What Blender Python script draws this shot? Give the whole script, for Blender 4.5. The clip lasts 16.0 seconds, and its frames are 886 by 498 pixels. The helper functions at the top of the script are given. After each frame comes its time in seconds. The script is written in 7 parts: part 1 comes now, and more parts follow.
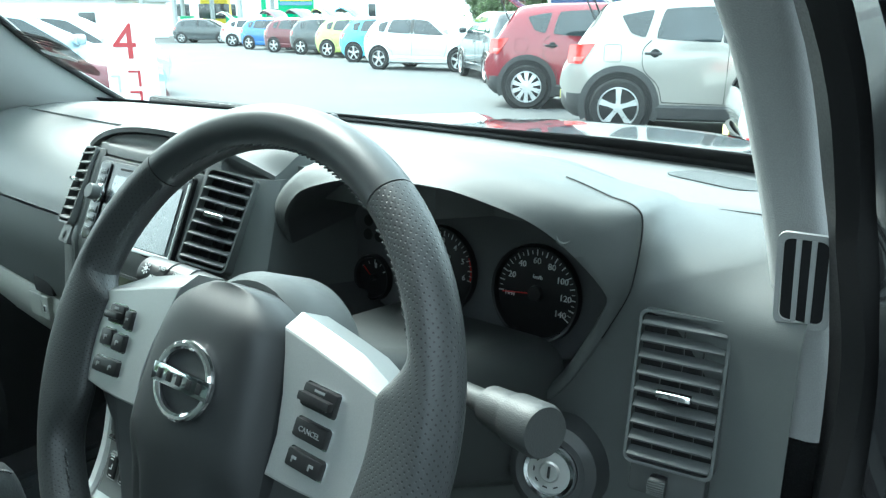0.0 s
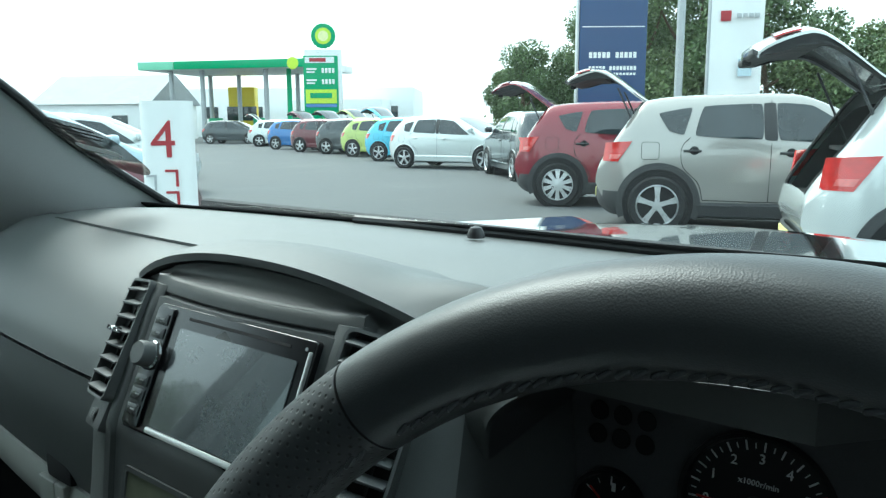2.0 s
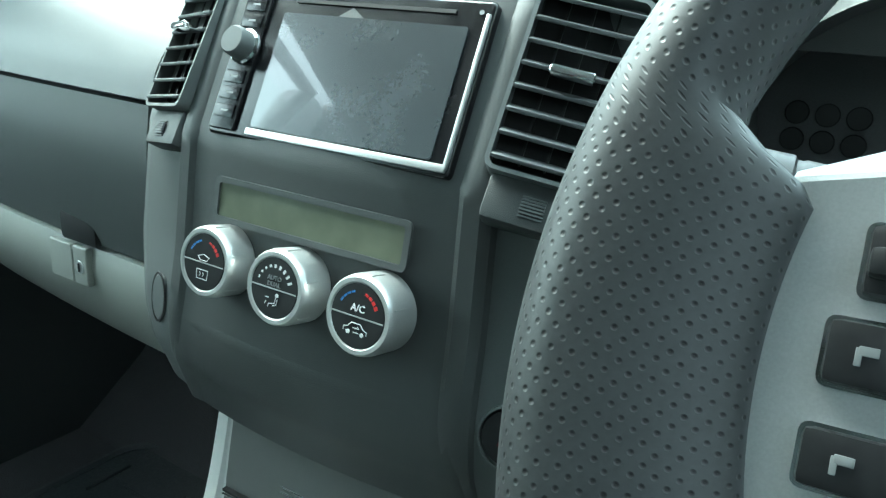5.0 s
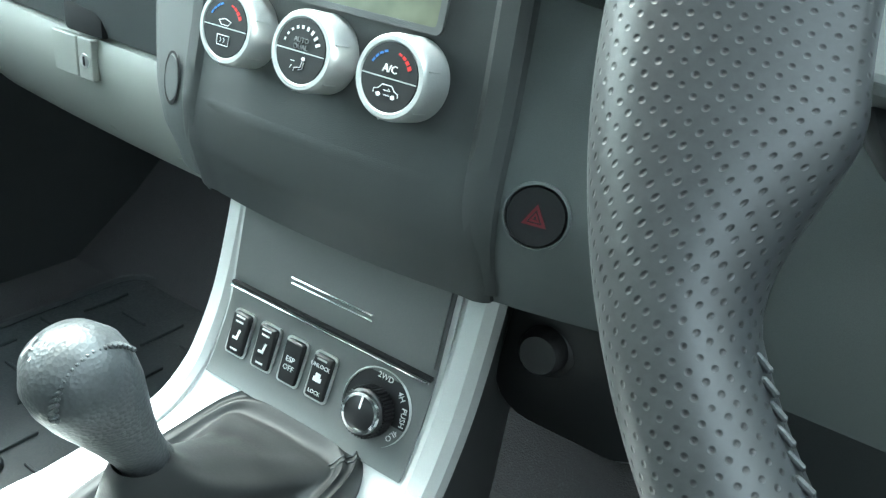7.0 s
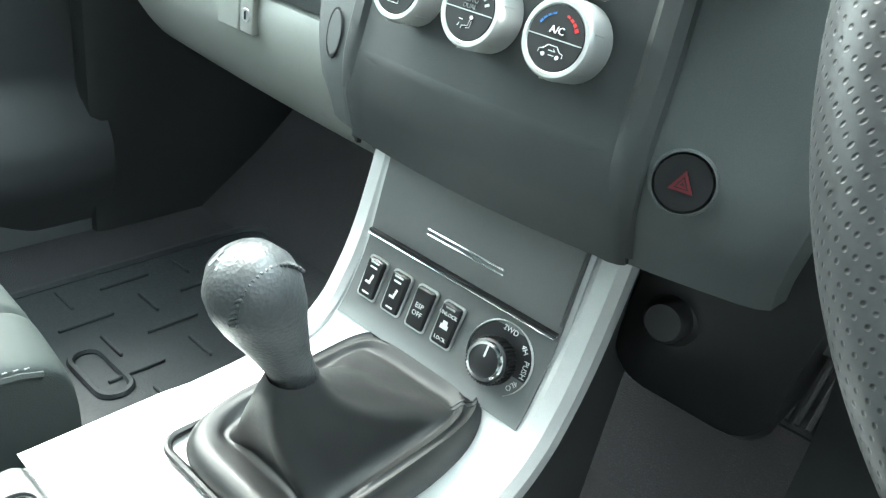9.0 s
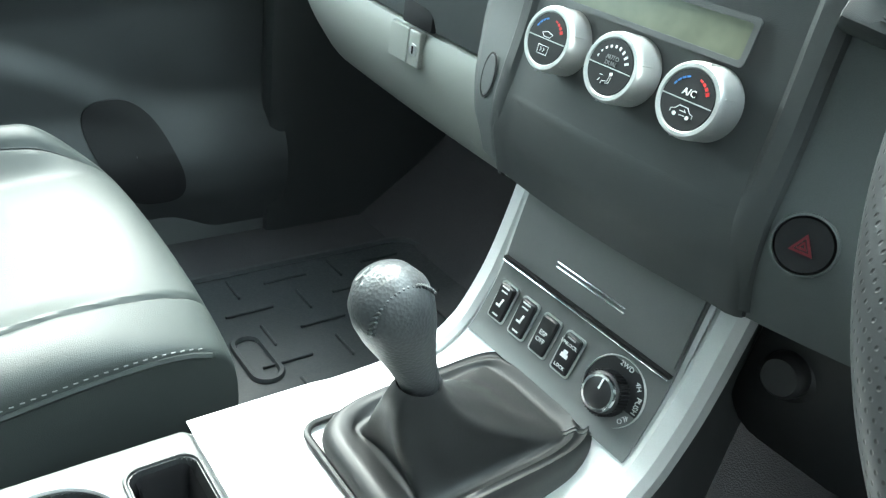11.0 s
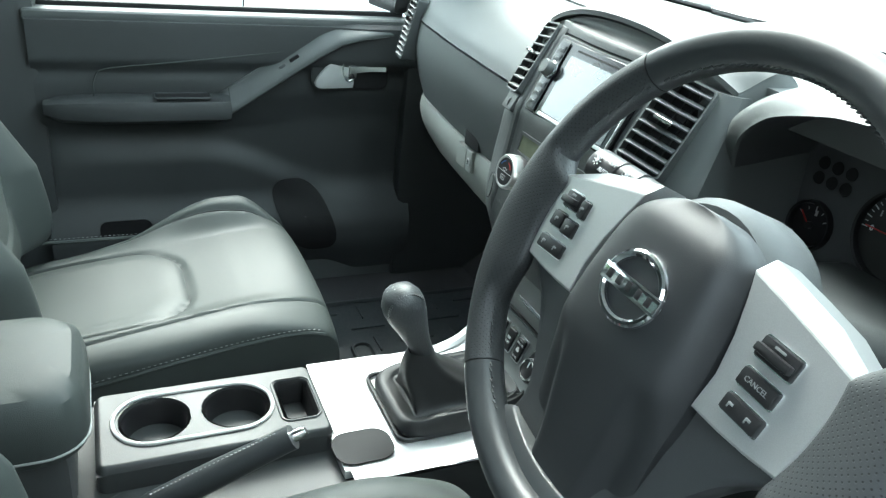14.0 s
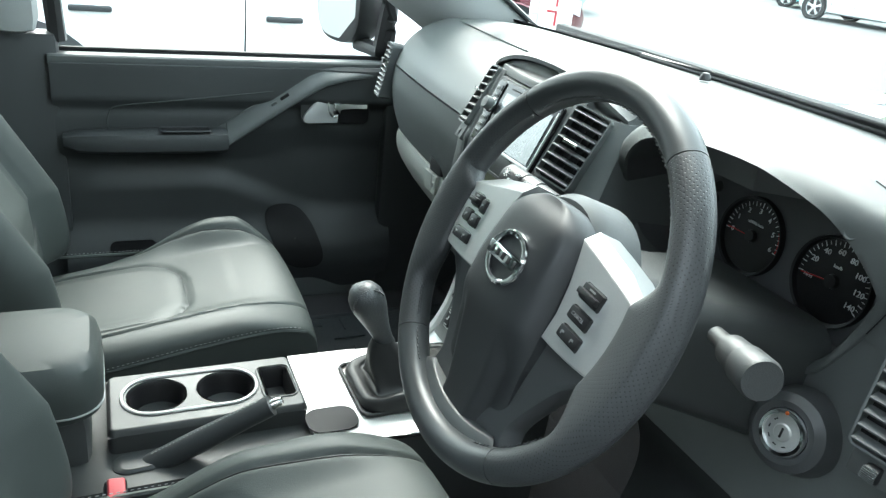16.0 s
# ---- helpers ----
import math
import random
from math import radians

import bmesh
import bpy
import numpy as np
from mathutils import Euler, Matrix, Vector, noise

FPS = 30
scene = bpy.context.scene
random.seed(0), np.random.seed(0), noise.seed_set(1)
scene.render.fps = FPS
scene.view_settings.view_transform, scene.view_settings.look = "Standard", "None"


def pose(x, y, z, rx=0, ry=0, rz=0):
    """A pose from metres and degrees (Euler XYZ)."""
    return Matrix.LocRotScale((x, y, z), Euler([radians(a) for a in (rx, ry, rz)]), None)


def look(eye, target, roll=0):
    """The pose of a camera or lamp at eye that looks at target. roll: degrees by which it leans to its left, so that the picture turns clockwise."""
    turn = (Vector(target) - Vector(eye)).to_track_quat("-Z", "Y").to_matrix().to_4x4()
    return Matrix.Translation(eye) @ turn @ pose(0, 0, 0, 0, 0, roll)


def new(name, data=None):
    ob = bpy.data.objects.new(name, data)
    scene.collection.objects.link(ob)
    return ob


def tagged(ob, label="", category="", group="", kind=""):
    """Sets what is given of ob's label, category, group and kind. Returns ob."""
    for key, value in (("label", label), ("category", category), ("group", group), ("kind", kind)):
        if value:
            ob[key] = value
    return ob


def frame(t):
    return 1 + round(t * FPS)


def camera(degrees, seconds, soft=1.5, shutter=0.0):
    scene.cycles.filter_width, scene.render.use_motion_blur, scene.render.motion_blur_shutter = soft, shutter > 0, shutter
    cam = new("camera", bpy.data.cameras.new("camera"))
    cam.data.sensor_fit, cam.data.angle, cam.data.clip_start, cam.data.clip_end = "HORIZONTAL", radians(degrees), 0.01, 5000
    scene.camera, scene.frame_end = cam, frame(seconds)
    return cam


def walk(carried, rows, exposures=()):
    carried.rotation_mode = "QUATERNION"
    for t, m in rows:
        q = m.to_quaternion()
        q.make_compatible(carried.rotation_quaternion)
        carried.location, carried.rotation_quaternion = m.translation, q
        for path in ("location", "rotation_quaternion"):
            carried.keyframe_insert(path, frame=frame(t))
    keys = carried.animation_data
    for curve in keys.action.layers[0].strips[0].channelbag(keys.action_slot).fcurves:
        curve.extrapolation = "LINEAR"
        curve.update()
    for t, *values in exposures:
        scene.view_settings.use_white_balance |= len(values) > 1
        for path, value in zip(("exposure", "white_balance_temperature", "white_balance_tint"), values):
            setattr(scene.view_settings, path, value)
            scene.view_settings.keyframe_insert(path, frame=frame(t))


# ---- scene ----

cam = camera(60.0, 16.0, soft=1.3)
PATH = [
    (0, (0.8277, -0.4345, 1.3908), (-0.334, 1.090, 0.821), 0.02),
    (0.5, (0.7495, -0.3782, 1.3975), (-0.454, 1.143, 0.910), 1.20),
    (1, (0.6553, -0.3071, 1.3817), (-0.591, 1.199, 0.957), 1.52),
    (1.5, (0.5588, -0.2692, 1.3723), (-0.715, 1.229, 1.009), 1.95),
    (2, (0.4757, -0.2679, 1.3679), (-0.759, 1.271, 1.041), -0.30),
    (2.5, (0.4101, -0.2841, 1.3579), (-0.746, 1.316, 1.039), -1.27),
    (3, (0.3685, -0.2902, 1.3495), (-0.681, 1.361, 0.937), -4.93),
    (3.5, (0.3470, -0.3008, 1.3382), (-0.664, 1.381, 0.954), -3.86),
    (4, (0.3199, -0.3079, 1.2928), (-0.685, 1.347, 0.792), -0.33),
    (4.5, (0.3186, -0.3097, 1.2575), (-0.695, 1.327, 0.715), 1.38),
    (5, (0.3167, -0.3192, 1.2264), (-0.686, 1.295, 0.604), 3.38),
    (5.2, (0.3164, -0.3252, 1.2119), (-0.669, 1.288, 0.559), 4.33),
    (7.3, (0.3074, -0.3427, 1.1555), (-0.595, 1.197, 0.254), 8.48),
    (7.5, (0.3046, -0.3456, 1.1527), (-0.602, 1.184, 0.237), 8.99),
    (8, (0.3050, -0.3575, 1.1482), (-0.650, 1.133, 0.218), 9.31),
    (8.5, (0.3060, -0.3723, 1.1501), (-0.723, 1.072, 0.226), 9.42),
    (9, (0.3032, -0.3854, 1.1477), (-0.759, 1.025, 0.209), 9.85),
    (9.5, (0.3008, -0.3980, 1.1548), (-0.817, 0.964, 0.209), 9.02),
    (9.7, (0.3042, -0.4072, 1.1550), (-0.831, 0.932, 0.197), 9.33),
    (11.8, (0.4140, -0.4012, 1.2261), (-1.049, 0.608, 0.309), 8.53),
    (12, (0.4479, -0.4074, 1.2422), (-1.041, 0.576, 0.339), 8.45),
    (12.5, (0.5241, -0.4335, 1.2842), (-1.026, 0.471, 0.402), 7.79),
    (13, (0.6106, -0.4532, 1.3202), (-0.960, 0.438, 0.461), 8.38),
    (13.5, (0.6971, -0.4751, 1.3722), (-0.920, 0.336, 0.520), 6.98),
    (14, (0.7703, -0.4826, 1.3971), (-0.850, 0.297, 0.522), 6.59),
    (14.5, (0.8140, -0.4866, 1.4013), (-0.813, 0.289, 0.534), 7.11),
    (15, (0.8548, -0.4941, 1.4130), (-0.791, 0.257, 0.560), 6.18),
    (15.5, (0.9054, -0.4994, 1.4232), (-0.754, 0.276, 0.619), 6.42),
    (16, (0.9670, -0.4974, 1.4381), (-0.698, 0.284, 0.654), 6.31),
]

EXPOSURES = [
    (0.0, 2.27, 5750, -7), (0.5, 1.8, 5750, -7), (1.0, 1.55, 5750, -7), (1.5, 1.25, 5800, -6), (2.0, 1.02, 5800, -5), (3.5, 1.02, 5800, -5), (4.0, 1.56, 5750, -8),
    (4.5, 2.18, 5700, -10), (5.0, 2.75, 5650, -12), (7.5, 3.78, 5950, -2), (9.0, 3.88, 6150, 0), (9.7, 3.85, 6150, 0), (12.0, 3.15, 5950, -2), (13.5, 2.8, 6000, -1), (16.0, 2.5, 6150, 2),
]
walk(cam, [(t, look(eye, target, roll)) for t, eye, target, roll in PATH], EXPOSURES)

# ---- world, sun ----
world = bpy.data.worlds.new("sky")
scene.world = world
world.use_nodes = True
wn = world.node_tree.nodes
wl = world.node_tree.links
sky = wn.new("ShaderNodeTexSky")
sky.sky_type = "NISHITA"
sky.sun_disc = False
sky.sun_elevation, sky.sun_rotation = radians(50), radians(-80)
sky.dust_density, sky.air_density = 6.0, 1.0
veil = wn.new("ShaderNodeMixRGB")
veil.inputs[0].default_value = 0.6
veil.inputs[2].default_value = (9.0, 9.6, 9.9, 1)
wl.new(sky.outputs[0], veil.inputs[1])
wl.new(veil.outputs[0], wn["Background"].inputs[0])
wn["Background"].inputs[1].default_value = 0.15
sun = new("sun", bpy.data.lights.new("sun", "SUN"))
sun.data.energy, sun.data.angle, sun.data.color = 1.5, radians(30), (1.0, 0.98, 0.95)
sun.matrix_world = look((-7, 1.2, 8.5), (0, 0, 0))

# ---- materials ----
def material(name, colour, rough=0.6, metal=0.0, grain=0.0, scale=400.0, bump=0.0, blotch=0.0, blotch_scale=6.0, coat=0.0, spec=0.5):
    """A procedural surface: fine grain and broad blotches in tone, fine relief, uneven gloss."""
    m = bpy.data.materials.new(name)
    m.use_nodes = True
    n, l = m.node_tree.nodes, m.node_tree.links
    b = n["Principled BSDF"]
    b.inputs["Base Color"].default_value = (*colour, 1)
    b.inputs["Roughness"].default_value = rough
    b.inputs["Metallic"].default_value = metal
    b.inputs["Coat Weight"].default_value = coat
    b.inputs["Specular IOR Level"].default_value = spec
    tc = n.new("ShaderNodeTexCoord")
    if grain or blotch:
        fine, broad = n.new("ShaderNodeTexNoise"), n.new("ShaderNodeTexNoise")
        fine.inputs["Scale"].default_value, broad.inputs["Scale"].default_value = scale, blotch_scale
        broad.inputs["Detail"].default_value = 5
        for t in (fine, broad):
            l.new(tc.outputs["Object"], t.inputs["Vector"])
        acc = None
        for t, amount in ((fine, grain), (broad, blotch)):
            r = n.new("ShaderNodeMapRange")
            r.inputs["From Min"].default_value, r.inputs["From Max"].default_value = 0.3, 0.7
            r.inputs["To Min"].default_value, r.inputs["To Max"].default_value = 1 - amount, 1 + amount
            l.new(t.outputs["Fac"], r.inputs["Value"])
            if acc is None:
                acc = r.outputs[0]
            else:
                mul = n.new("ShaderNodeMath")
                mul.operation = "MULTIPLY"
                l.new(acc, mul.inputs[0]), l.new(r.outputs[0], mul.inputs[1])
                acc = mul.outputs[0]
        tone = n.new("ShaderNodeVectorMath")
        tone.operation = "SCALE"
        tone.inputs[0].default_value = colour
        l.new(acc, tone.inputs["Scale"])
        l.new(tone.outputs[0], b.inputs["Base Color"])
        gl = n.new("ShaderNodeMath")
        gl.operation = "MULTIPLY"
        gl.inputs[1].default_value = rough
        l.new(acc, gl.inputs[0]), l.new(gl.outputs[0], b.inputs["Roughness"])
    if bump:
        relief = n.new("ShaderNodeTexVoronoi")
        relief.inputs["Scale"].default_value = scale
        l.new(tc.outputs["Object"], relief.inputs["Vector"])
        bp = n.new("ShaderNodeBump")
        bp.inputs["Strength"].default_value, bp.inputs["Distance"].default_value = bump, 0.0006
        l.new(relief.outputs["Distance"], bp.inputs["Height"])
        l.new(bp.outputs["Normal"], b.inputs["Normal"])
    return m


def glass(name, tint=(1, 1, 1), gloss=0.12):
    """Thin sheet glass: clear, with a weak mirror image."""
    m = bpy.data.materials.new(name)
    m.use_nodes = True
    n, l = m.node_tree.nodes, m.node_tree.links
    n.remove(n["Principled BSDF"])
    clear, shine, mix = n.new("ShaderNodeBsdfTransparent"), n.new("ShaderNodeBsdfGlossy"), n.new("ShaderNodeMixShader")
    clear.inputs[0].default_value = (*tint, 1)
    shine.inputs["Roughness"].default_value = 0.02
    mix.inputs[0].default_value = gloss
    l.new(clear.outputs[0], mix.inputs[1]), l.new(shine.outputs[0], mix.inputs[2])
    l.new(mix.outputs[0], n["Material Output"].inputs[0])
    return m


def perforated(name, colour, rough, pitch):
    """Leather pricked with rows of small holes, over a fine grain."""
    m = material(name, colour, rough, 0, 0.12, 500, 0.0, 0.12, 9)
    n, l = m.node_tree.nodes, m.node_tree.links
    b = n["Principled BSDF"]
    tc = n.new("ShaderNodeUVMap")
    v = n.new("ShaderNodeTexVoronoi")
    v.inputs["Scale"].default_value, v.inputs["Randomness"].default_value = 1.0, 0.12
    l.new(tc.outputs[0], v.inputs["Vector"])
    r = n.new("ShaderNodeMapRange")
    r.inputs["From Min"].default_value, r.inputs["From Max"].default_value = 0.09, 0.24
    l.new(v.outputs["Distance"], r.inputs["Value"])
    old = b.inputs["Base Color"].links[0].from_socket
    # the shade inside the holes is put into the base colour as near-black dots
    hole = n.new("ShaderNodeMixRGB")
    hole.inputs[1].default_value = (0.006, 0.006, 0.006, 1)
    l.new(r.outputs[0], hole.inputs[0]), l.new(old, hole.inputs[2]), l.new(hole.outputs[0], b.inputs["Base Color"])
    bp = n.new("ShaderNodeBump")
    bp.inputs["Strength"].default_value, bp.inputs["Distance"].default_value = 0.35, 0.0006
    l.new(r.outputs[0], bp.inputs["Height"])
    l.new(bp.outputs["Normal"], b.inputs["Normal"])
    return m


PLASTIC = material("charcoal_plastic", (0.090, 0.098, 0.097), 0.5, 0, 0.10, 2000, 0.22, 0.10, 4)
PAD = material("dash_pad", (0.115, 0.123, 0.122), 0.5, 0, 0.10, 2000, 0.22, 0.08, 4)
LOWER = material("lower_dash_plastic", (0.32, 0.33, 0.30), 0.5, 0, 0.10, 2000, 0.22, 0.08, 4)
STACK = material("stack_plastic", (0.047, 0.051, 0.051), 0.45, 0, 0.08, 2000, 0.22, 0.08, 5)
BLACK = material("black_plastic", (0.012, 0.012, 0.013), 0.4, 0, 0.15, 600, 0.0, 0.15, 8)
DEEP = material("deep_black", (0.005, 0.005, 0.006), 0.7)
SATIN = material("satin_silver", (0.55, 0.56, 0.55), 0.38, 0.75, 0.05, 1500, 0.0, 0.06, 8)
SILVERPAINT = material("silver_paint_trim", (0.60, 0.61, 0.60), 0.42, 0.35, 0.05, 1500, 0.0, 0.05, 6)
CHROME = material("chrome", (0.86, 0.87, 0.88), 0.08, 1.0)
LEATHER = material("grey_leather", (0.048, 0.056, 0.053), 0.50, 0, 0.08, 1100, 0.3, 0.12, 5, 0.0, 0.36)
WHEEL_LEATHER = material("wheel_leather", (0.039, 0.043, 0.045), 0.38, 0, 0.10, 1800, 0.12, 0.12, 9)
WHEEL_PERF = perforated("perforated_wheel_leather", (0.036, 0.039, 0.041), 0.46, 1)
STITCH = material("pale_stitch", (0.32, 0.33, 0.32), 0.8)
CARPET = material("carpet", (0.034, 0.034, 0.036), 0.95, 0, 0.5, 500, 1.0, 0.2, 10)
RUBBER = material("rubber_mat", (0.022, 0.026, 0.028), 0.6, 0, 0.2, 300, 0.3, 0.15, 10)
PILLAR = material("grey_pillar_trim", (0.36, 0.37, 0.365), 0.7, 0, 0.06, 900, 0.3, 0.05, 4)
CLOTH = material("headlining", (0.55, 0.55, 0.53), 0.95, 0, 0.15, 700, 0.4, 0.05, 4)
DARKPAINT = material("black_car_paint", (0.01, 0.011, 0.013), 0.12, 0, 0.0, 100, 0, 0, 4, 1.0)
ASPHALT = material("asphalt", (0.085, 0.09, 0.092), 0.9, 0, 0.35, 60, 0.6, 0.22, 0.35)
DOORTRIM = material("door_trim_plastic", (0.044, 0.048, 0.049), 0.5, 0, 0.10, 2000, 0.22, 0.10, 4)
WHITEPLASTIC = material("white_print", (0.75, 0.76, 0.75), 0.5)
GLASS = glass("clear_glass", (0.97, 1.0, 0.985), 0.025)
TINTGLASS = glass("tinted_rear_glass", (0.16, 0.18, 0.17), 0.06)
PALETINT = glass("pale_tinted_glass", (0.70, 0.76, 0.74), 0.04)
GAUGEPRINT = material("gauge_print", (0.58, 0.59, 0.59), 0.5)
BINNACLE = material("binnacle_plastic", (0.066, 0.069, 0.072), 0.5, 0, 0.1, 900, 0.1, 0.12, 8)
WINGSILVER = material("satin_spoke_paint", (0.40, 0.41, 0.405), 0.38, 0.5, 0.05, 1500, 0.0, 0.05, 8)
SLAT = material("vent_slat", (0.075, 0.080, 0.081), 0.45, 0, 0.08, 900, 0.1, 0.08, 6)
TRAY = material("tray_plastic", (0.045, 0.048, 0.048), 0.45, 0, 0.1, 900, 0.25, 0.10, 6)
RADIO = material("gloss_black_plastic", (0.006, 0.006, 0.007), 0.22, 0, 0.1, 300, 0.0, 0.2, 20)
SMOOTHDARK = material("smooth_dark_plastic", (0.050, 0.053, 0.055), 0.42, 0, 0.08, 1500, 0.0, 0.10, 8)
DIMPRINT = material("dim_print", (0.20, 0.21, 0.21), 0.5)
GAITER = material("black_gaiter_leather", (0.014, 0.015, 0.015), 0.50, 0, 0.06, 500, 0.06, 0.12, 25)
HUB = material("hub_vinyl", (0.026, 0.028, 0.030), 0.48, 0, 0.10, 1800, 0.15, 0.12, 9)


# ---- mesh helpers ----
def part(name, bm, mat, parent=None, label="", smooth=True, angle=35):
    """Links a bmesh as one mesh object under its thing."""
    me = bpy.data.meshes.new(name)
    bmesh.ops.recalc_face_normals(bm, faces=bm.faces)
    bm.to_mesh(me)
    bm.free()
    me.materials.append(mat)
    if smooth:
        me.polygons.foreach_set("use_smooth", [True] * len(me.polygons))
        me.set_sharp_from_angle(angle=radians(angle))
    ob = new(name, me)
    if parent:
        ob.parent = parent
    if label:
        ob["label"] = label
    return ob


def thing(name, label, category, group="", kind="", at=None):
    """An Empty at the base of a thing, which its parts hang from."""
    ob = new(name)
    ob.empty_display_size = 0.05
    if at is not None:
        ob.matrix_world = at if isinstance(at, Matrix) else Matrix.Translation(at)
    return tagged(ob, label, category, group, kind)


def put(bm, m):
    bmesh.ops.transform(bm, matrix=m, verts=bm.verts)
    return bm


def box(size, bevel=0.0, at=(0, 0, 0), segs=2, turn=(0, 0, 0)):
    bm = bmesh.new()
    bmesh.ops.create_cube(bm, size=1)
    bmesh.ops.scale(bm, vec=size, verts=bm.verts)
    if bevel:
        bmesh.ops.bevel(bm, geom=bm.edges[:], offset=bevel, segments=segs, profile=0.6, affect="EDGES", clamp_overlap=True)
    return put(bm, pose(*at, *turn))


def join(*bms):
    """Joins bmeshes that make one part."""
    out = bms[0]
    for b in bms[1:]:
        me = bpy.data.meshes.new("joined")
        b.to_mesh(me)
        b.free()
        out.from_mesh(me)
        bpy.data.meshes.remove(me)
    return out


def loft(rings, closed=True, caps=True, uv=None):
    """Skins a list of equally long rings of points. uv: the size of a grid cell in the texture."""
    bm = bmesh.new()
    rows = [[bm.verts.new(p) for p in ring] for ring in rings]
    n = len(rows[0])
    layer = bm.loops.layers.uv.new("UVMap") if uv else None
    for a in range(len(rows) - 1):
        for k in range(n if closed else n - 1):
            j = (k + 1) % n
            f = bm.faces.new((rows[a][k], rows[a][j], rows[a + 1][j], rows[a + 1][k]))
            if layer:
                for loop, (p, q) in zip(f.loops, ((a, k), (a, k + 1), (a + 1, k + 1), (a + 1, k))):
                    loop[layer].uv = (p * uv[0], q * uv[1])
    if caps and closed:
        bm.faces.new(rows[0])
        bm.faces.new(rows[-1])
    return bm


def sheet(f, us, vs, thick=0.0, way=(0, 0, -1)):
    """A grid of the points f(u, v); thick gives it a back, offset along way."""
    bm = bmesh.new()
    rows = [[bm.verts.new(f(u, v)) for v in vs] for u in us]
    for a in range(len(us) - 1):
        for b in range(len(vs) - 1):
            bm.faces.new((rows[a][b], rows[a + 1][b], rows[a + 1][b + 1], rows[a][b + 1]))
    if thick:
        got = bmesh.ops.extrude_face_region(bm, geom=bm.faces[:])
        bmesh.ops.translate(bm, vec=Vector(way).normalized() * thick, verts=[v for v in got["geom"] if isinstance(v, bmesh.types.BMVert)])
    return bm


def smooth(a, b, x):
    t = min(1, max(0, (x - a) / (b - a)))
    return t * t * (3 - 2 * t)


def steps(a, b, n):
    return [a + (b - a) * i / n for i in range(n + 1)]


def curve_points(pts, n):
    """n + 1 points on a smooth curve through pts."""
    pts = [Vector(p) for p in pts]
    ext = [2 * pts[0] - pts[1], *pts, 2 * pts[-1] - pts[-2]]
    out = []
    m = len(pts) - 1
    for i in range(n + 1):
        s = min(i / n * m, m - 1e-6)
        k, t = int(s), s - int(s)
        a, b, c, d = ext[k : k + 4]
        out.append(0.5 * (2 * b + (c - a) * t + (2 * a - 5 * b + 4 * c - d) * t * t + (3 * b - a - 3 * c + d) * t**3))
    return out


def tube(pts, radius, n=8, closed=False, flat=1.0, taper=None):
    """A round or flattened bar along points. taper: the radius's factor at 0..1 of the way."""
    pts = [Vector(p) for p in pts]
    rings = []
    m = len(pts)
    up = Vector((0, 0, 1))
    for i, p in enumerate(pts):
        d = (pts[(i + 1) % m] - pts[i - 1]) if closed else (pts[min(i + 1, m - 1)] - pts[max(i - 1, 0)])
        d.normalize()
        side = d.cross(up)
        if side.length < 1e-3:
            side = d.cross(Vector((1, 0, 0)))
        side.normalize()
        over = side.cross(d)
        r = radius * (taper(i / (m - 1)) if taper else 1)
        rings.append([p + r * (math.cos(a) * side + math.sin(a) * over * flat) for a in (2 * math.pi * k / n for k in range(n))])
    if closed:
        rings.append(rings[0])
    bm = loft(rings, True, not closed)
    if closed:
        bmesh.ops.remove_doubles(bm, verts=bm.verts, dist=1e-6)
    return bm


def lathe(profile, n=24, axis="Z"):
    """Turns a profile of (radius, height) round an axis."""
    rings = []
    for r, h in profile:
        rings.append([(r * math.cos(a), r * math.sin(a), h) for a in (2 * math.pi * k / n for k in range(n))])
    bm = loft(rings, True, profile[0] != profile[-1])
    bmesh.ops.remove_doubles(bm, verts=bm.verts, dist=1e-6)
    if axis == "Y":
        put(bm, pose(0, 0, 0, 90))
    elif axis == "X":
        put(bm, pose(0, 0, 0, 0, 90))
    return bm


def rounded(w, h, r, n=5):
    """The outline of a rectangle with round corners, in x and y, anticlockwise."""
    r = min(r, w / 2 - 1e-4, h / 2 - 1e-4)
    out = []
    for cx, cy, a0 in ((w / 2 - r, h / 2 - r, 0), (-w / 2 + r, h / 2 - r, 90), (-w / 2 + r, -h / 2 + r, 180), (w / 2 - r, -h / 2 + r, 270)):
        out += [(cx + r * math.cos(radians(a0 + 90 * k / n)), cy + r * math.sin(radians(a0 + 90 * k / n))) for k in range(n + 1)]
    return out


def slab(outline, depth, bevel=0.0):
    """A flat plate of that outline in x and y, from z 0 up to depth, with its upper edge rounded."""
    c = Vector((sum(p[0] for p in outline) / len(outline), sum(p[1] for p in outline) / len(outline)))
    ring = lambda k, z: [(c.x + (x - c.x) * k[0], c.y + (y - c.y) * k[1], z) for x, y in outline]
    w, h = (max(p[i] for p in outline) - min(p[i] for p in outline) for i in (0, 1))
    rows = [ring((1, 1), 0)]
    if bevel:
        for a in (0, 30, 60, 90):
            s, k = math.sin(radians(a)), 1 - math.cos(radians(a))
            rows.append(ring((1 - 2 * bevel * k / w, 1 - 2 * bevel * k / h), depth - bevel + bevel * s))
    else:
        rows.append(ring((1, 1), depth))
    return loft(rows)


def frame_ring(outline, inner, depth):
    """A flat picture-frame of two outlines with equally many points."""
    rows = [[(*p, 0) for p in outline], [(*p, depth) for p in outline], [(*p, depth) for p in inner], [(*p, 0) for p in inner]]
    return loft(rows + [rows[0]], True, False)


FACE = pose(0, 0, 0, 90)  # lays a plate drawn in x, y upright, facing the rear (-y)


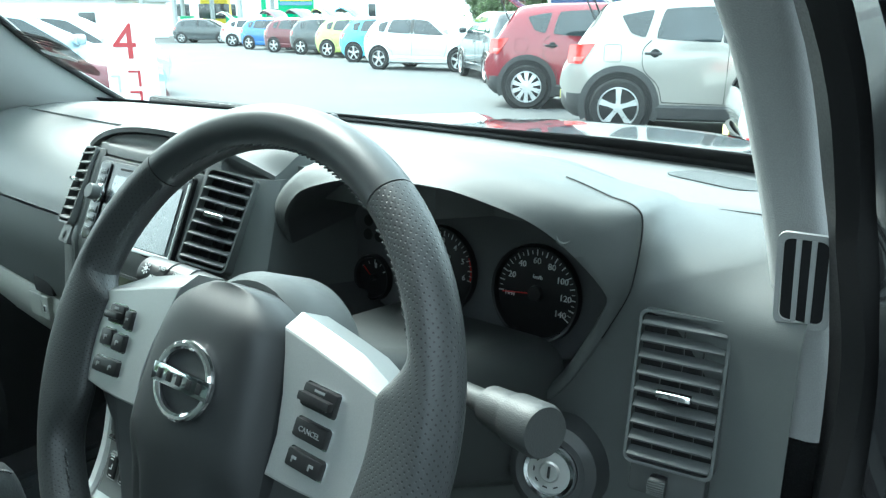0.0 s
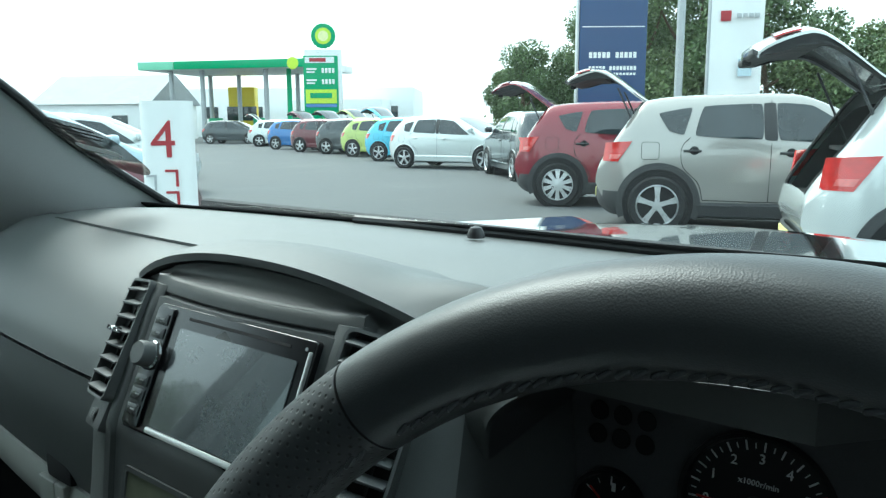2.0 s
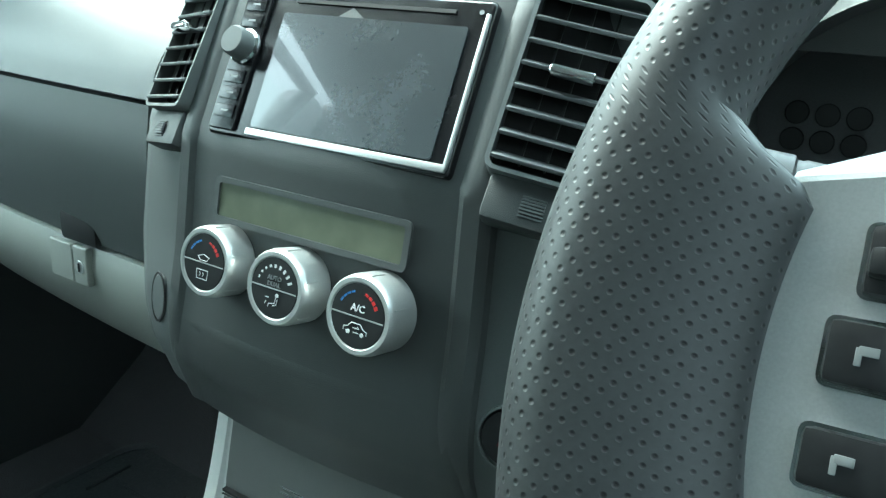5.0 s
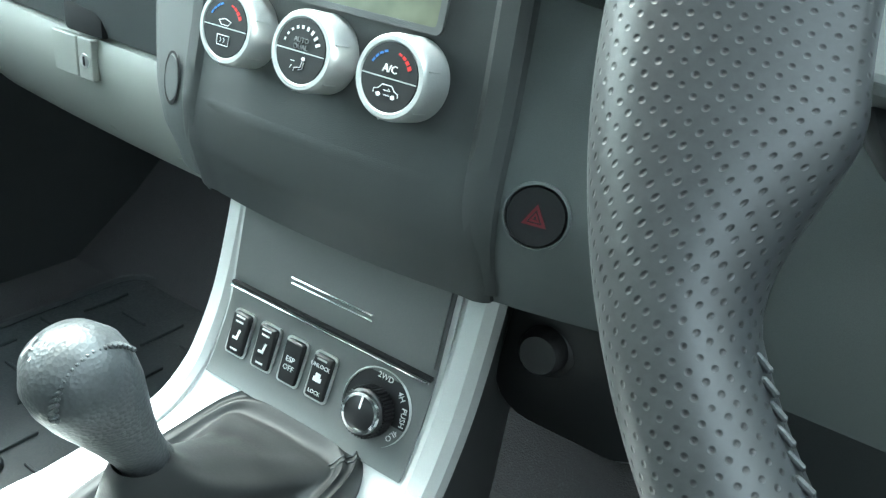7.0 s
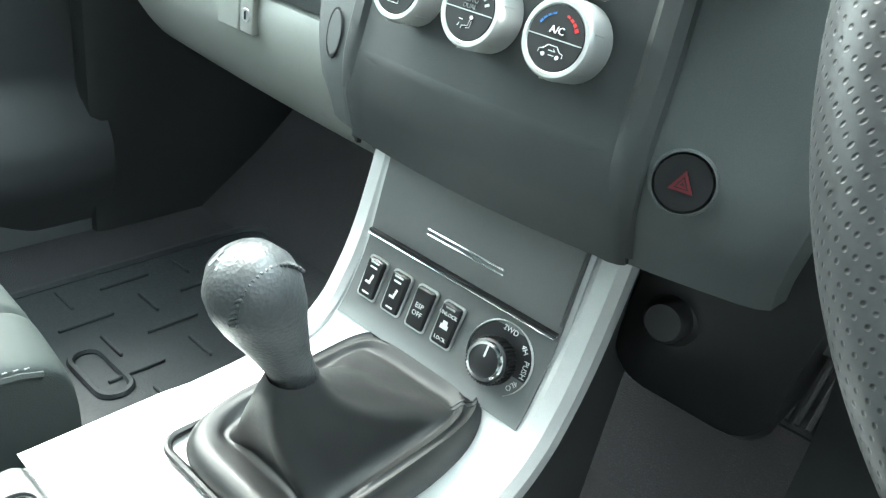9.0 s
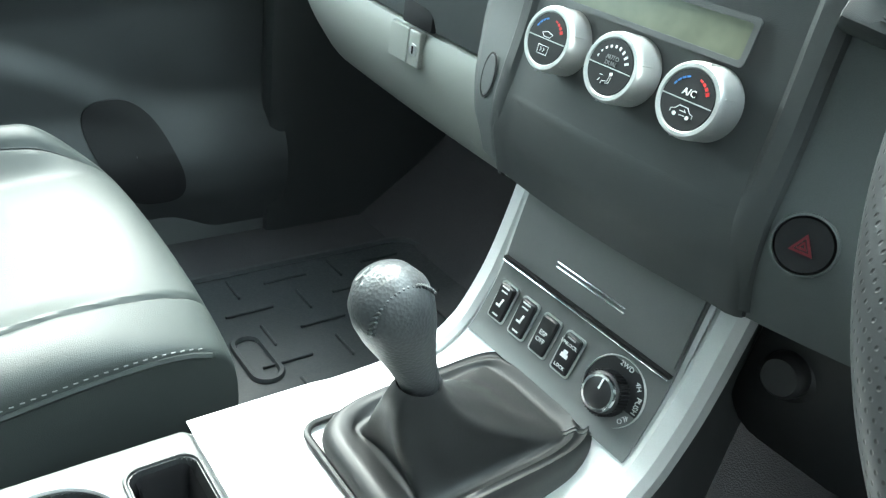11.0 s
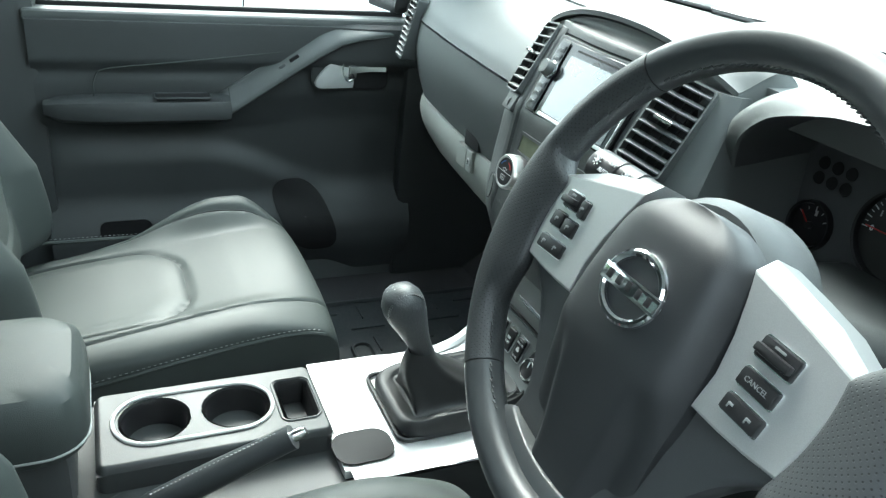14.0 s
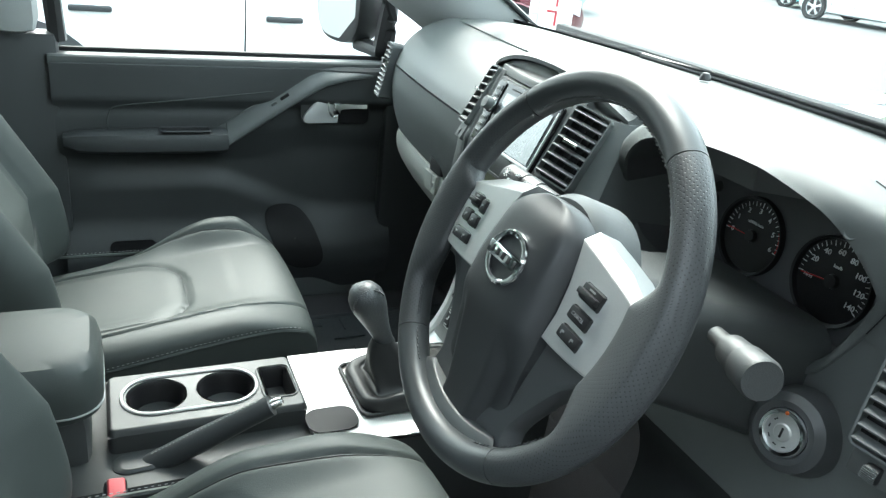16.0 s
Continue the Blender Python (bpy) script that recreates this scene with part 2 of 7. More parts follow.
def letters(text, size, m, mat, parent, name="lettering", depth=0.0006, spread=1.0):
    """Raised lettering in the built-in font, centred, in the x, y plane of the pose m."""
    cu = bpy.data.curves.new(name, "FONT")
    cu.body, cu.size, cu.align_x, cu.align_y, cu.extrude, cu.space_character, cu.resolution_u = text, size, "CENTER", "CENTER", depth, spread, 2
    ob = new(name, cu)
    bpy.context.view_layer.update()
    me = bpy.data.meshes.new_from_object(ob)
    bpy.data.objects.remove(ob)
    me.materials.clear()
    me.materials.append(mat)
    out = new(name, me)
    out.parent = parent
    out.matrix_basis = m
    return out


# ---- the car's inside: shell ----
def windscreen_base(x):
    return 0.434 - 0.13 * x * x


def dash_bow(x):
    return 0.1 * x * x


FLOOR_Z = 0.50
b = sheet(lambda u, v: (u, v, FLOOR_Z + max(0, v - 0.35) * 0.9), steps(-0.80, 0.80, 16), steps(-1.3, 0.95, 18), 0.03)
floor = tagged(part("floor", b, CARPET), "dark grey carpeted car floor rising to the firewall", "floor", kind="structure")
# unseen; its front edge is carried forward over the glass to shade the backrests
b = sheet(lambda u, v: (u, v, 1.80 - 0.12 * (u / 0.65) ** 2), steps(-0.66, 0.66, 10), steps(-1.3, -0.16, 8), 0.03, (0, 0, 1))
ceiling = tagged(part("ceiling", b, CLOTH), "pale grey cloth headlining under the car's roof", "ceiling", kind="structure")
b = join(box((1.6, 0.04, 0.73), 0.01, (0, -1.32, 0.835)), box((1.6, 0.04, 0.17), 0.01, (0, -1.32, 1.705)), box((0.20, 0.04, 0.42), 0.01, (-0.70, -1.32, 1.41)), box((0.20, 0.04, 0.42), 0.01, (0.70, -1.32, 1.41)))
wall_rear = tagged(part("wall_rear", b, PLASTIC), "dark rear wall of the cabin with its window opening", "wall", kind="structure")
pane = tagged(part("window_rear", box((1.22, 0.006, 0.44), 0.001, (0, -1.315, 1.41)), TINTGLASS), "dark tinted rear window of the cabin", "window", kind="structure")
pane = tagged(part("window_side", box((0.006, 0.59, 0.60), 0.001, (-0.815, -0.995, 1.38)), PALETINT), "tinted window of the rear passenger door", "window", kind="structure")
b = box((1.62, 0.03, 0.85), 0.01, (0, 0.60, 0.80))
wall_front = tagged(part("wall_front", b, CARPET), "dark firewall under the dashboard", "wall", kind="structure")
b = join(box((0.06, 0.73, 0.70), 0.02, (-0.835, -0.945, 0.80)), box((0.05, 0.66, 0.10), 0.02, (-0.76, -1.0, 1.70)), box((0.05, 0.06, 0.60), 0.02, (-0.80, -1.31, 1.40)))
wall_left = tagged(part("wall_left", b, DOORTRIM), "dark side wall behind the passenger door", "wall", kind="structure")
b = box((0.05, 0.5, 0.7), 0.02, (-0.81, 0.38, 0.80))
kick_left = tagged(part("wall_kick", b, DOORTRIM), "dark footwell side panel by the passenger door", "wall", kind="structure")
b = box((0.06, 0.50, 0.66), 0.02, (0.79, 0.40, 0.76))
kick_right = tagged(part("wall_hinge", b, BLACK), "dark hinge pillar at the open driver's door", "wall", kind="structure")
b = box((0.07, 1.35, 0.14), 0.02, (-0.835, -0.05, 0.50))
sill_left = tagged(part("trim_sill_left", b, PLASTIC), "dark door sill under the passenger door", "sill", kind="structure")
b = box((0.07, 1.2, 0.12), 0.02, (0.80, -0.55, 0.52))
sill_right = tagged(part("trim_sill", b, BLACK), "black door sill of the open driver's door", "sill", kind="structure")

# windscreen with its black border
def screen_point(u, v):
    y0, y1 = windscreen_base(u * 0.74), -0.34 - 0.06 * u * u
    return (u * (0.74 - 0.12 * v), y0 + (y1 - y0) * v, 1.247 + 0.50 * v + 0.03 * math.sin(math.pi * v) - 0.05 * v * u * u)


screen = thing("windscreen", "clear curved windscreen with a black border, above the dashboard", "windscreen", kind="structure", at=(0, 0.4, 1.24))
SO = Matrix.Translation((0, -0.4, -1.24))
pane = part("pane", put(sheet(screen_point, steps(-1, 1, 24), steps(0, 1, 12), 0.005, (0, 0.7, 0.7)), SO), GLASS, screen)
pane.visible_shadow = False
part("border", put(sheet(lambda u, v: Vector(screen_point(u, -0.02 + v * (0.022 + 0.012 * smooth(-0.4, 0.0, u) + 0.018 * smooth(0.2, 0.7, u)))) + Vector((0, -0.002, -0.002)), steps(-1, 1, 40), steps(0, 1, 3), 0.002), SO), DEEP, screen, "black border of the glass")
part("seal", put(tube([Vector(screen_point(u, -0.01)) + Vector((0, -0.012, 0.004)) for u in steps(-0.3, 1, 40)], 0.006), SO), BLACK, screen, "black rubber seal")

# windscreen pillars, with the grille of a speaker in the right one
def pillar_rings(sx, pts, w, d):
    rings = []
    for p, ww in zip(curve_points(pts, 24), steps(w[0], w[1], 24)):
        rings.append([(p.x * sx + a * ww, p.y + c * d, p.z) for a, c in rounded(1, 1, 0.35, 4)])
    return rings


rings = pillar_rings(1, [(0.731, 0.168, 1.098), (0.728, 0.15, 1.18), (0.710, 0.112, 1.305), (0.699, 0.035, 1.406), (0.663, -0.11, 1.54), (0.608, -0.32, 1.74)], (0.046, 0.052), 0.10)
tagged(part("trim_pillar", loft(rings), PILLAR), "light grey plastic trim of the windscreen pillar", "pillar trim", kind="structure")
seal = [(0.778, 0.09, 0.70), (0.773, 0.09, 1.10), (0.768, 0.068, 1.236), (0.759, 0.045, 1.31), (0.746, -0.02, 1.41), (0.710, -0.17, 1.54), (0.658, -0.38, 1.76)]
tagged(part("trim_seal", tube(curve_points(seal, 30), 0.022, 10), BLACK), "black rubber seal round the door opening", "seal", kind="structure")
outer = [(x + 0.045, y - 0.03, z) for x, y, z in seal]
tagged(part("trim_pillar_outer", tube(curve_points(outer, 30), 0.035, 10), DARKPAINT), "black painted outer windscreen pillar", "pillar", kind="structure")
# the left pillar: a broad panel between the glass and the passenger door
glass_edge = curve_points([(-0.655, 0.44, 1.225), (-0.645, 0.385, 1.258), (-0.64, 0.263, 1.341), (-0.62, 0.177, 1.41), (-0.58, 0.0, 1.53), (-0.53, -0.33, 1.74)], 30)
door_edge = curve_points([(-0.775, 0.26, 1.15), (-0.775, 0.20, 1.20), (-0.772, 0.08, 1.28), (-0.755, -0.02, 1.40), (-0.71, -0.17, 1.54), (-0.65, -0.38, 1.74)], 30)
b = sheet(lambda k, f: glass_edge[k].lerp(door_edge[k], f) + Vector((0.022, -0.03, 0)) * math.sin(math.pi * f), range(31), steps(0, 1, 12), 0.03, (-0.7, 0.7, 0.2))
tagged(part("trim_pillar", b, PILLAR), "light grey plastic trim of the windscreen pillar", "pillar trim", kind="structure")
tagged(part("trim_pillar_seal", tube([p + Vector((0.004, 0, 0.004)) for p in glass_edge], 0.006, 8), DEEP), "black edge of the glass along the pillar", "seal", kind="structure")
# unseen dark wall behind the camera, added to block light at the driver's door
b = box((0.2, 6.0, 2.4), 0.02, (1.95, -2.6, 1.2))
tagged(part("light_blocker_right", b, DOORTRIM), "unseen plain dark wall added to block light at the driver's door", "wall", kind="structure")
speaker = thing("pillar_grille", "light grey slotted grille set in the pillar trim", "grille", at=pose(0.7305, 0.071, 1.2325, 107, 0, 4) @ Matrix.Diagonal((0.76, 0.84, 1, 1)))
part("frame", frame_ring(rounded(0.044, 0.085, 0.008), rounded(0.035, 0.075, 0.007), 0.002), PILLAR, speaker)
part("backing", slab(rounded(0.034, 0.074, 0.006), 0.0008), DEEP, speaker)
for k in (-1, 1):
    part("slat", box((0.0042, 0.075, 0.0022), 0.0005, (k * 0.0058, 0, 0.0011)), PILLAR, speaker)
b = box((0.09, 0.09, 0.58), 0.03, (-0.80, -0.655, 1.44))
tagged(part("trim_pillar_middle", b, PILLAR), "light grey trim of the middle door pillar", "pillar trim", kind="structure")

# bonnet seen over the dashboard
def bonnet_point(u, v):
    return (u * (0.80 - 0.06 * v), 0.60 + 1.05 * v - 0.16 * u * u, 1.194 - 0.072 * v - 0.045 * u * u + 0.018 * (abs(u) > 0.55) - 0.06 * max(0, v - 0.85) / 0.15)


bonnet = tagged(part("bonnet", sheet(bonnet_point, steps(-1, 1, 40), steps(0, 1, 16), 0.02), DARKPAINT), "glossy black bonnet in front of the windscreen", "bonnet")
b = sheet(lambda u, v: (u, windscreen_base(u) + 0.03 + 0.24 * v, 1.222 - 0.06 * v), steps(-0.72, 0.72, 30), steps(0, 1, 4), 0.02)
tagged(part("trim_scuttle", b, DEEP), "black scuttle panel at the foot of the windscreen", "panel", kind="structure")
for x0, y0, x1, y1 in ((-0.05, 0.50, 0.55, 0.40), (-0.65, 0.45, -0.1, 0.52)):
    w = thing("wiper", "black windscreen wiper resting at the foot of the glass", "wiper", "windscreen wipers", at=(x0, y0, 1.205))
    d = Vector((x1 - x0, y1 - y0, 0.0))
    part("arm", tube([(0, 0, 0), d * 0.5 + Vector((0, 0, 0.015)), d], 0.006), BLACK, w)
    part("blade", tube([d * 0.35 + Vector((0, -0.015, 0)), d * 1.3 + Vector((0, -0.015, 0))], 0.005), BLACK, w)

# ---- dashboard ----
dash = thing("dashboard", "charcoal grey moulded plastic dashboard below the windscreen", "dashboard", at=(0, 0.2, 0.9))
OFF = Matrix.Translation((0, -0.2, -0.9))


def dpart(name, bm, mat, label="", **k):
    return part(name, put(bm, OFF), mat, dash, label, **k)


def pad_point(x, s):
    ys, yw = (0.12 if 0.10 < x < 0.42 else 0.19 + dash_bow(x) if x < 0.2 else 0.165 if x < 0.6 else 0.125), windscreen_base(x) + 0.02
    y = ys + (yw - ys) * s
    z = 1.241 + 0.006 * math.sin(math.pi * min(1, s * 1.2)) - 0.02 * max(0, -x - 0.55) ** 2 / 0.04
    if x >= 0.6:
        # the front edge rolls down behind the fascia
        z = min(z, 1.1835 + math.sqrt(max(0, y - 0.082 + 0.0667 * max(0, x - 0.55)) / 30))
    return (x, y, z)


dpart("top_pad", sheet(pad_point, steps(-0.72, 0.72, 40), steps(0, 1, 40), 0.03), PAD, "grained dark grey dashboard top")
upper = curve_points([(0.192, 1.238), (0.145, 1.229), (0.095, 1.203), (0.063, 1.168), (0.051, 1.140)], 14)
lid = curve_points([(0.051, 1.136), (0.046, 1.09), (0.055, 1.04), (0.072, 0.992)], 12)
low = curve_points([(0.095, 0.990), (0.071, 0.986), (0.070, 0.95), (0.098, 0.90), (0.145, 0.852), (0.25, 0.82)], 16)
for name, prof, mat, label in (("upper_panel", upper, PAD, ""), ("glovebox_lid", lid, PLASTIC, "closed glovebox lid"), ("lower_panel", low, LOWER, "lighter grey lower dash panel")):
    b = sheet(lambda x, p: (x, p[0] + dash_bow(x) + 3.0 * max(0, -x - 0.62) ** 2, p[1]), steps(-0.735, -0.185, 24), [tuple(p) for p in prof], 0.02, (0, 1, -0.3))
    dpart(name, b, mat, label)
# glovebox latch with its lock, under a near-black block for the notch's shade
LATCH = (-0.339, 0.0855, 0.981)
dpart("latch_notch", box((0.055, 0.012, 0.03), 0.006, (LATCH[0] + 0.012, LATCH[1] - 0.006, LATCH[2] + 0.024)), DEEP, "near-black block for the shaded finger notch")
dpart("latch", box((0.036, 0.008, 0.038), 0.0025, (LATCH[0] - 0.014, LATCH[1] - 0.010, LATCH[2] - 0.012), 3), LOWER, "glovebox latch plate")
dpart("lock", box((0.021, 0.008, 0.038), 0.0025, (LATCH[0] + 0.0155, LATCH[1] - 0.010, LATCH[2] - 0.012), 3), LOWER, "glovebox lock plate")
dpart("lock_barrel", put(lathe([(0.0, 0.0008), (0.0062, 0.0008), (0.0068, 0.0), (0, 0)], 20), pose(LATCH[0] + 0.0155, LATCH[1] - 0.014, LATCH[2] - 0.013, 90)), SATIN)
dpart("keyhole", box((0.0018, 0.002, 0.008), 0, (LATCH[0] + 0.0155, LATCH[1] - 0.0148, LATCH[2] - 0.013)), DEEP)
for k, x in enumerate((-0.60, -0.48, -0.36, -0.25)):
    b = put(lathe([(0.0, 0.0012), (0.010, 0.0010), (0.0125, 0.0), (0.0125, -0.004), (0, -0.004)], 20), pose(x, 0.1160 + dash_bow(x), 0.8785, 136))
    dpart("screw_cap", b, LOWER)

# driver's side: from the mouth of the binnacle out to the border of the fascia
BC = (0.411, 1.135)


def mouth(a, grow_top=0.0, grow_low=0.0):
    c, s = math.cos(a), math.sin(a)
    g = grow_low + (grow_top - grow_low) * (0.5 + 0.5 * s)
    rx, rz = 0.207 + g, (0.118 if s > 0 else 0.064) + g
    e = 2 / (2.1 if s > 0 else 2.6)
    return BC[0] + rx * math.copysign(abs(c) ** e, c), BC[1] + rz * math.copysign(abs(s) ** e, s)


def border(a):
    c, s = math.cos(a), math.sin(a)
    t = min((0.735 - BC[0]) / c if c > 1e-6 else 9, (BC[0] - 0.19) / -c if c < -1e-6 else 9, (1.246 - BC[1]) / s if s > 1e-6 else 9, (BC[1] - 0.90) / -s if s < -1e-6 else 9)
    return BC[0] + t * c, BC[1] + t * s


def fascia_y(x, z):
    return 0.082 + 30 * max(0, z - 1.185) ** 2 - 0.01 * max(0, (x - 0.55) / 0.15) + 0.3 * max(0, 1.0 - z) ** 2 * 4


# the mouth of the instrument hood and the crease where the hood meets the fascia, from the middle of the top clockwise
MOUTH = [(0.425, 0.040, 1.263), (0.484, 0.040, 1.263), (0.534, 0.045, 1.253), (0.561, 0.050, 1.243), (0.585, 0.058, 1.225), (0.612, 0.066, 1.195), (0.596, 0.085, 1.163), (0.569, 0.110, 1.122), (0.544, 0.130, 1.088),
         (0.521, 0.140, 1.075), (0.478, 0.142, 1.071), (0.425, 0.142, 1.071), (0.300, 0.138, 1.073), (0.232, 0.122, 1.095), (0.208, 0.105, 1.145), (0.225, 0.080, 1.195), (0.276, 0.060, 1.232), (0.354, 0.045, 1.256)]
CREASE = [(0.430, 0.098, 1.284), (0.500, 0.098, 1.282), (0.560, 0.092, 1.274), (0.600, 0.084, 1.266), (0.630, 0.077, 1.257), (0.629, 0.071, 1.205), (0.607, 0.084, 1.162), (0.580, 0.098, 1.118), (0.552, 0.106, 1.078),
          (0.523, 0.108, 1.063), (0.478, 0.108, 1.058), (0.425, 0.108, 1.058), (0.290, 0.106, 1.060), (0.218, 0.102, 1.084), (0.189, 0.098, 1.145), (0.198, 0.098, 1.208), (0.258, 0.094, 1.253), (0.350, 0.096, 1.278)]


def closed_curve(pts, n):
    """n points on a smooth closed curve through pts."""
    k = len(pts)
    pts = [Vector(p) for p in pts]
    out = []
    for i in range(n):
        q = i / n * k
        m, t = int(q), q - int(q)
        a, b, c, d = (pts[(m + o) % k] for o in (-1, 0, 1, 2))
        out.append(0.5 * (2 * b + 0.8 * (c - a) * t + (1.6 * a - 4.6 * b + 3.8 * c - 0.8 * d) * t * t + (-0.8 * a + 2.6 * b - 2.6 * c + 0.8 * d) * t**3))
    return out


MOUTH = [(x - 0.013 * smooth(0.30, 0.52, x) + 0.006 * smooth(0.30, 0.22, x), y, z) for x, y, z in MOUTH]
CREASE = [(x - 0.013 * smooth(0.30, 0.52, x) + 0.004 * smooth(0.30, 0.22, x), y, z) for x, y, z in CREASE]
N = 180
lip, crease = closed_curve(MOUTH, N), closed_curve(CREASE, N)
MID = Vector((0.41, 0.0, 1.165))


def widen(p, k, y):
    return (MID.x + (p.x - MID.x) * k, y, MID.z + (p.z - MID.z) * k)


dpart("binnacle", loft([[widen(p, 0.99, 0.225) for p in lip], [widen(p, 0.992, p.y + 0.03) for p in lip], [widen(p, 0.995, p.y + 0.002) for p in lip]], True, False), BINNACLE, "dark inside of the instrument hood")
outer_rings = [[widen(p, 0.995, p.y + 0.002) for p in lip], [widen(p, 1.003, p.y - 0.0015) for p in lip]]
for f, bulge in ((0.12, 0.003), (0.4, 0.008), (0.75, 0.007), (0.93, 0.002), (1.0, 0.0)):
    outer_rings.append([p.lerp(c, f) + Vector((0, -bulge * min(1, (p - c).length / 0.03), bulge * 0.6 * min(1, (p - c).length / 0.03))) for p, c in zip(lip, crease)])
outer_rings.append([c + Vector((0, 0.003, -0.001)) for c in crease])
for f in (0.12, 0.35, 0.7, 1.0):
    ring = []
    for c in crease:
        bx, bz = border(math.atan2(c.z - BC[1], c.x - BC[0]))
        xx, zz = c.x + (bx - c.x) * f, c.z + (bz - c.z) * f
        ring.append((xx, c.y + 0.003 + (fascia_y(xx, zz) - c.y - 0.003) * min(1, f * 1.2), zz))
    outer_rings.append(ring)
dpart("instrument_surround", loft(outer_rings, True, False), PLASTIC, "hooded surround of the instruments", angle=75)
for x, z, y, rx, rz in ((0.268, 1.235, 0.070, 45, 0), (0.4870, 1.2690, 0.0493, 45, 0), (0.5675, 1.2375, 0.0540, 78, 20)):
    dpart("screw_cap", put(lathe([(0, -0.0014), (0.003, -0.0010), (0.0050, 0.0002), (0.0058, 0.0000), (0.0068, -0.002), (0, -0.002)], 20), pose(x, y, z, rx, 0, rz) @ pose(0, 0, -0.0008)), PLASTIC)
dpart("hood_joint", tube([c + Vector((0, 0.0005, 0.0002)) for c in crease[20:64]], 0.0008, 6), DEEP, "dark joint round the instrument hood")
dpart("pad_joint", tube([(x, 0.181, 1.1851 + math.sqrt((0.099 + 0.0667 * (x - 0.55)) / 30)) for x in steps(0.628, 0.735, 12)], 0.0013, 6), DEEP, "dark joint under the dashboard top")
# finely slotted speaker grille in the dashboard top
SPK = OFF @ pose(0.604, 0.294, 1.2452, -2.5, 0, -22)
grille = part("speaker_grille", put(slab(rounded(0.112, 0.066, 0.024, 6), 0.003), SPK @ pose(0, 0, -0.0025)), PAD, dash, "finely slotted speaker grille")
part("backing", put(slab(rounded(0.104, 0.058, 0.021, 6), 0.0006), SPK @ pose(0, 0, 0.0006)), DEEP, grille)
for k in range(34):
    x = -0.050 + 0.100 * k / 33
    half = 0.029 - (0.021 - math.sqrt(max(0, 0.021 ** 2 - max(0, abs(x) - 0.031) ** 2)))
    part("slat", put(box((0.0016, 2 * half, 0.0009), 0, (x, 0, 0.0014)), SPK), PAD, grille)
b = sheet(lambda x, s: (x, 0.10 + 0.06 * s + 0.05 * math.sin(s * 3), 0.905 - 0.24 * s), steps(0.26, 0.735, 12), steps(0, 1, 10), 0.02, (0, 1, 0))
dpart("knee_panel", b, DOORTRIM, "dark knee panel under the steering column")
dpart("light_sensor", put(lathe([(0, 0.013), (0.006, 0.011), (0.009, 0.005), (0.0095, 0), (0, 0)], 20), pose(-0.003, 0.385, 1.246)), BLACK, "small black dome sensor")

# centre stack, a little to the driver's side of the middle
SX, SY, SZ = 0.010, -0.001, 0.001
OFF = Matrix.Translation((SX, SY - 0.2, SZ - 0.9))


def stack_y(x, z):
    slope = (z - 1.05) * (0.11 if z > 1.05 else 0.19) + 0.37 * max(0, z - 1.13)
    return 0.012 + slope + 0.75 * x * x + 1.1 * max(0, 1.0 - z) ** 1.5 + 0.10 * max(0, 0.965 - z) ** 0.8


def stack_ring(z):
    t = min(1, max(0, (z - 0.945) / 0.10))
    u = max(0, (z - 1.05) / 0.185)
    wl, wr = 0.165 + 0.03 * t - 0.012 * u, 0.21 + 0.012 * t - 0.03 * u
    xs = [-wl, -wl + 0.006, *steps(-wl + 0.016, wr - 0.016, 14), wr - 0.006, wr]
    ring = [(x, stack_y(x, z) + (0.006 if i in (0, len(xs) - 1) else 0.0015 if i in (1, len(xs) - 2) else 0), z) for i, x in enumerate(xs)]
    return [(-wl - 0.012, 0.2, z)] + ring + [(wr + 0.012, 0.2, z)]


dpart("stack_fascia", loft([stack_ring(z) for z in steps(0.930, 1.227, 42)]), PLASTIC, "charcoal side panels of the centre stack")


def centre_half(z):
    return 0.126 - 0.016 * max(0, (z - 0.95) / 0.29)


def centre_point(s, z):
    x = s * centre_half(z)
    return (x, stack_y(x, z) - 0.004 * min(1, (1 - abs(s)) * 25) - 0.002 * (abs(s) > 0.9), z)


b = sheet(centre_point, [-1, -0.99, -0.975, *steps(-0.93, 0.93, 20), 0.975, 0.99, 1], steps(0.929, 1.2265, 42), 0.01, (0, 1, 0))
dpart("stack_panel", b, STACK, "dark matt centre panel of the stack")
# raised frame round the screen that runs down beside the dials
for s in (-1, 1):
    rings = []
    for z in steps(0.936, 1.2345, 34):
        k = (0.25 + 0.75 * smooth(0.94, 1.03, z)) * (1 - 0.55 * smooth(1.222, 1.2345, z))
        x0 = 0.101 + 0.006 * max(0, (1.13 - z) / 0.17)
        rings.append([(s * (x0 + a), stack_y(s * (x0 + a), z) - 0.002 - c * k, z) for a, c in ((0.0, -0.004), (0.0005, 0.002), (0.006, 0.0062), (0.016, 0.0068), (0.021, 0.003), (0.0225, -0.004))])
    dpart("moulding", loft(rings), STACK, "raised edge moulding")
    gap = [(s * (centre_half(z) + 0.0006), stack_y(centre_half(z), z) - 0.0006, z) for z in steps(0.931, 1.135, 24)]
    dpart("panel_gap", tube(gap, 0.0013, 6), DEEP, "dark gap beside the centre panel")
rings = [[(x, stack_y(x, min(zz, 1.2375)) - 0.0035 - c * max(0.1, 1 - (abs(x) / 0.122) ** 8), zz) for zz, c in ((1.2272, -0.008), (1.2278, -0.0035), (1.2300, -0.0012), (1.2345, -0.0006), (1.2385, -0.0015), (1.2408, -0.005), (1.2415, -0.016))] for x in steps(-0.1215, 0.1215, 30)]
dpart("moulding", loft(rings), STACK, "raised upper edge over the screen")
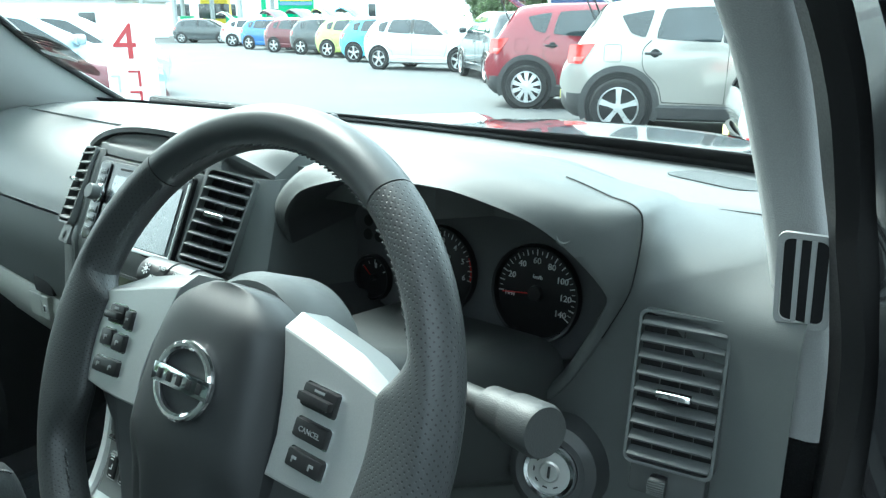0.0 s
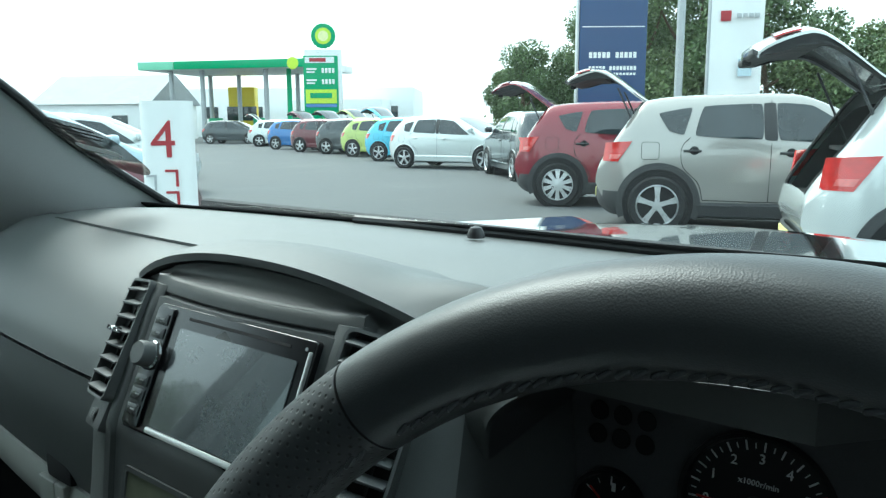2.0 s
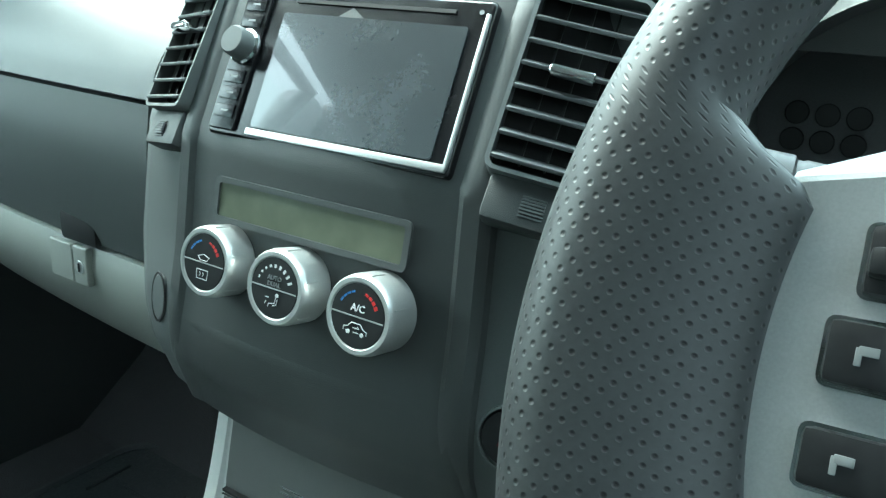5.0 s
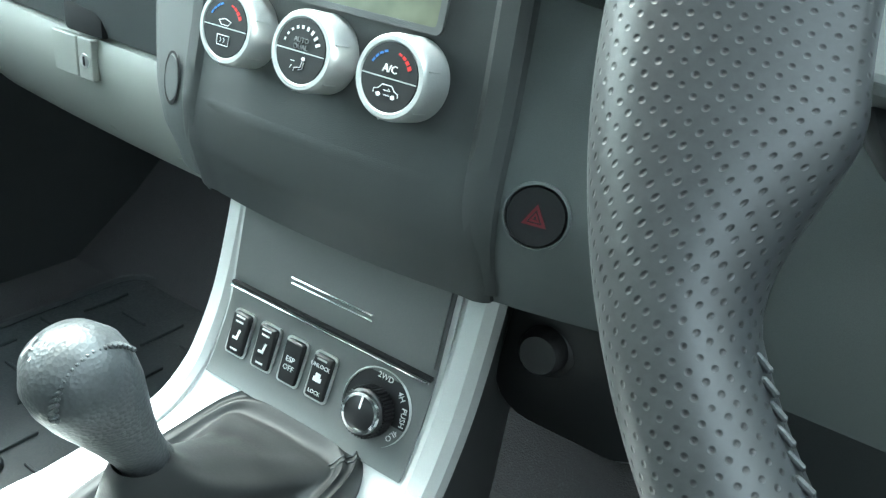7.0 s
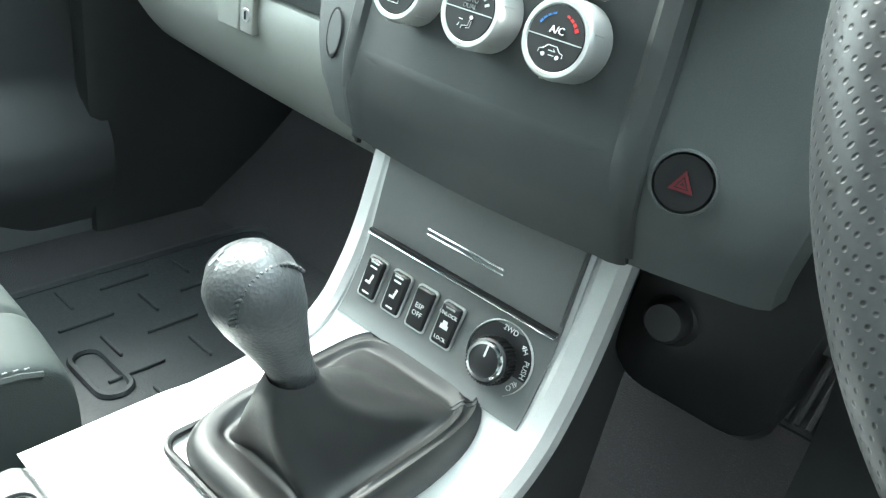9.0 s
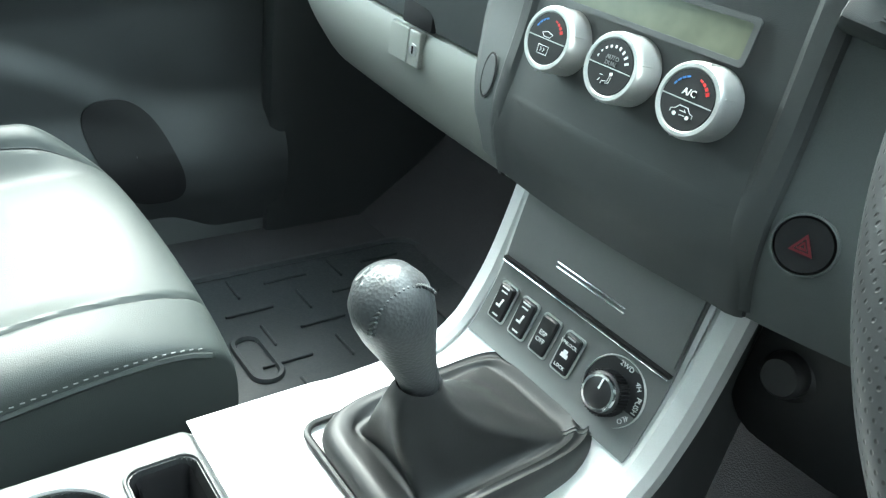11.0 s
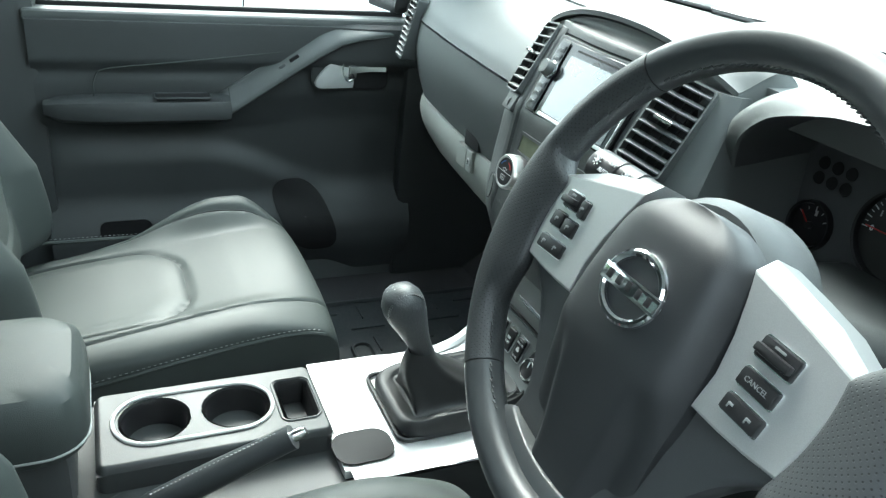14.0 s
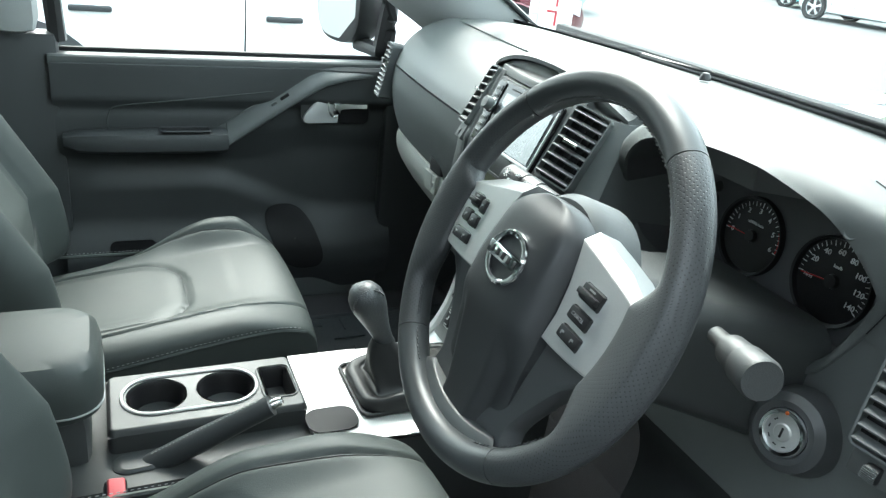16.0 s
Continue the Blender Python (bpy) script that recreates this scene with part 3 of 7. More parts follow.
rings = [[(x, stack_y(x, zz) - 0.0035 - c * max(0.2, 1 - (abs(x) / 0.125) ** 6), zz) for zz, c in ((0.992, -0.003), (0.996, 0.0004), (1.0015, 0.0009), (1.006, 0.0004), (1.008, -0.003))] for x in steps(-0.122, 0.122, 26)]
dpart("moulding", loft(rings), STACK, "raised lower edge under the dials")


def lip_height(u):
    return 1.268 - 0.037 * abs(u) ** 2.3


def hood(u, v):
    """The arched hood: from its lip (v = 0) back to the dashboard top."""
    a = 0.187 + 0.018 * v
    z0 = lip_height(u) + 0.007 * math.sin(min(1, v * 3) * math.pi / 2)
    back = 1.240 - 0.02 * abs(u) ** 3
    f = max(0, (v - 0.15) / 0.85)
    z = z0 * (1 - f * f * (3 - 2 * f)) + back * f * f * (3 - 2 * f)
    # the driver's end swells to a rounded shoulder beside the vent
    shoulder = smooth(0.55, 1.0, u) * smooth(0, 0.3, v)
    z += 0.020 * shoulder * (1 - smooth(0.30, 0.75, v))
    a += 0.012 * shoulder * (1 - smooth(0.35, 0.8, v))
    return (a * u, 0.081 + 0.018 * abs(u) ** 3 + 0.175 * v * (1 - 0.35 * abs(u) ** 2), z)


dpart("stack_hood", sheet(hood, steps(-1, 1, 48), [0, 0.015, 0.04, 0.08, 0.14, *steps(0.2, 1, 10)], 0.006), PLASTIC, "arched hood over the screen")

for s in (-1, 1):
    b = sheet(lambda v, f: Vector(hood(s, v)).lerp(Vector((s * (0.196 + 0.016 * v), 0.100 + 0.16 * v, 1.13)), f) + Vector((s * 0.006 * math.sin(math.pi * f), 0, -0.003)), steps(0, 1 if s < 0 else 0.7, 10), steps(0, 1, 6), 0.004, (-s, 0.3, 0))
    dpart("hood_flank", b, PLASTIC)


def hood_inner(u, v):
    x, zl = 0.185 * u, lip_height(u) - 0.003
    low = 1.2395 if abs(x) < 0.121 else 1.2265
    y0 = stack_y(x, 1.2375) - 0.001
    y1 = 0.088 + 0.018 * abs(u) ** 3
    f = (v - 1) / 7
    y, z = (0.082 + 0.018 * abs(u) ** 3, zl) if v == 0 else (y1 + (y0 - y1) * f ** 6 + 0.004 * (v == 1), zl - 0.004 + (low - zl + 0.004) * f)
    return (x, y, min(z, zl - 0.0004 * v))


dpart("hood_inside", sheet(hood_inner, steps(-1, 1, 60), range(9)), STACK, "dark panel between the hood and the screen")
dpart("stack_plug", put(lathe([(0, 0.001), (0.0125, 0.001), (0.0135, 0), (0.0135, -0.004), (0, -0.004)], 24), pose(-0.1475, stack_y(-0.1475, 1.003) - 0.0008, 1.003, 84, 0, -13) @ Matrix.Diagonal((0.72, 1.3, 1, 1))), PLASTIC, "oval blanking plug")
dpart("plug_gap", put(lathe([(0.0136, 0.0002), (0.0136, 0.0009), (0.0148, 0.0009), (0.0150, 0.0002), (0.0136, 0.0002)], 28), pose(-0.1475, stack_y(-0.1475, 1.003) - 0.0008, 1.003, 84, 0, -13) @ Matrix.Diagonal((0.72, 1.3, 1, 1))), DEEP)
LEAN = 79.2
OFF = Matrix.Translation((0, -0.2, -0.9))


def on_panel(x, z, off=0.004):
    return pose(x, stack_y(x - SX, z - SZ) + SY - off, z, LEAN)


# socket panel and hazard switch right of the stack
b = loft([[(0.182 + x + 0.012 * (y > 0), yy + 0.10 * max(0, -y), 0.905 + y) for x, y in rounded(w, h, 0.03)] for yy, w, h in ((0.15, 0.128, 0.19), (0.082, 0.126, 0.188), (0.076, 0.118, 0.18), (0.074, 0.10, 0.16))])
dpart("socket_panel", b, BLACK, "dark side panel with the power socket")
dpart("socket_cap", put(lathe([(0, 0.012), (0.013, 0.012), (0.016, 0.008), (0.017, 0.0), (0.021, -0.003), (0, -0.003)]), pose(0.158, 0.076, 0.882, 84)), BLACK, "round power socket cap")
hazard = thing("hazard_switch", "round black hazard switch with a red triangle", "switch", at=pose(0.1585, stack_y(0.1485, 0.996) + SY, 0.998, LEAN, 0, 12) @ Matrix.Diagonal((0.87, 0.87, 1, 1)))
part("button", lathe([(0, 0.0022), (0.0185, 0.002), (0.0205, -0.001), (0, -0.001)], 32), BLACK, hazard)
part("rim", lathe([(0.0205, 0.0), (0.0205, 0.0025), (0.022, 0.002), (0.0225, -0.001), (0.0205, 0)], 32), PLASTIC, hazard)
RED = material("red_print", (0.35, 0.02, 0.03), 0.5)
DIMRED = material("dim_red_print", (0.11, 0.012, 0.018), 0.5)
tri_o = [(0.0095 * math.cos(radians(90 + 120 * k)), 0.0095 * math.sin(radians(90 + 120 * k)) - 0.001) for k in range(3)]
part("triangle", put(frame_ring(tri_o, [(x * 0.62, y * 0.62 - 0.0004) for x, y in tri_o], 0.0006), pose(0, 0, 0.0022)), DIMRED, hazard, "red warning triangle", smooth=False)
part("triangle", put(frame_ring([(x * 0.45, y * 0.45) for x, y in tri_o], [(x * 0.18, y * 0.18) for x, y in tri_o], 0.0006), pose(0, -0.0006, 0.0022)), DIMRED, hazard, smooth=False)


# ---- air vents ----
def vent(m, w, h, n, label, silver_tab=True, tab_at=0.1, wheel_at=None):
    v = thing("air_vent", label, "air vent", "dashboard air vents", at=m)
    part("frame", put(frame_ring(rounded(w + 0.0045, h + 0.0045, 0.006), rounded(w, h, 0.005), 0.031), pose(0, 0, -0.027)), PLASTIC, v)
    part("backing", put(slab(rounded(w + 0.002, h + 0.002, 0.004), 0.0006), pose(0, 0, -0.008)), DEEP, v)
    for k in range(n):
        y = h * ((k + 0.5) / n - 0.5)
        part("slat", box((w - 0.001, 0.0022, 0.0100), 0.0007, (0, y, 0.0015), 2, (30, 0, 0)), SLAT, v)
    y = h * tab_at - h * 0.1
    part("tab", box((w * 0.42, 0.005, 0.008), 0.0018, (0, y, 0.010), 3), CHROME if silver_tab else PLASTIC, v, "bright adjuster tab")
    for k in (-1, 0, 1):
        part("fin", box((0.0012, h * 0.9, 0.003), 0, (k * w * 0.24, 0, -0.005)), BLACK, v)
    if wheel_at:
        part("wheel_plate", box((w - 0.004, 0.026, 0.022), 0.004, (0, wheel_at[1] + 0.002, -0.014)), STACK, v)
        part("wheel", put(lathe([(0, -0.006), (0.007, -0.006), (0.008, -0.004), (0.008, 0.004), (0.007, 0.006), (0, 0.006)], 20, "X"), pose(*wheel_at)), BLACK, v, "ribbed thumb wheel")
        for k in range(-3, 4):
            part("rib", box((0.0128, 0.0008, 0.001), 0, (wheel_at[0], wheel_at[1] + k * 0.0017, wheel_at[2] + 0.0082 - 0.0005 * k * k * 0.35)), PLASTIC, v)
    return v


vent(pose(-0.1335, 0.055, 1.188, 62, 0, -18) @ pose(0, 0, 0, 0, 0, 8), 0.050, 0.100, 8, "tall dashboard air vent with dark louvres and a bright tab", True, 0.15, (0.0, -0.066, -0.009))
vent(pose(0.158, 0.050, 1.187, 62, 0, 22) @ pose(0, 0, 0, 0, 0, -10.5), 0.056, 0.102, 8, "tall dashboard air vent with dark louvres and a bright tab", True, 0.12, (0.0, -0.066, -0.009))
vent(pose(0.658, 0.067, 1.133, 80, 0, 8), 0.060, 0.112, 9, "tall end air vent with grey louvres and a bright tab", True, 0.1, (-0.005, -0.072, 0.0))
vent(pose(-0.664, 0.078, 1.120, 80, 0, 2) @ pose(0, 0, 0, 0, 0, -8), 0.030, 0.118, 11, "curved end air vent beside the passenger door", False, 0.3)

# ---- radio with screen ----
SCREEN = material("dusty_screen", (0.022, 0.028, 0.033), 0.26, 0, 0.04, 420, 0.0, 0.08, 30, 1.0, 1.0)
radio = thing("car_radio", "black touch-screen car radio with a silver edge in the dashboard", "car radio", at=pose(0.0135, stack_y(0, 1.179) + 0.0012, 1.178, 65))
part("bezel", slab(rounded(0.186, 0.1, 0.003), 0.006, 0.0015), RADIO, radio)
part("screen", put(slab(rounded(0.136, 0.076, 0.002), 0.0012), pose(0.012, -0.004, 0.006)), SCREEN, radio, "dusty dark glass screen")
part("lower_edge", box((0.149, 0.0045, 0.003), 0.001, (0.0165, -0.0455, 0.007)), SATIN, radio, "silver lower edge")
part("side_edge", box((0.0025, 0.088, 0.003), 0.001, (0.0905, -0.002, 0.007)), SATIN, radio, "silver side edge")
part("disc_slot", box((0.118, 0.0022, 0.001), 0, (0.01, 0.0425, 0.0063)), DEEP, radio)
part("button_strip", put(slab(rounded(0.022, 0.094, 0.002), 0.0022, 0.0006), pose(-0.080, 0, 0.006)), RADIO, radio)
part("knob", put(lathe([(0, 0.014), (0.0085, 0.0138), (0.0098, 0.012), (0.0102, 0.0), (0, 0)], 28), pose(-0.079, 0.008, 0.008)), PLASTIC, radio, "round volume knob")
part("knob_ring", put(lathe([(0.0102, 0), (0.0102, 0.003), (0.0118, 0.002), (0.012, 0), (0.0102, 0)], 28), pose(-0.079, 0.008, 0.0082)), CHROME, radio, "chrome knob ring")
for k, (y, mat) in enumerate(((0.037, RADIO), (0.026, RADIO), (-0.012, RADIO), (-0.023, RADIO), (-0.035, RADIO))):
    part("button", box((0.0165, 0.0085, 0.0012), 0.0005, (-0.080, y, 0.0086)), mat, radio)
    part("mark", box((0.006, 0.0012, 0.0004), 0, (-0.080, y, 0.0092)), DIMPRINT, radio)
part("reset_dot", put(lathe([(0, 0.0005), (0.0014, 0.0005), (0.0014, 0), (0, 0)], 10), pose(0.085, 0.043, 0.0062)), DIMPRINT, radio)

# ---- climate controls ----
LCD = material("lcd_glass", (0.11, 0.12, 0.085), 0.22, 0, 0.06, 60, 0, 0.08, 30)
climate = thing("climate_panel", "row of three silver-ringed climate dials under a grey-green display", "climate control", at=on_panel(0.0145, 1.0955, 0.006))
part("display_frame", frame_ring(rounded(0.154, 0.029, 0.004), rounded(0.146, 0.0215, 0.002), 0.002), STACK, climate)
part("display", slab(rounded(0.147, 0.0225, 0.002), 0.0006), LCD, climate, "blank grey-green display")
BLUE = material("blue_print", (0.05, 0.18, 0.5), 0.5)
BRIGHTRED = material("bright_red_print", (0.6, 0.03, 0.03), 0.5)
for x, out, kind in ((-0.0500, 0.012, "left"), (0.0143, 0.013, "middle"), (0.0770, 0.017, "right")):
    m = climate.matrix_world.inverted() @ on_panel(x, 1.0570, out) @ Matrix.Diagonal((0.93, 0.93, 1, 1))
    ring = part("dial", put(lathe([(0.0250, -0.008), (0.0250, 0.010), (0.0242, 0.0142), (0.0230, 0.0158), (0.0205, 0.0158), (0.0195, 0.0150), (0, 0.0150)], 48), m), SATIN, climate, "silver-ringed climate dial")
    part("face", put(lathe([(0, 0.0156), (0.0193, 0.0156), (0.0196, 0.0148), (0, 0.0148)], 36), m), BLACK, ring, "black dial face")
    part("divider", put(box((0.038, 0.0007, 0.0006), 0, (0, -0.0005, 0.0158)), m), SATIN, ring)
    for k in range(6):
        a = radians(60 * k + 20)
        part("grip", put(box((0.0014, 0.0007, 0.011), 0.0002, (0.0248 * math.cos(a), 0.0248 * math.sin(a), 0.007), 1, (0, 0, 60 * k + 20)), m), SATIN, ring)
    if kind == "middle":
        letters("AUTO", 0.0042, m @ pose(0, 0.0062, 0.0158), DIMPRINT, ring)
        letters("DUAL", 0.0042, m @ pose(0, 0.0022, 0.0158), DIMPRINT, ring)
        for k in range(9):
            a = radians(160 - 17 * k)
            part("tick", put(box((0.0016, 0.0009 + 0.0003 * k, 0.0004), 0, (0.014 * math.cos(a), 0.014 * math.sin(a), 0.0158), 1, (0, 0, math.degrees(a) - 90)), m), WHITEPLASTIC, ring)
    else:
        for k in range(4):
            for side, mat in ((1, BRIGHTRED), (-1, BLUE)):
                a = radians(90 - side * (20 + 13 * k))
                part("tick", put(box((0.0024, 0.0012 + 0.0004 * k * (side > 0), 0.0004), 0, (0.0145 * math.cos(a), 0.0145 * math.sin(a), 0.0158), 1, (0, 0, math.degrees(a) - 90)), m), mat, ring)
        if kind == "right":
            letters("A/C", 0.0062, m @ pose(0, 0.0045, 0.0158), WHITEPLASTIC, ring)
    # small line pictograms
    strokes = []
    if kind == "right":
        strokes = [[(-0.0085, -0.0100), (-0.0085, -0.0078), (-0.0055, -0.0070), (-0.0030, -0.0044), (0.0035, -0.0044), (0.0058, -0.0070), (0.0085, -0.0080), (0.0085, -0.0100)], [(-0.0066, -0.0100), (-0.0035, -0.0100)], [(-0.001, -0.0100), (0.0030, -0.0100)], [(-0.0018, -0.0074), (0.0030, -0.0074), (0.0015, -0.0062)]]
        wheels = ((-0.0050, -0.0104), (0.0052, -0.0104))
    elif kind == "left":
        strokes = [[(-0.0055, -0.0055), (0.0055, -0.0055), (0.0050, -0.0118), (-0.0050, -0.0118), (-0.0055, -0.0055)], [(-0.0025, -0.0070), (-0.0015, -0.0085), (-0.0025, -0.0100)], [(0.0005, -0.0070), (0.0015, -0.0085), (0.0005, -0.0100)],
                   [(-0.0055, 0.0035), (0.0, 0.0052), (0.0055, 0.0035), (0.0030, 0.0010), (-0.0030, 0.0010), (-0.0055, 0.0035)]]
        wheels = ()
    else:
        strokes = [[(0.0030, -0.0058), (0.0022, -0.0095), (-0.0025, -0.0105), (-0.0030, -0.0125)], [(0.0044, -0.0062), (0.0038, -0.0105), (0.0010, -0.0112)], [(-0.0060, -0.0066), (-0.0030, -0.0066)], [(-0.0060, -0.0112), (-0.0048, -0.0092)]]
        wheels = ((0.0036, -0.0042),)
    for line in strokes:
        part("symbol", put(tube([(x, y, 0.0160) for x, y in line], 0.00032, 5), m), GAUGEPRINT, ring)
    for x, y in wheels:
        part("symbol", put(lathe([(0, 0.0005), (0.0013, 0.0005), (0.0013, 0), (0, 0)], 12), m @ pose(x, y, 0.0157)), WHITEPLASTIC, ring)

# ---- instruments ----
GAUGE = material("gauge_face", (0.008, 0.008, 0.009), 0.35)
NEEDLE = material("red_needle", (0.5, 0.02, 0.02), 0.4)
cluster = thing("instrument_cluster", "black instrument cluster with two large white-lettered dials", "instrument cluster", at=pose(BC[0], 0.185, BC[1], 84))
part("plate", put(slab(rounded(0.42, 0.20, 0.06), 0.004), pose(0, -0.004, -0.006)), BINNACLE, cluster)


def dial(x, z, r, sweep, texts, needle_at, unit):
    d = part("dial", put(lathe([(0, 0.0), (r, 0.0), (r + 0.0015, 0.006), (r + 0.004, 0.007), (r + 0.005, 0.0), (0, -0.002)], 48), pose(x, z, 0.0)), GAUGE, cluster, "round black dial with white figures")
    a0, a1, n = sweep
    for k in range(n + 1):
        a = radians(a0 + (a1 - a0) * k / n)
        big = k % 2 == 0
        part("tick", put(box((0.006 if big else 0.0035, 0.0011 if big else 0.0007, 0.0004), 0, (0, 0, 0)), pose(x + (r - 0.004) * math.cos(a), z + (r - 0.004) * math.sin(a), 0.0006, 0, 0, math.degrees(a))), GAUGEPRINT, d)
    for text, a in texts:
        letters(text, r * 0.2, pose(x + r * 0.72 * math.cos(radians(a)), z + r * 0.72 * math.sin(radians(a)), 0.0006), GAUGEPRINT, d)
    if unit:
        letters(unit, r * 0.12, pose(x, z + r * 0.36, 0.0006), GAUGEPRINT, d)
    part("needle", put(box((r * 0.95, 0.0012, 0.0012), 0.0003, (r * 0.36, 0, 0)), pose(x, z, 0.004, 0, 0, needle_at)), NEEDLE, d, "red needle")
    part("hub", put(lathe([(0, 0.006), (r * 0.16, 0.005), (r * 0.18, 0.0), (0, 0)], 20), pose(x, z, 0.0005)), BLACK, d)
    return d


speed = dial(0.060, 0.0, 0.0445, (186, -30, 28), [(str(20 * k), 186 - 30.8 * k) for k in range(1, 8)], 187, "km/h")
letters("MPH", 0.0055, pose(0.060 - 0.030, -0.006, 0.0006), GAUGEPRINT, speed)
tach = dial(-0.058, 0.002, 0.0425, (184, -10, 24), [(str(k), 184 - 32 * k) for k in range(7)], 181, "x1000r/min")
for k in range(8):
    a = radians(24 - 32 * k / 7)
    part("red_zone", put(box((0.004, 0.0035, 0.0004), 0, (0, 0, 0)), pose(-0.058 + 0.0405 * math.cos(a), 0.002 + 0.0405 * math.sin(a), 0.0005, 0, 0, math.degrees(a))), BRIGHTRED, tach)
for x, z in ((-0.152, -0.026), (0.155, -0.026)):
    small = dial(x, z, 0.022, (150, 30, 4), [], 140, "")
    part("symbol", put(box((0.003, 0.006, 0.0004), 0.0003, (x + 0.002, z + 0.014, 0.0008)), pose(0, 0, 0)), GAUGEPRINT, small)
for k in range(6):
    part("tell_tale", put(lathe([(0, 0.0008), (0.0065, 0.0006), (0.007, 0), (0, 0)], 16), pose(-0.165 + 0.017 * (k % 3), 0.022 + 0.016 * (k // 3), 0.0)), GAUGE, cluster)

# ---- steering column with stalks and ignition lock ----
column = thing("steering_column", "dark plastic steering column cover with two control stalks", "steering column", at=(0.43, 0.0, 1.09))
b = loft([[(0.43 + x, y, 1.072 + dz + z) for x, z in rounded(w, h, 0.03, 6)] for y, w, h, dz in ((-0.085, 0.11, 0.11, 0.035), (-0.05, 0.135, 0.125, 0.025), (0.03, 0.17, 0.13, -0.002), (0.13, 0.21, 0.15, -0.03))])
part("cover", put(b, Matrix.Translation((-0.43, 0, -1.09))), STACK, column)
st = put(lathe([(0, 0.0), (0.009, 0.0), (0.010, 0.03), (0.016, 0.034), (0.0175, 0.055), (0.0165, 0.057), (0.0165, 0.06), (0.0195, 0.063), (0.0205, 0.088), (0.0185, 0.092), (0, 0.092)], 28, "X"), pose(0.542, -0.034, 1.139, 0, -8, -22) @ Matrix.Diagonal((1, 0.86, 0.86, 1)))
stalk = part("stalk", put(st, Matrix.Translation((-0.43, 0, -1.09))), TRAY, column, "thick wiper stalk with a round end")
LP = Matrix.Translation((-0.43, 0, -1.09)) @ pose(0.2275, -0.0775, 1.1765, 0, 6, 9) @ Matrix.Diagonal((0.9, 1.2, 1.2, 1))
st = put(lathe([(0, 0.0), (0.0118, 0.0), (0.0132, 0.003), (0.0136, 0.036), (0.0126, 0.037), (0.0126, 0.039), (0.0138, 0.040), (0.0138, 0.062), (0.0128, 0.063), (0.0128, 0.065), (0.0132, 0.066), (0.0128, 0.092), (0.0105, 0.095), (0.0100, 0.15), (0, 0.15)], 28, "X"), LP)
lstalk = part("stalk", st, BLACK, column, "black light stalk with white marks")
lm = LP @ pose(0, 0, 0, 52) @ pose(0, 0, 0.0138)
for text, x, y in (("OFF", 0.031, 0.004), ("OFF", 0.050, 0.002), ("AUTO", 0.026, -0.0045), ("D", 0.047, -0.005)):
    letters(text, 0.0048, lm @ pose(x, y, 0), GAUGEPRINT, lstalk, depth=0.0004)
sun_mark = lathe([(0, 0.0006), (0.0018, 0.0006), (0.0018, 0), (0, 0)], 10)
part("mark", put(sun_mark, lm @ pose(0.012, 0.0005, 0)), WHITEPLASTIC, lstalk)
for k in range(8):
    part("mark", put(box((0.0016, 0.0006, 0.0008), 0, (0.0036, 0, 0)), lm @ pose(0.012, 0.0005, 0, 0, 0, 45 * k)), WHITEPLASTIC, lstalk)
for k in range(2):
    part("mark", put(box((0.0030, 0.0014, 0.0008), 0, (0.074 + 0.006 * k, 0, -0.0006)), lm), DIMPRINT, lstalk)
ign = thing("ignition_lock", "round metal ignition lock with a keyhole in a dark collar", "ignition lock", at=pose(0.560, 0.064, 1.032, 76, 0, 10))
part("collar", lathe([(0, -0.03), (0.044, -0.03), (0.038, -0.004), (0.030, 0.002), (0.024, 0.001), (0.0235, -0.004), (0, -0.004)], 36), SMOOTHDARK, ign)
part("ring", lathe([(0.0185, 0.0), (0.0185, 0.005), (0.0215, 0.0055), (0.0232, 0.003), (0.0232, -0.003), (0.0185, -0.003)], 36), CHROME, ign, "bright metal ring")
part("barrel", lathe([(0, 0.004), (0.0075, 0.004), (0.009, 0.0025), (0.0182, 0.002), (0.0184, -0.002), (0, -0.002)], 32), SATIN, ign)
part("keyhole", box((0.0022, 0.010, 0.001), 0.0003, (0, 0, 0.0042)), DEEP, ign)
for k in range(5):
    a = radians(-60 - 40 * k)
    part("mark", put(box((0.004, 0.0012, 0.0004), 0, (0, 0, 0)), pose(0.0135 * math.cos(a), 0.0135 * math.sin(a), 0.0024, 0, 0, math.degrees(a) + 90)), BLACK, ign)
GLOW = bpy.data.materials.new("orange_glow")
GLOW.use_nodes = True
GLOW.node_tree.nodes["Principled BSDF"].inputs["Base Color"].default_value = (0.6, 0.12, 0.02, 1)
part("lamp_dot", put(lathe([(0, 0.0008), (0.0018, 0.0006), (0.002, 0), (0, 0)], 10), pose(-0.002, 0.0198, 0.0052)), GLOW, ign, "small orange mark")

# ---- steering wheel ----
WC, WTILT, WR, WT = Vector((0.4348, -0.1639, 1.1651)), 24.5, 0.1740, 0.0152
wheel = thing("steering_wheel", "dark leather steering wheel with silver spokes and a round chrome badge", "steering wheel", at=pose(*WC, 90 - WTILT))


def grip_reach(deg):
    """How far the leather reaches in from the rim towards the silver spokes."""
    d = (deg + 180) % 360 - 180
    start = 16.5 if d > 90 else 21
    d = 180 - d if d > 90 else -180 - d if d < -90 else d
    return 0.0220 * smooth(-33, -17, d) * smooth(start, 11.5, d)


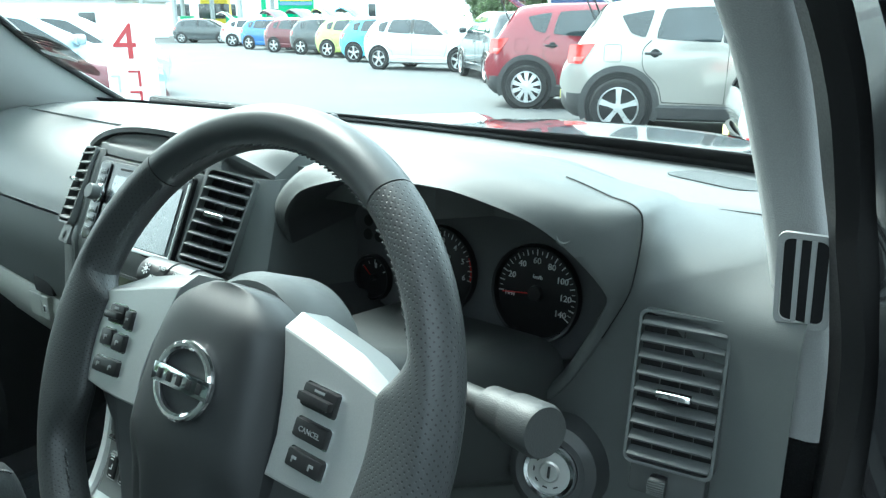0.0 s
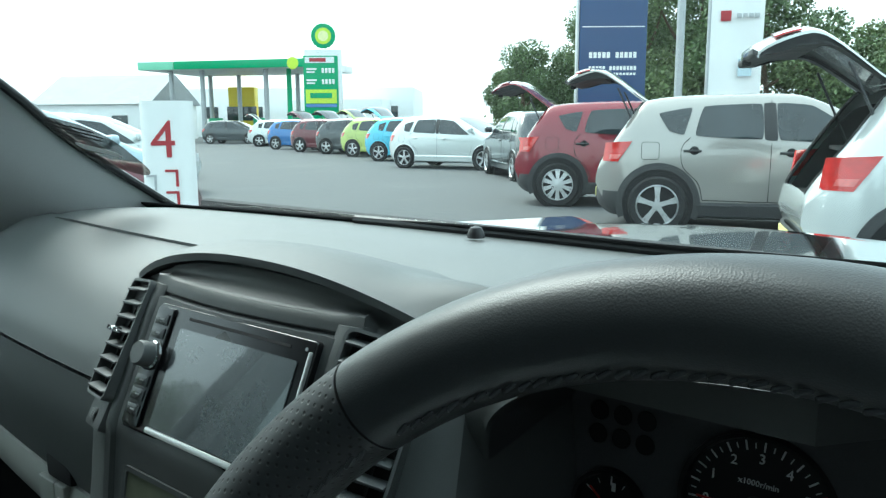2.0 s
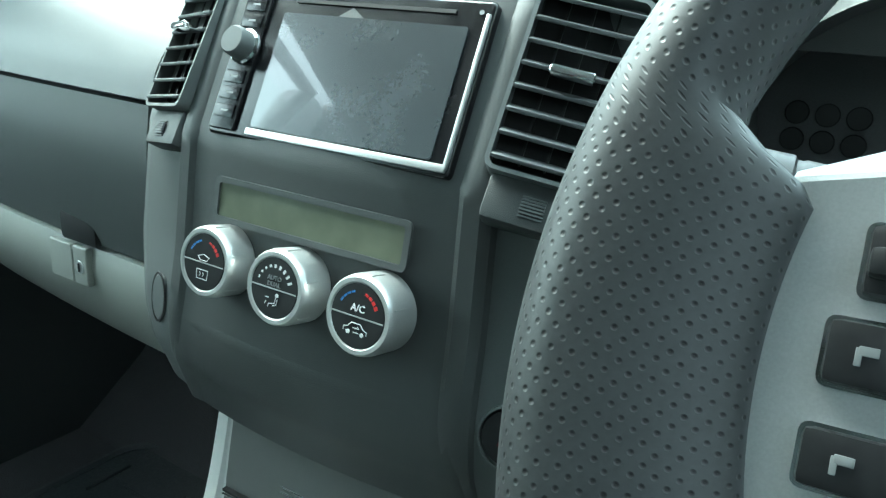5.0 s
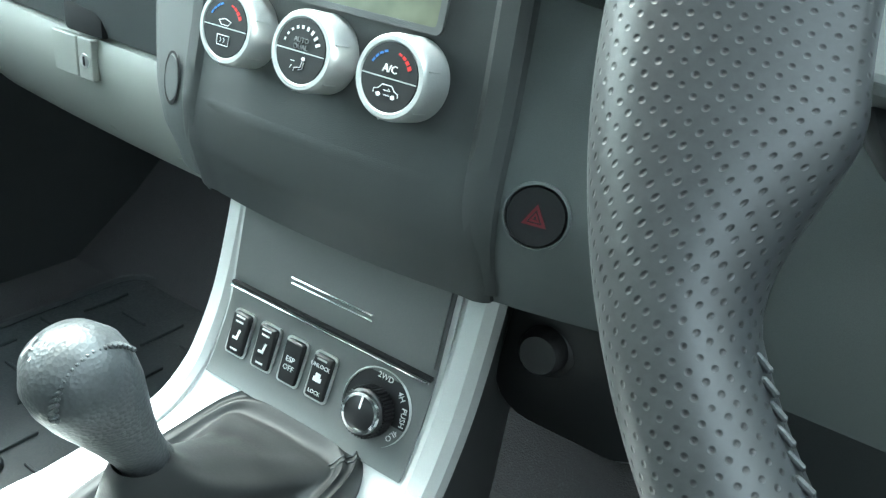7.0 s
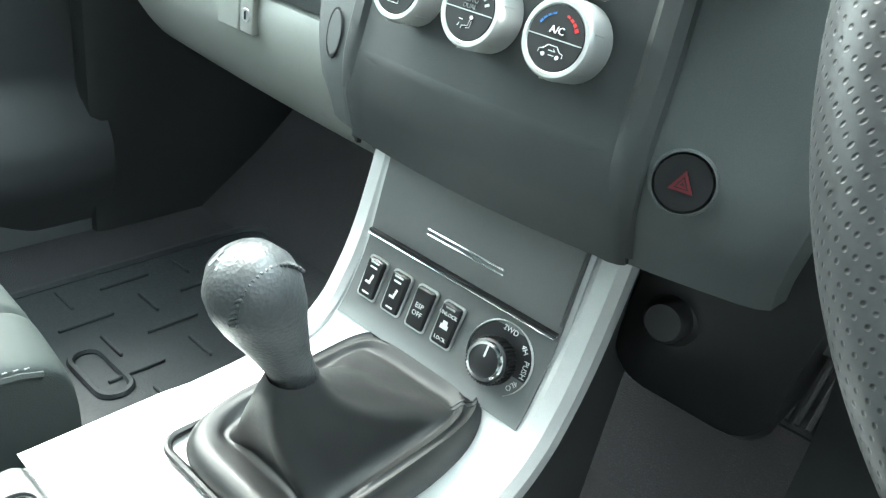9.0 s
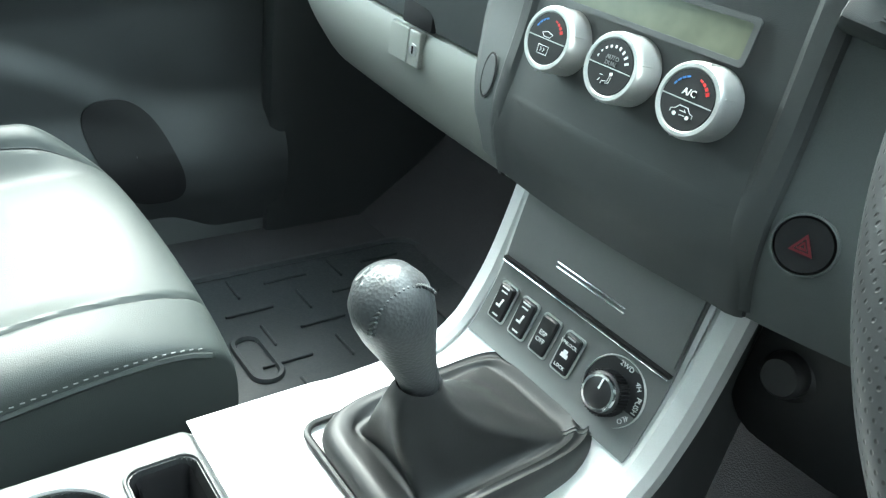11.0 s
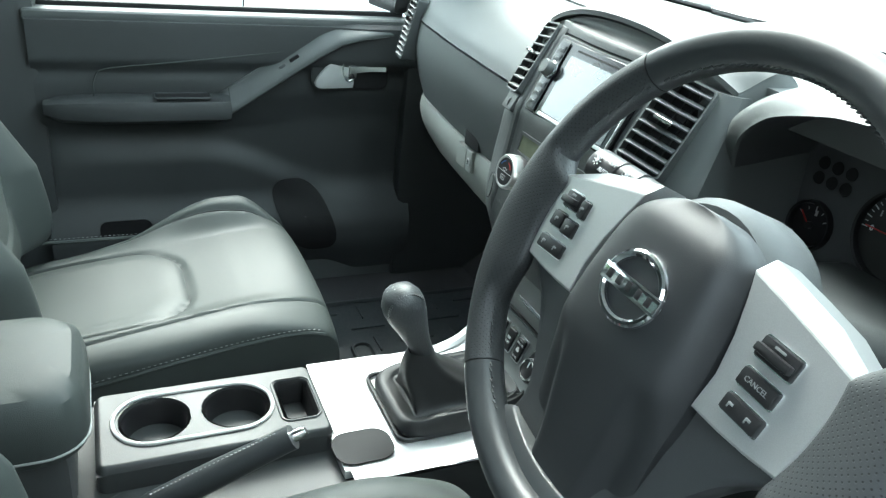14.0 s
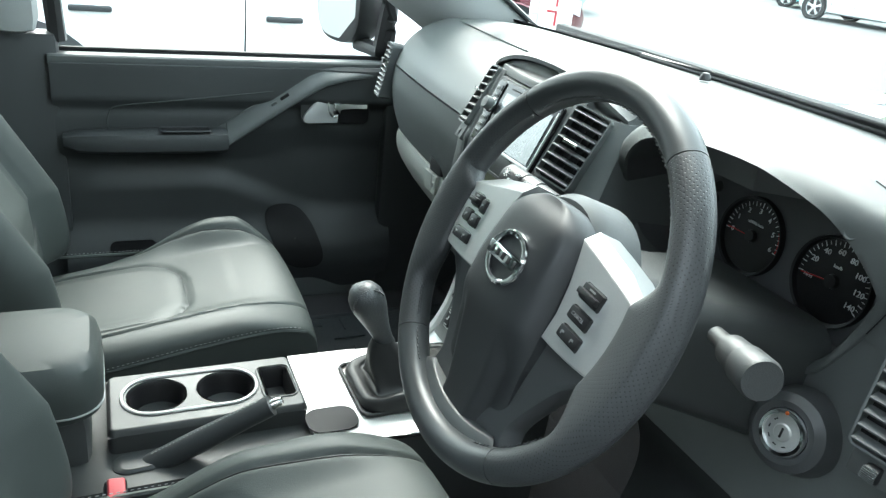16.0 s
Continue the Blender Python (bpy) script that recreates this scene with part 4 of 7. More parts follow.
def rim_ring(a, n=36):
    """A section of the rim: drawn inwards to a flat grip where the thumbs rest."""
    reach = grip_reach(math.degrees(a))
    full = reach / 0.022
    out = []
    for k in range(n):
        t = 2 * math.pi * (k + 0.5) / n
        c, q = math.cos(t), math.sin(t)
        if c >= 0:
            r, z = WR + WT * c, WT * 1.10 * q
        else:
            r = WR + (WT + reach) * c
            z = math.copysign(abs(q) ** (1 - 0.45 * full), q) * WT * 1.10 * (1 - 0.40 * full * (-c) ** 1.4)
        out.append((r * math.cos(a), r * math.sin(a), z - 0.001 + 0.002 * full * max(0, -c)))
    return out


def rim(a0, a1, mat, label):
    n = int((a1 - a0) / 1.5)
    angles = [radians(a0 + (a1 - a0) * i / n) for i in range(n + 1)]
    bm = bmesh.new()
    layer = bm.loops.layers.uv.new("UVMap")
    rows, across = [], []
    for a in angles:
        ring = [Vector(p) for p in rim_ring(a)]
        run = [0.0]
        for p, q in zip(ring, ring[1:] + ring[:1]):
            run.append(run[-1] + (q - p).length)
        rows.append([bm.verts.new(p) for p in ring])
        across.append([(w - run[18]) / 0.0033 for w in run])
    m = len(rows[0])
    for i in range(n):
        for k in range(m):
            j = (k + 1) % m
            f = bm.faces.new((rows[i][k], rows[i][j], rows[i + 1][j], rows[i + 1][k]))
            for loop, (p, q) in zip(f.loops, ((i, k), (i, k + 1), (i + 1, k + 1), (i + 1, k))):
                u, v = angles[p] * WR / 0.0033, across[p][q]
                loop[layer].uv = (0.7071 * (u + v), 0.7071 * (u - v))
    # tucked ends, which leave a fine seam between two pieces of leather
    for row, a in ((rows[0], angles[0]), (rows[-1], angles[-1])):
        c = Vector((WR * math.cos(a), WR * math.sin(a), 0))
        tuck = [bm.verts.new(c + (v.co - c) * 0.93) for v in row]
        for k in range(m):
            bm.faces.new((row[k], row[(k + 1) % m], tuck[(k + 1) % m], tuck[k]))
        bm.faces.new(tuck)
    return part("rim", bm, mat, wheel, label)


rim(53.2, 130.8, WHEEL_LEATHER, "smooth leather top of the rim")
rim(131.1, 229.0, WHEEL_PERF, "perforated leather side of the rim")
rim(229.3, 304.7, WHEEL_LEATHER, "smooth leather foot of the rim")
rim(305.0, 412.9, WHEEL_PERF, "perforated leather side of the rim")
# gathered stitching along the inside of the rim
for a0, a1 in ((55, 129), (133, 156), (214, 227), (231, 246), (294, 303), (307, 326), (384, 411)):
    for i in range(int((a1 - a0) / 1.6)):
        a = radians(a0 + 1.6 * i)
        rr = WR - WT * 0.97
        st = box((0.0015, 0.0046, 0.0015), 0.0005, (0, 0, 0), 1, (0, 0, 24))
        part("stitch", put(st, pose(0, 0, 0, 0, 0, math.degrees(a)) @ pose(rr, 0, 0.0045 + 0.0007 * (i % 2))), WHEEL_LEATHER, wheel)

# padded hub: a full face that runs down into a raised tongue between two bevelled flanks
hub_edge = curve_points([(0.0, 0.0655, 0), (0.026, 0.0635, 0), (0.047, 0.052, 0), (0.0575, 0.032, 0), (0.0625, 0.006, 0), (0.0655, -0.022, 0), (0.066, -0.050, 0), (0.0625, -0.080, 0), (0.060, -0.110, 0), (0.060, -0.149, 0)], 60)


def hub_point(i, f):
    """f runs from one edge of the hub over its face to the other."""
    e = hub_edge[i]
    x, y = e.x * f, e.y
    low = smooth(-0.040, -0.085, y)
    z = 0.0185 - 0.0225 * smooth(-0.03, -0.155, y) - 0.010 * smooth(0.030, 0.066, y) ** 2
    z += 0.0040 * (1 - (y / 0.075) ** 2) * (1 - f * f) * (1 - low)
    tongue = 0.030 - 0.008 * smooth(-0.07, -0.15, y)
    z -= low * (0.011 * smooth(tongue, tongue + 0.017, abs(x)))
    z -= (1 - low) * 0.016 * abs(f) ** 7 + low * 0.003 * abs(f) ** 9
    return (x, y, z)


fs = [math.copysign(1 - (1 - abs(q)) ** 1.6, q) for q in steps(-1, 1, 56)]
b = sheet(hub_point, range(61), fs, 0.030, (0, 0, -1))
bmesh.ops.remove_doubles(b, verts=b.verts, dist=1e-5)
part("hub", b, HUB, wheel, "dark grey padded hub", angle=50)
# dark carrier behind the hub, spread out to both spokes and down to the foot of the rim
half = curve_points([(0.0, 0.030, 0), (0.060, 0.026, 0), (0.128, 0.020, 0), (0.134, -0.012, 0), (0.132, -0.0385, 0), (0.108, -0.060, 0), (0.086, -0.092, 0), (0.071, -0.122, 0), (0.068, -0.152, 0), (0.0, -0.160, 0)], 44)
outline = [(p.x, p.y) for p in half] + [(-p.x, p.y) for p in reversed(half[1:-1])]
part("carrier", loft([[(x * k, (y + 0.06) * k - 0.06, z - 0.004 * smooth(-0.03, -0.12, y)) for x, y in outline] for k, z in ((0.96, -0.034), (1.0, -0.026), (1.0, -0.012), (0.985, -0.0085), (0.93, -0.007))]), SMOOTHDARK, wheel, "dark carrier behind the spokes", angle=50)
# clock spring housing behind the hub
part("hub_back", put(lathe([(0, 0.0), (0.064, 0.0), (0.072, -0.012), (0.074, -0.048), (0, -0.048)], 40), pose(0, 0.006, -0.012)), STACK, wheel, "round dark housing behind the hub")
# silver spokes with their switches
WING = [(0.0535, 0.0500), (0.0800, 0.0445), (0.1100, 0.0372), (0.1372, 0.0302), (0.1378, 0.0120), (0.1365, -0.0080), (0.1335, -0.0345), (0.1120, -0.0362), (0.0900, -0.0366), (0.0685, -0.0360), (0.0700, -0.0120), (0.0660, 0.0120), (0.0590, 0.0350)]
for s in (1, -1):
    wing = WING if s > 0 else [(x + 0.0022 * (x > 0.13), y + 0.0026 * (i < 4)) for i, (x, y) in enumerate(WING)]
    front = [(s * x, y, 0.0045 - 0.035 * max(0, x - 0.09)) for x, y in wing]
    edge, chamfer = [], []
    for i, (x, y, z) in enumerate(front):
        up = i < 4
        edge.append((x, y + (0.0008 if up else 0), z - 0.0012))
        chamfer.append((x + (0.001 * s if 3 <= i <= 6 else 0), y + (0.0105 if i < 3 else 0.004 if i == 3 else -0.0012 if 6 <= i <= 9 else 0), z - (0.011 if up else 0.0035)))
    back = [(x, y, -0.030) for x, y, z in chamfer]
    inner = [(s * 0.100 + (x - s * 0.100) * 0.972, 0.002 + (y - 0.002) * 0.965, z + 0.0006) for x, y, z in front]
    part("spoke", loft([back, chamfer, edge, front, inner]), WINGSILVER, wheel, "satin silver spoke", angle=22)
    part("spoke_gap", tube([(s * x, y, 0.0045 - 0.035 * max(0, x - 0.09) - 0.0010) for x, y in ((0.1388, 0.0300), (0.1392, 0.0120), (0.1380, -0.0080), (0.1350, -0.0340))], 0.0011, 6), DEEP, wheel, "dark gap beside the grip")
    tilt = -3 if s > 0 else 3
    if s > 0:
        rows = ((0.0975, 0.0172, 0.0270, 0.0135, ""), (0.0975, -0.0022, 0.0265, 0.0112, "CANCEL"), (0.0985, -0.0195, 0.0280, 0.0108, ""))
    else:
        rows = ((-0.1145, 0.0192, 0.0175, 0.0135, ""), (-0.0985, 0.0180, 0.0085, 0.0140, ""), (-0.1190, 0.0010, 0.0145, 0.0122, ""), (-0.1028, 0.0003, 0.0145, 0.0122, ""), (-0.1110, -0.0186, 0.0305, 0.0110, ""))
    for x, y, w, h, text in rows:
        z = 0.0056 - 0.035 * max(0, abs(x) - 0.09)
        bt = part("button", put(box((w, h, 0.006), 0.0018, (0, 0, 0), 2), pose(x, y, z, 0, 0, tilt)), BLACK, wheel, "black switch")
        part("button_rim", put(frame_ring(rounded(w + 0.0016, h + 0.0016, 0.002, 3), rounded(w - 0.0005, h - 0.0005, 0.0015, 3), 0.001), pose(x, y, z - 0.0012, 0, 0, tilt)), CHROME, wheel)
        if text:
            letters(text, 0.0045, pose(x, y, z + 0.0032, 0, 0, tilt), DIMPRINT, bt, depth=0.0002)
        elif h > 0.013 and w > 0.01:
            part("rocker", put(box((w * 0.94, 0.0055, 0.006), 0.0015, (0, -0.001, 0.0045)), pose(x, y, z, 0, 0, tilt)), BLACK, bt)
            part("mark", put(box((w * 0.3, 0.0016, 0.0004), 0.0002, (0, 0.0042, 0.0032)), pose(x, y, z, 0, 0, tilt)), DIMPRINT, bt)
        else:
            for k in ((-0.25, 0.25) if w > 0.02 else (0,)):
                part("mark", put(box((0.0034, 0.0018, 0.0004), 0.0003, (k * w, 0.0008, 0.0032)), pose(x, y, z, 0, 0, tilt)), DIMPRINT, bt)
                part("mark", put(box((0.0012, 0.0034, 0.0004), 0.0003, (k * w - 0.0016, -0.0004, 0.0032)), pose(x, y, z, 0, 0, tilt)), DIMPRINT, bt)
# leather that wraps the foot of the lower spoke
rings = [[(x * w, y + dy * (abs(x) ** 2), z + q * 0.007) for x, q in ((math.cos(t), math.sin(t)) for t in (2 * math.pi * k / 28 for k in range(28)))] for y, w, z, dy in ((-0.1475, 0.066, -0.0105, 0.012), (-0.1490, 0.070, -0.0085, 0.012), (-0.1560, 0.076, -0.006, 0.014), (-0.1640, 0.088, -0.004, 0.018))]
part("spoke_wrap", loft(rings), WHEEL_LEATHER, wheel, "leather round the foot of the lower spoke", angle=60)
# badge: a plain ring with a bar
badge = [(0.0255 * math.cos(t), 0.0225 * math.sin(t), 0.0245) for t in (2 * math.pi * k / 48 for k in range(48))]
part("badge_ring", tube(badge, 0.0032, 10, True), CHROME, wheel, "chrome ring badge")
part("badge_bar", box((0.057, 0.0125, 0.005), 0.0015, (0, 0, 0.0255), 2), CHROME, wheel, "chrome bar badge")
for k in range(5):
    part("badge_mark", box((0.0045, 0.0065, 0.001), 0.0003, (-0.02 + 0.01 * k, 0, 0.0282)), BLACK, wheel)


# ---- seats ----
def groove(d, width=0.006, depth=0.006):
    return -depth * math.exp(-((d / width) ** 2))


def rounded_distance(x, y, cx, cy, hx, hy, r):
    """The signed distance to the edge of a rounded rectangle."""
    qx, qy = abs(x - cx) - hx + r, abs(y - cy) - hy + r
    return math.hypot(max(qx, 0), max(qy, 0)) + min(max(qx, qy), 0) - r


def spread(n):
    return [math.copysign(abs(math.sin(radians(t))) ** 0.8, t) if t else 0 for t in steps(-90, 90, n)]


def seat(name, x0, y0, ztop, mirror, label):
    s = thing(name, label, "car seat", "front seats", at=(x0, y0, FLOOR_Z))
    hx, hy, base = 0.222, 0.245, ztop - FLOOR_Z

    def top(u, v):
        x, y = hx * u, hy * v
        e = max(0, 1 - abs(u) ** 5) ** 0.2 if abs(u) < 1 else 0
        f = max(0, 1 - abs(v) ** 6) ** (1 / 6) if abs(v) < 1 else 0
        front = max(0, v - 0.3) / 0.7
        if mirror > 0:
            # the cushion falls to the back and its outer bolster swells at the front
            swell = 0.052 * smooth(-0.2, 0.5, v) * (1 - smooth(0.62, 1.0, v)) - 0.026 * smooth(0.2, -0.6, v) if u < 0 else 0.014 * (1 - smooth(0.4, 0.9, v))
            edge = 0.115 if u < 0 else (0.024 - 0.013 * v) / 0.52
            z = base - 0.031 * (1 - v) - edge * (1 - e) - 0.115 * (1 - f) + smooth(0.50, 0.84, abs(u)) * swell * e * f - 0.012 * front ** 2
            z -= 0.014 * max(0, 1 - (u / 0.7) ** 2) * f * smooth(0.9, 0.1, v)
        else:
            bol = smooth(0.52, 0.86, abs(u)) * (0.072 if u > 0 else 0.026) * (1 - smooth(0.45, 1.0, v))
            bol -= 0.055 * smooth(0.15, -0.45, v) * smooth(-0.35, -0.85, u)
            z = base - 0.115 + 0.115 * e * f + bol * e * f - 0.012 * front ** 2 - 0.022 * (1 - v) * e * f - 0.014 * max(0, 1 - (u / 0.7) ** 2) * f * smooth(0.9, 0.1, v)
        d = rounded_distance(x, y, 0.022 * mirror, -0.15, 0.128, 0.195, 0.09)
        z += groove(d, 0.0042, 0.006) + (0.006 * min(1, -d / 0.03) if d < 0 else 0)
        side = abs(abs(x) - (0.165 - 0.02 * v))
        if v > -0.9:
            z += groove(side, 0.0038, 0.0065) * f
        return (x, y + 0.01 * (1 - u * u) * (v > 0.5), z)
    part("cushion", sheet(top, spread(150), spread(140), 0.10), LEATHER, s, "stitched leather seat cushion")
    def seam_at(x, y):
        u, v = x / hx, y / hy
        p = top(max(-0.995, min(0.995, u)), max(-0.995, min(0.995, v)))
        return (p[0], p[1], p[2] + 0.0012)
    insert = [(0.022 * mirror + x, -0.15 + y) for x, y in rounded(0.256, 0.390, 0.09, 10)]
    part("seam", tube([seam_at(x, y) for x, y in insert if y > -0.235], 0.0011, 6), GAITER, s, "dark seam round the centre panel")
    for sx in (-1, 1):
        part("seam", tube([seam_at(sx * (0.165 - 0.02 * v), hy * v) for v in steps(-0.9, 0.93, 40)], 0.0011, 6), GAITER, s)
    for sx in (-1, 1):
        def rim(v):
            return base - 0.057 + 0.046 * v - 0.012 * max(0, v) ** 2 - 0.13 * (1 - max(0, 1 - abs(v) ** 6) ** (1 / 6)) if sx * mirror > 0 and mirror > 0 else base - 0.068 - 0.012 * max(0, v) ** 2
        pts = [(sx * (hx * 0.995), hy * v, rim(v)) for v in steps(-0.95, 0.90, 30)]
        part("piping", tube(pts, 0.0035, 6), LEATHER, s)
        for k in range(60):
            v = -0.93 + 1.82 * k / 60
            part("stitch", box((0.0008, 0.0034, 0.0008), 0, (sx * (hx * 0.995 + 0.0006), hy * v, rim(v) + 0.0065)), STITCH, s)
    part("base", box((0.44, 0.44, base - 0.16), 0.03, (0, 0, (base - 0.16) / 2 + 0.02)), BLACK, s)

    def back(u, v):
        e = max(0, 1 - abs(u) ** 5) ** 0.2 if abs(u) < 1 else 0
        f = max(0, 1 - abs(v) ** 7) ** (1 / 7) if abs(v) < 1 else 0
        w = 0.225 * (1 - 0.16 * max(0, v) ** 2)
        x, h = w * u, base + 0.32 + 0.37 * v
        zz = FLOOR_Z + h - (ztop - 0.787)
        lean = -0.577 - 0.22 * (zz - 0.744) if zz < 0.881 else -0.607 - 0.56 * (zz - 0.881)
        y = lean + 0.31 + 0.085 * e * f + 0.062 * smooth(0.5, 0.84, abs(u)) * e * f
        d = rounded_distance(x, v * 0.37, 0, -0.02, 0.135, 0.27, 0.09)
        y += groove(d, 0.005, 0.008)
        return (x, y, h)
    part("backrest", sheet(back, spread(110), spread(110), 0.07, (0, -1, 0)), LEATHER, s, "stitched leather backrest")
    b = loft([[(x, y - 0.60, base + 0.66 + z) for x, y in rounded(w, d, 0.04, 5)] for z, w, d in ((0.0, 0.20, 0.06), (0.02, 0.26, 0.10), (0.12, 0.27, 0.11), (0.17, 0.24, 0.09), (0.185, 0.16, 0.05))])
    part("headrest", b, LEATHER, s)
    for sx in (-1, 1):
        part("headrest_post", tube([(sx * 0.06, -0.55, base + 0.55), (sx * 0.06, -0.60, base + 0.68)], 0.006), CHROME, s)
    return s


passenger_seat = seat("passenger_seat", -0.392, -0.428, 0.803, 1, "grey leather front passenger seat with a stitched centre panel")
driver_seat = seat("driver_seat", 0.425, -0.405, 0.862, -1, "grey leather driver's seat with a stitched centre panel")
RED_BELT = material("red_plastic", (0.45, 0.05, 0.06), 0.4)
buckle = thing("seat_belt_buckle", "black seat belt buckle with a red button beside the driver's seat", "buckle", at=pose(0.178, -0.527, 0.715, -8, 14))
part("body", box((0.048, 0.026, 0.10), 0.006, (0, 0, 0.03), 3), BLACK, buckle)
part("button", box((0.042, 0.020, 0.012), 0.004, (0, 0, 0.080), 3), RED_BELT, buckle, "red release button")

# ---- centre console ----
console = thing("centre_console", "silver-trimmed centre console between the front seats", "console", at=(0, -0.2, FLOOR_Z))
KO = Matrix.Translation((0, 0.2, -FLOOR_Z))


def kpart(name, bm, mat, label="", **k):
    return part(name, put(bm, KO), mat, console, label, **k)


b = loft([[(x, y, z) for y, z in ((0.10, 0.50), (0.12, 0.80), (0.075, 0.93), (0.06, 0.90), (0.05, 0.85), (0.035, 0.81), (0.01, 0.775), (-0.05, 0.742), (-0.9, 0.735), (-0.9, 0.50))] for x in (-0.112, -0.104, 0.116, 0.124)])
kpart("tunnel", b, TRAY, "dark console sides")
deck = curve_points([(0.043, 0.945), (0.034, 0.90), (0.024, 0.85), (0.012, 0.818), (-0.004, 0.790), (-0.035, 0.768), (-0.09, 0.758), (-0.17, 0.757), (-0.258, 0.757)], 48)
XC = 0.013


def deck_point(x, p):
    return (XC + x, p[0], p[1] - 0.002 * (abs(x) < 0.097))


SATIN_GREY = material("satin_grey_panel", (0.15, 0.155, 0.152), 0.4, 0.3, 0.06, 1400, 0.0, 0.06, 8)
kpart("deck", sheet(deck_point, [-0.098, *steps(-0.097, 0.097, 14), 0.098], [tuple(p) for p in deck], 0.012), SILVERPAINT, "silver painted console deck")
upper_deck = [tuple(p) for p in deck if p.y > 0.79]
kpart("control_panel", sheet(lambda x, p: (XC + x, p[0] - 0.0015, p[1] + 0.0005), steps(-0.094, 0.094, 12), upper_deck, 0.004, (0, 1, 0)), SATIN_GREY, "grey satin switch panel")
# bright side rails that sweep down the console
for s in (-1, 1):
    rail = curve_points([(0.052, 0.95), (0.042, 0.90), (0.028, 0.848), (0.012, 0.812), (-0.006, 0.786), (-0.038, 0.766), (-0.10, 0.757), (-0.252, 0.757)], 44)
    rings = []
    for i, p in enumerate(rail):
        q = rail[min(i + 1, len(rail) - 1)] - rail[max(i - 1, 0)]
        nrm = Vector((q.y, -q.x)).normalized()
        nrm = -nrm if nrm.x > 0 else nrm
        w0 = 0.096
        low = 1 - 0.9 * smooth(-0.02, -0.12, p.x)
        rings.append([(XC + s * (w0 + a), p.x + nrm.x * c * low, p.y + nrm.y * c * low) for a, c in ((0.0, -0.004), (0.001, 0.004), (0.006, 0.0075), (0.018, 0.0065), (0.024, 0.0), (0.025, -0.012))])
    kpart("side_rail", loft(rings), SILVERPAINT, "silver side rail")
# ashtray flap with its bright pull
flap = [tuple(p) for p in deck if 0.862 < p.y < 0.942]
kpart("tray_flap", sheet(lambda x, p: (XC + x, p[0] - 0.004, p[1] + 0.001), steps(-0.092, 0.092, 12), flap, 0.003, (0, 1, 0)), SATIN_GREY, "closed flap of the stowage tray")
for dz in (0.0, -0.0045):
    kpart("flap_pull", tube([(XC - 0.036, 0.0255, 0.884 + dz), (XC + 0.038, 0.0255, 0.884 + dz)], 0.0009, 6), CHROME, "thin bright pull line")
kpart("flap_gap", box((0.186, 0.004, 0.0022), 0, (XC, 0.0225, 0.8595)), DEEP)
kpart("flap_edge", tube([(XC - 0.092, 0.0195, 0.8575), (XC + 0.092, 0.0195, 0.8575)], 0.0008, 6), CHROME)


def deck_at(z):
    """The pose on the panel at that height, upright and facing the rear."""
    for p, q in zip(deck, deck[1:]):
        if p.y >= z >= q.y:
            d = q - p
            return p.x + d.x * (p.y - z) / max(1e-9, p.y - q.y), math.degrees(math.atan2(p.x - q.x, p.y - q.y))
    return 0.0, 20.0


for k, text in enumerate(("heat", "heat", "ESP", "UNLOCK")):
    z = 0.8245
    y, lean = deck_at(z)
    sw = thing("console_switch", "black rocker switch with white marks on the console", "switch", "console switches", at=pose(XC - 0.074 + 0.0272 * k, y - 0.002, z, 90 - lean * 0.9))
    part("rocker", put(box((0.0175, 0.033, 0.010), 0.003, (0, 0, 0), 3), pose(0, 0, 0.0, 4)), BLACK, sw)
    part("surround", frame_ring(rounded(0.0205, 0.036, 0.003), rounded(0.0178, 0.0333, 0.003), 0.002), SATIN, sw)
    if text == "heat":
        for yy, w in ((0.0135, 0.009), (0.0095, 0.0075), (-0.0125, 0.007)):
            part("mark", box((w, 0.0015, 0.0004), 0.0002, (0, yy, 0.0052 + 0.07 * yy)), WHITEPLASTIC, sw)
        part("mark", put(box((0.0022, 0.007, 0.0004), 0.0002, (0.0015, 0.0005, 0.0054)), pose(0, 0, 0, 0, 0, -12)), WHITEPLASTIC, sw)
        part("mark", box((0.0055, 0.002, 0.0004), 0.0002, (-0.0008, -0.0035, 0.0052)), WHITEPLASTIC, sw)
    elif text == "ESP":
        letters("ESP", 0.0058, pose(0, 0.002, 0.0055, 4), WHITEPLASTIC, sw, depth=0.0002)
        letters("OFF", 0.0058, pose(0, -0.0045, 0.0051, 4), WHITEPLASTIC, sw, depth=0.0002)
    else:
        part("mark", box((0.009, 0.0015, 0.0004), 0.0002, (0, 0.0135, 0.0062)), STITCH, sw)
        letters("UNLOCK", 0.0042, pose(0, 0.0085, 0.006, 4), WHITEPLASTIC, sw, depth=0.0002)
        letters("LOCK", 0.0042, pose(0, -0.0115, 0.0046, 4), WHITEPLASTIC, sw, depth=0.0002)
        part("mark", box((0.0075, 0.0035, 0.0004), 0.0008, (0, -0.0015, 0.0054)), WHITEPLASTIC, sw)
        part("mark", box((0.0045, 0.0035, 0.0004), 0.0008, (0, 0.0015, 0.0056)), WHITEPLASTIC, sw)
y, lean = deck_at(0.826)
mode = thing("drive_mode_dial", "black rotary four-wheel-drive dial with white lettering", "dial", at=pose(XC + 0.057, y - 0.003, 0.824, 90 - lean * 0.9))
part("plate", lathe([(0, 0.0), (0.027, 0.0), (0.028, -0.002), (0, -0.002)], 40), BLACK, mode)
part("plate_rim", lathe([(0.027, 0.0), (0.0275, 0.0012), (0.0285, 0.0), (0.0285, -0.002), (0.027, 0)], 40), SATIN, mode)
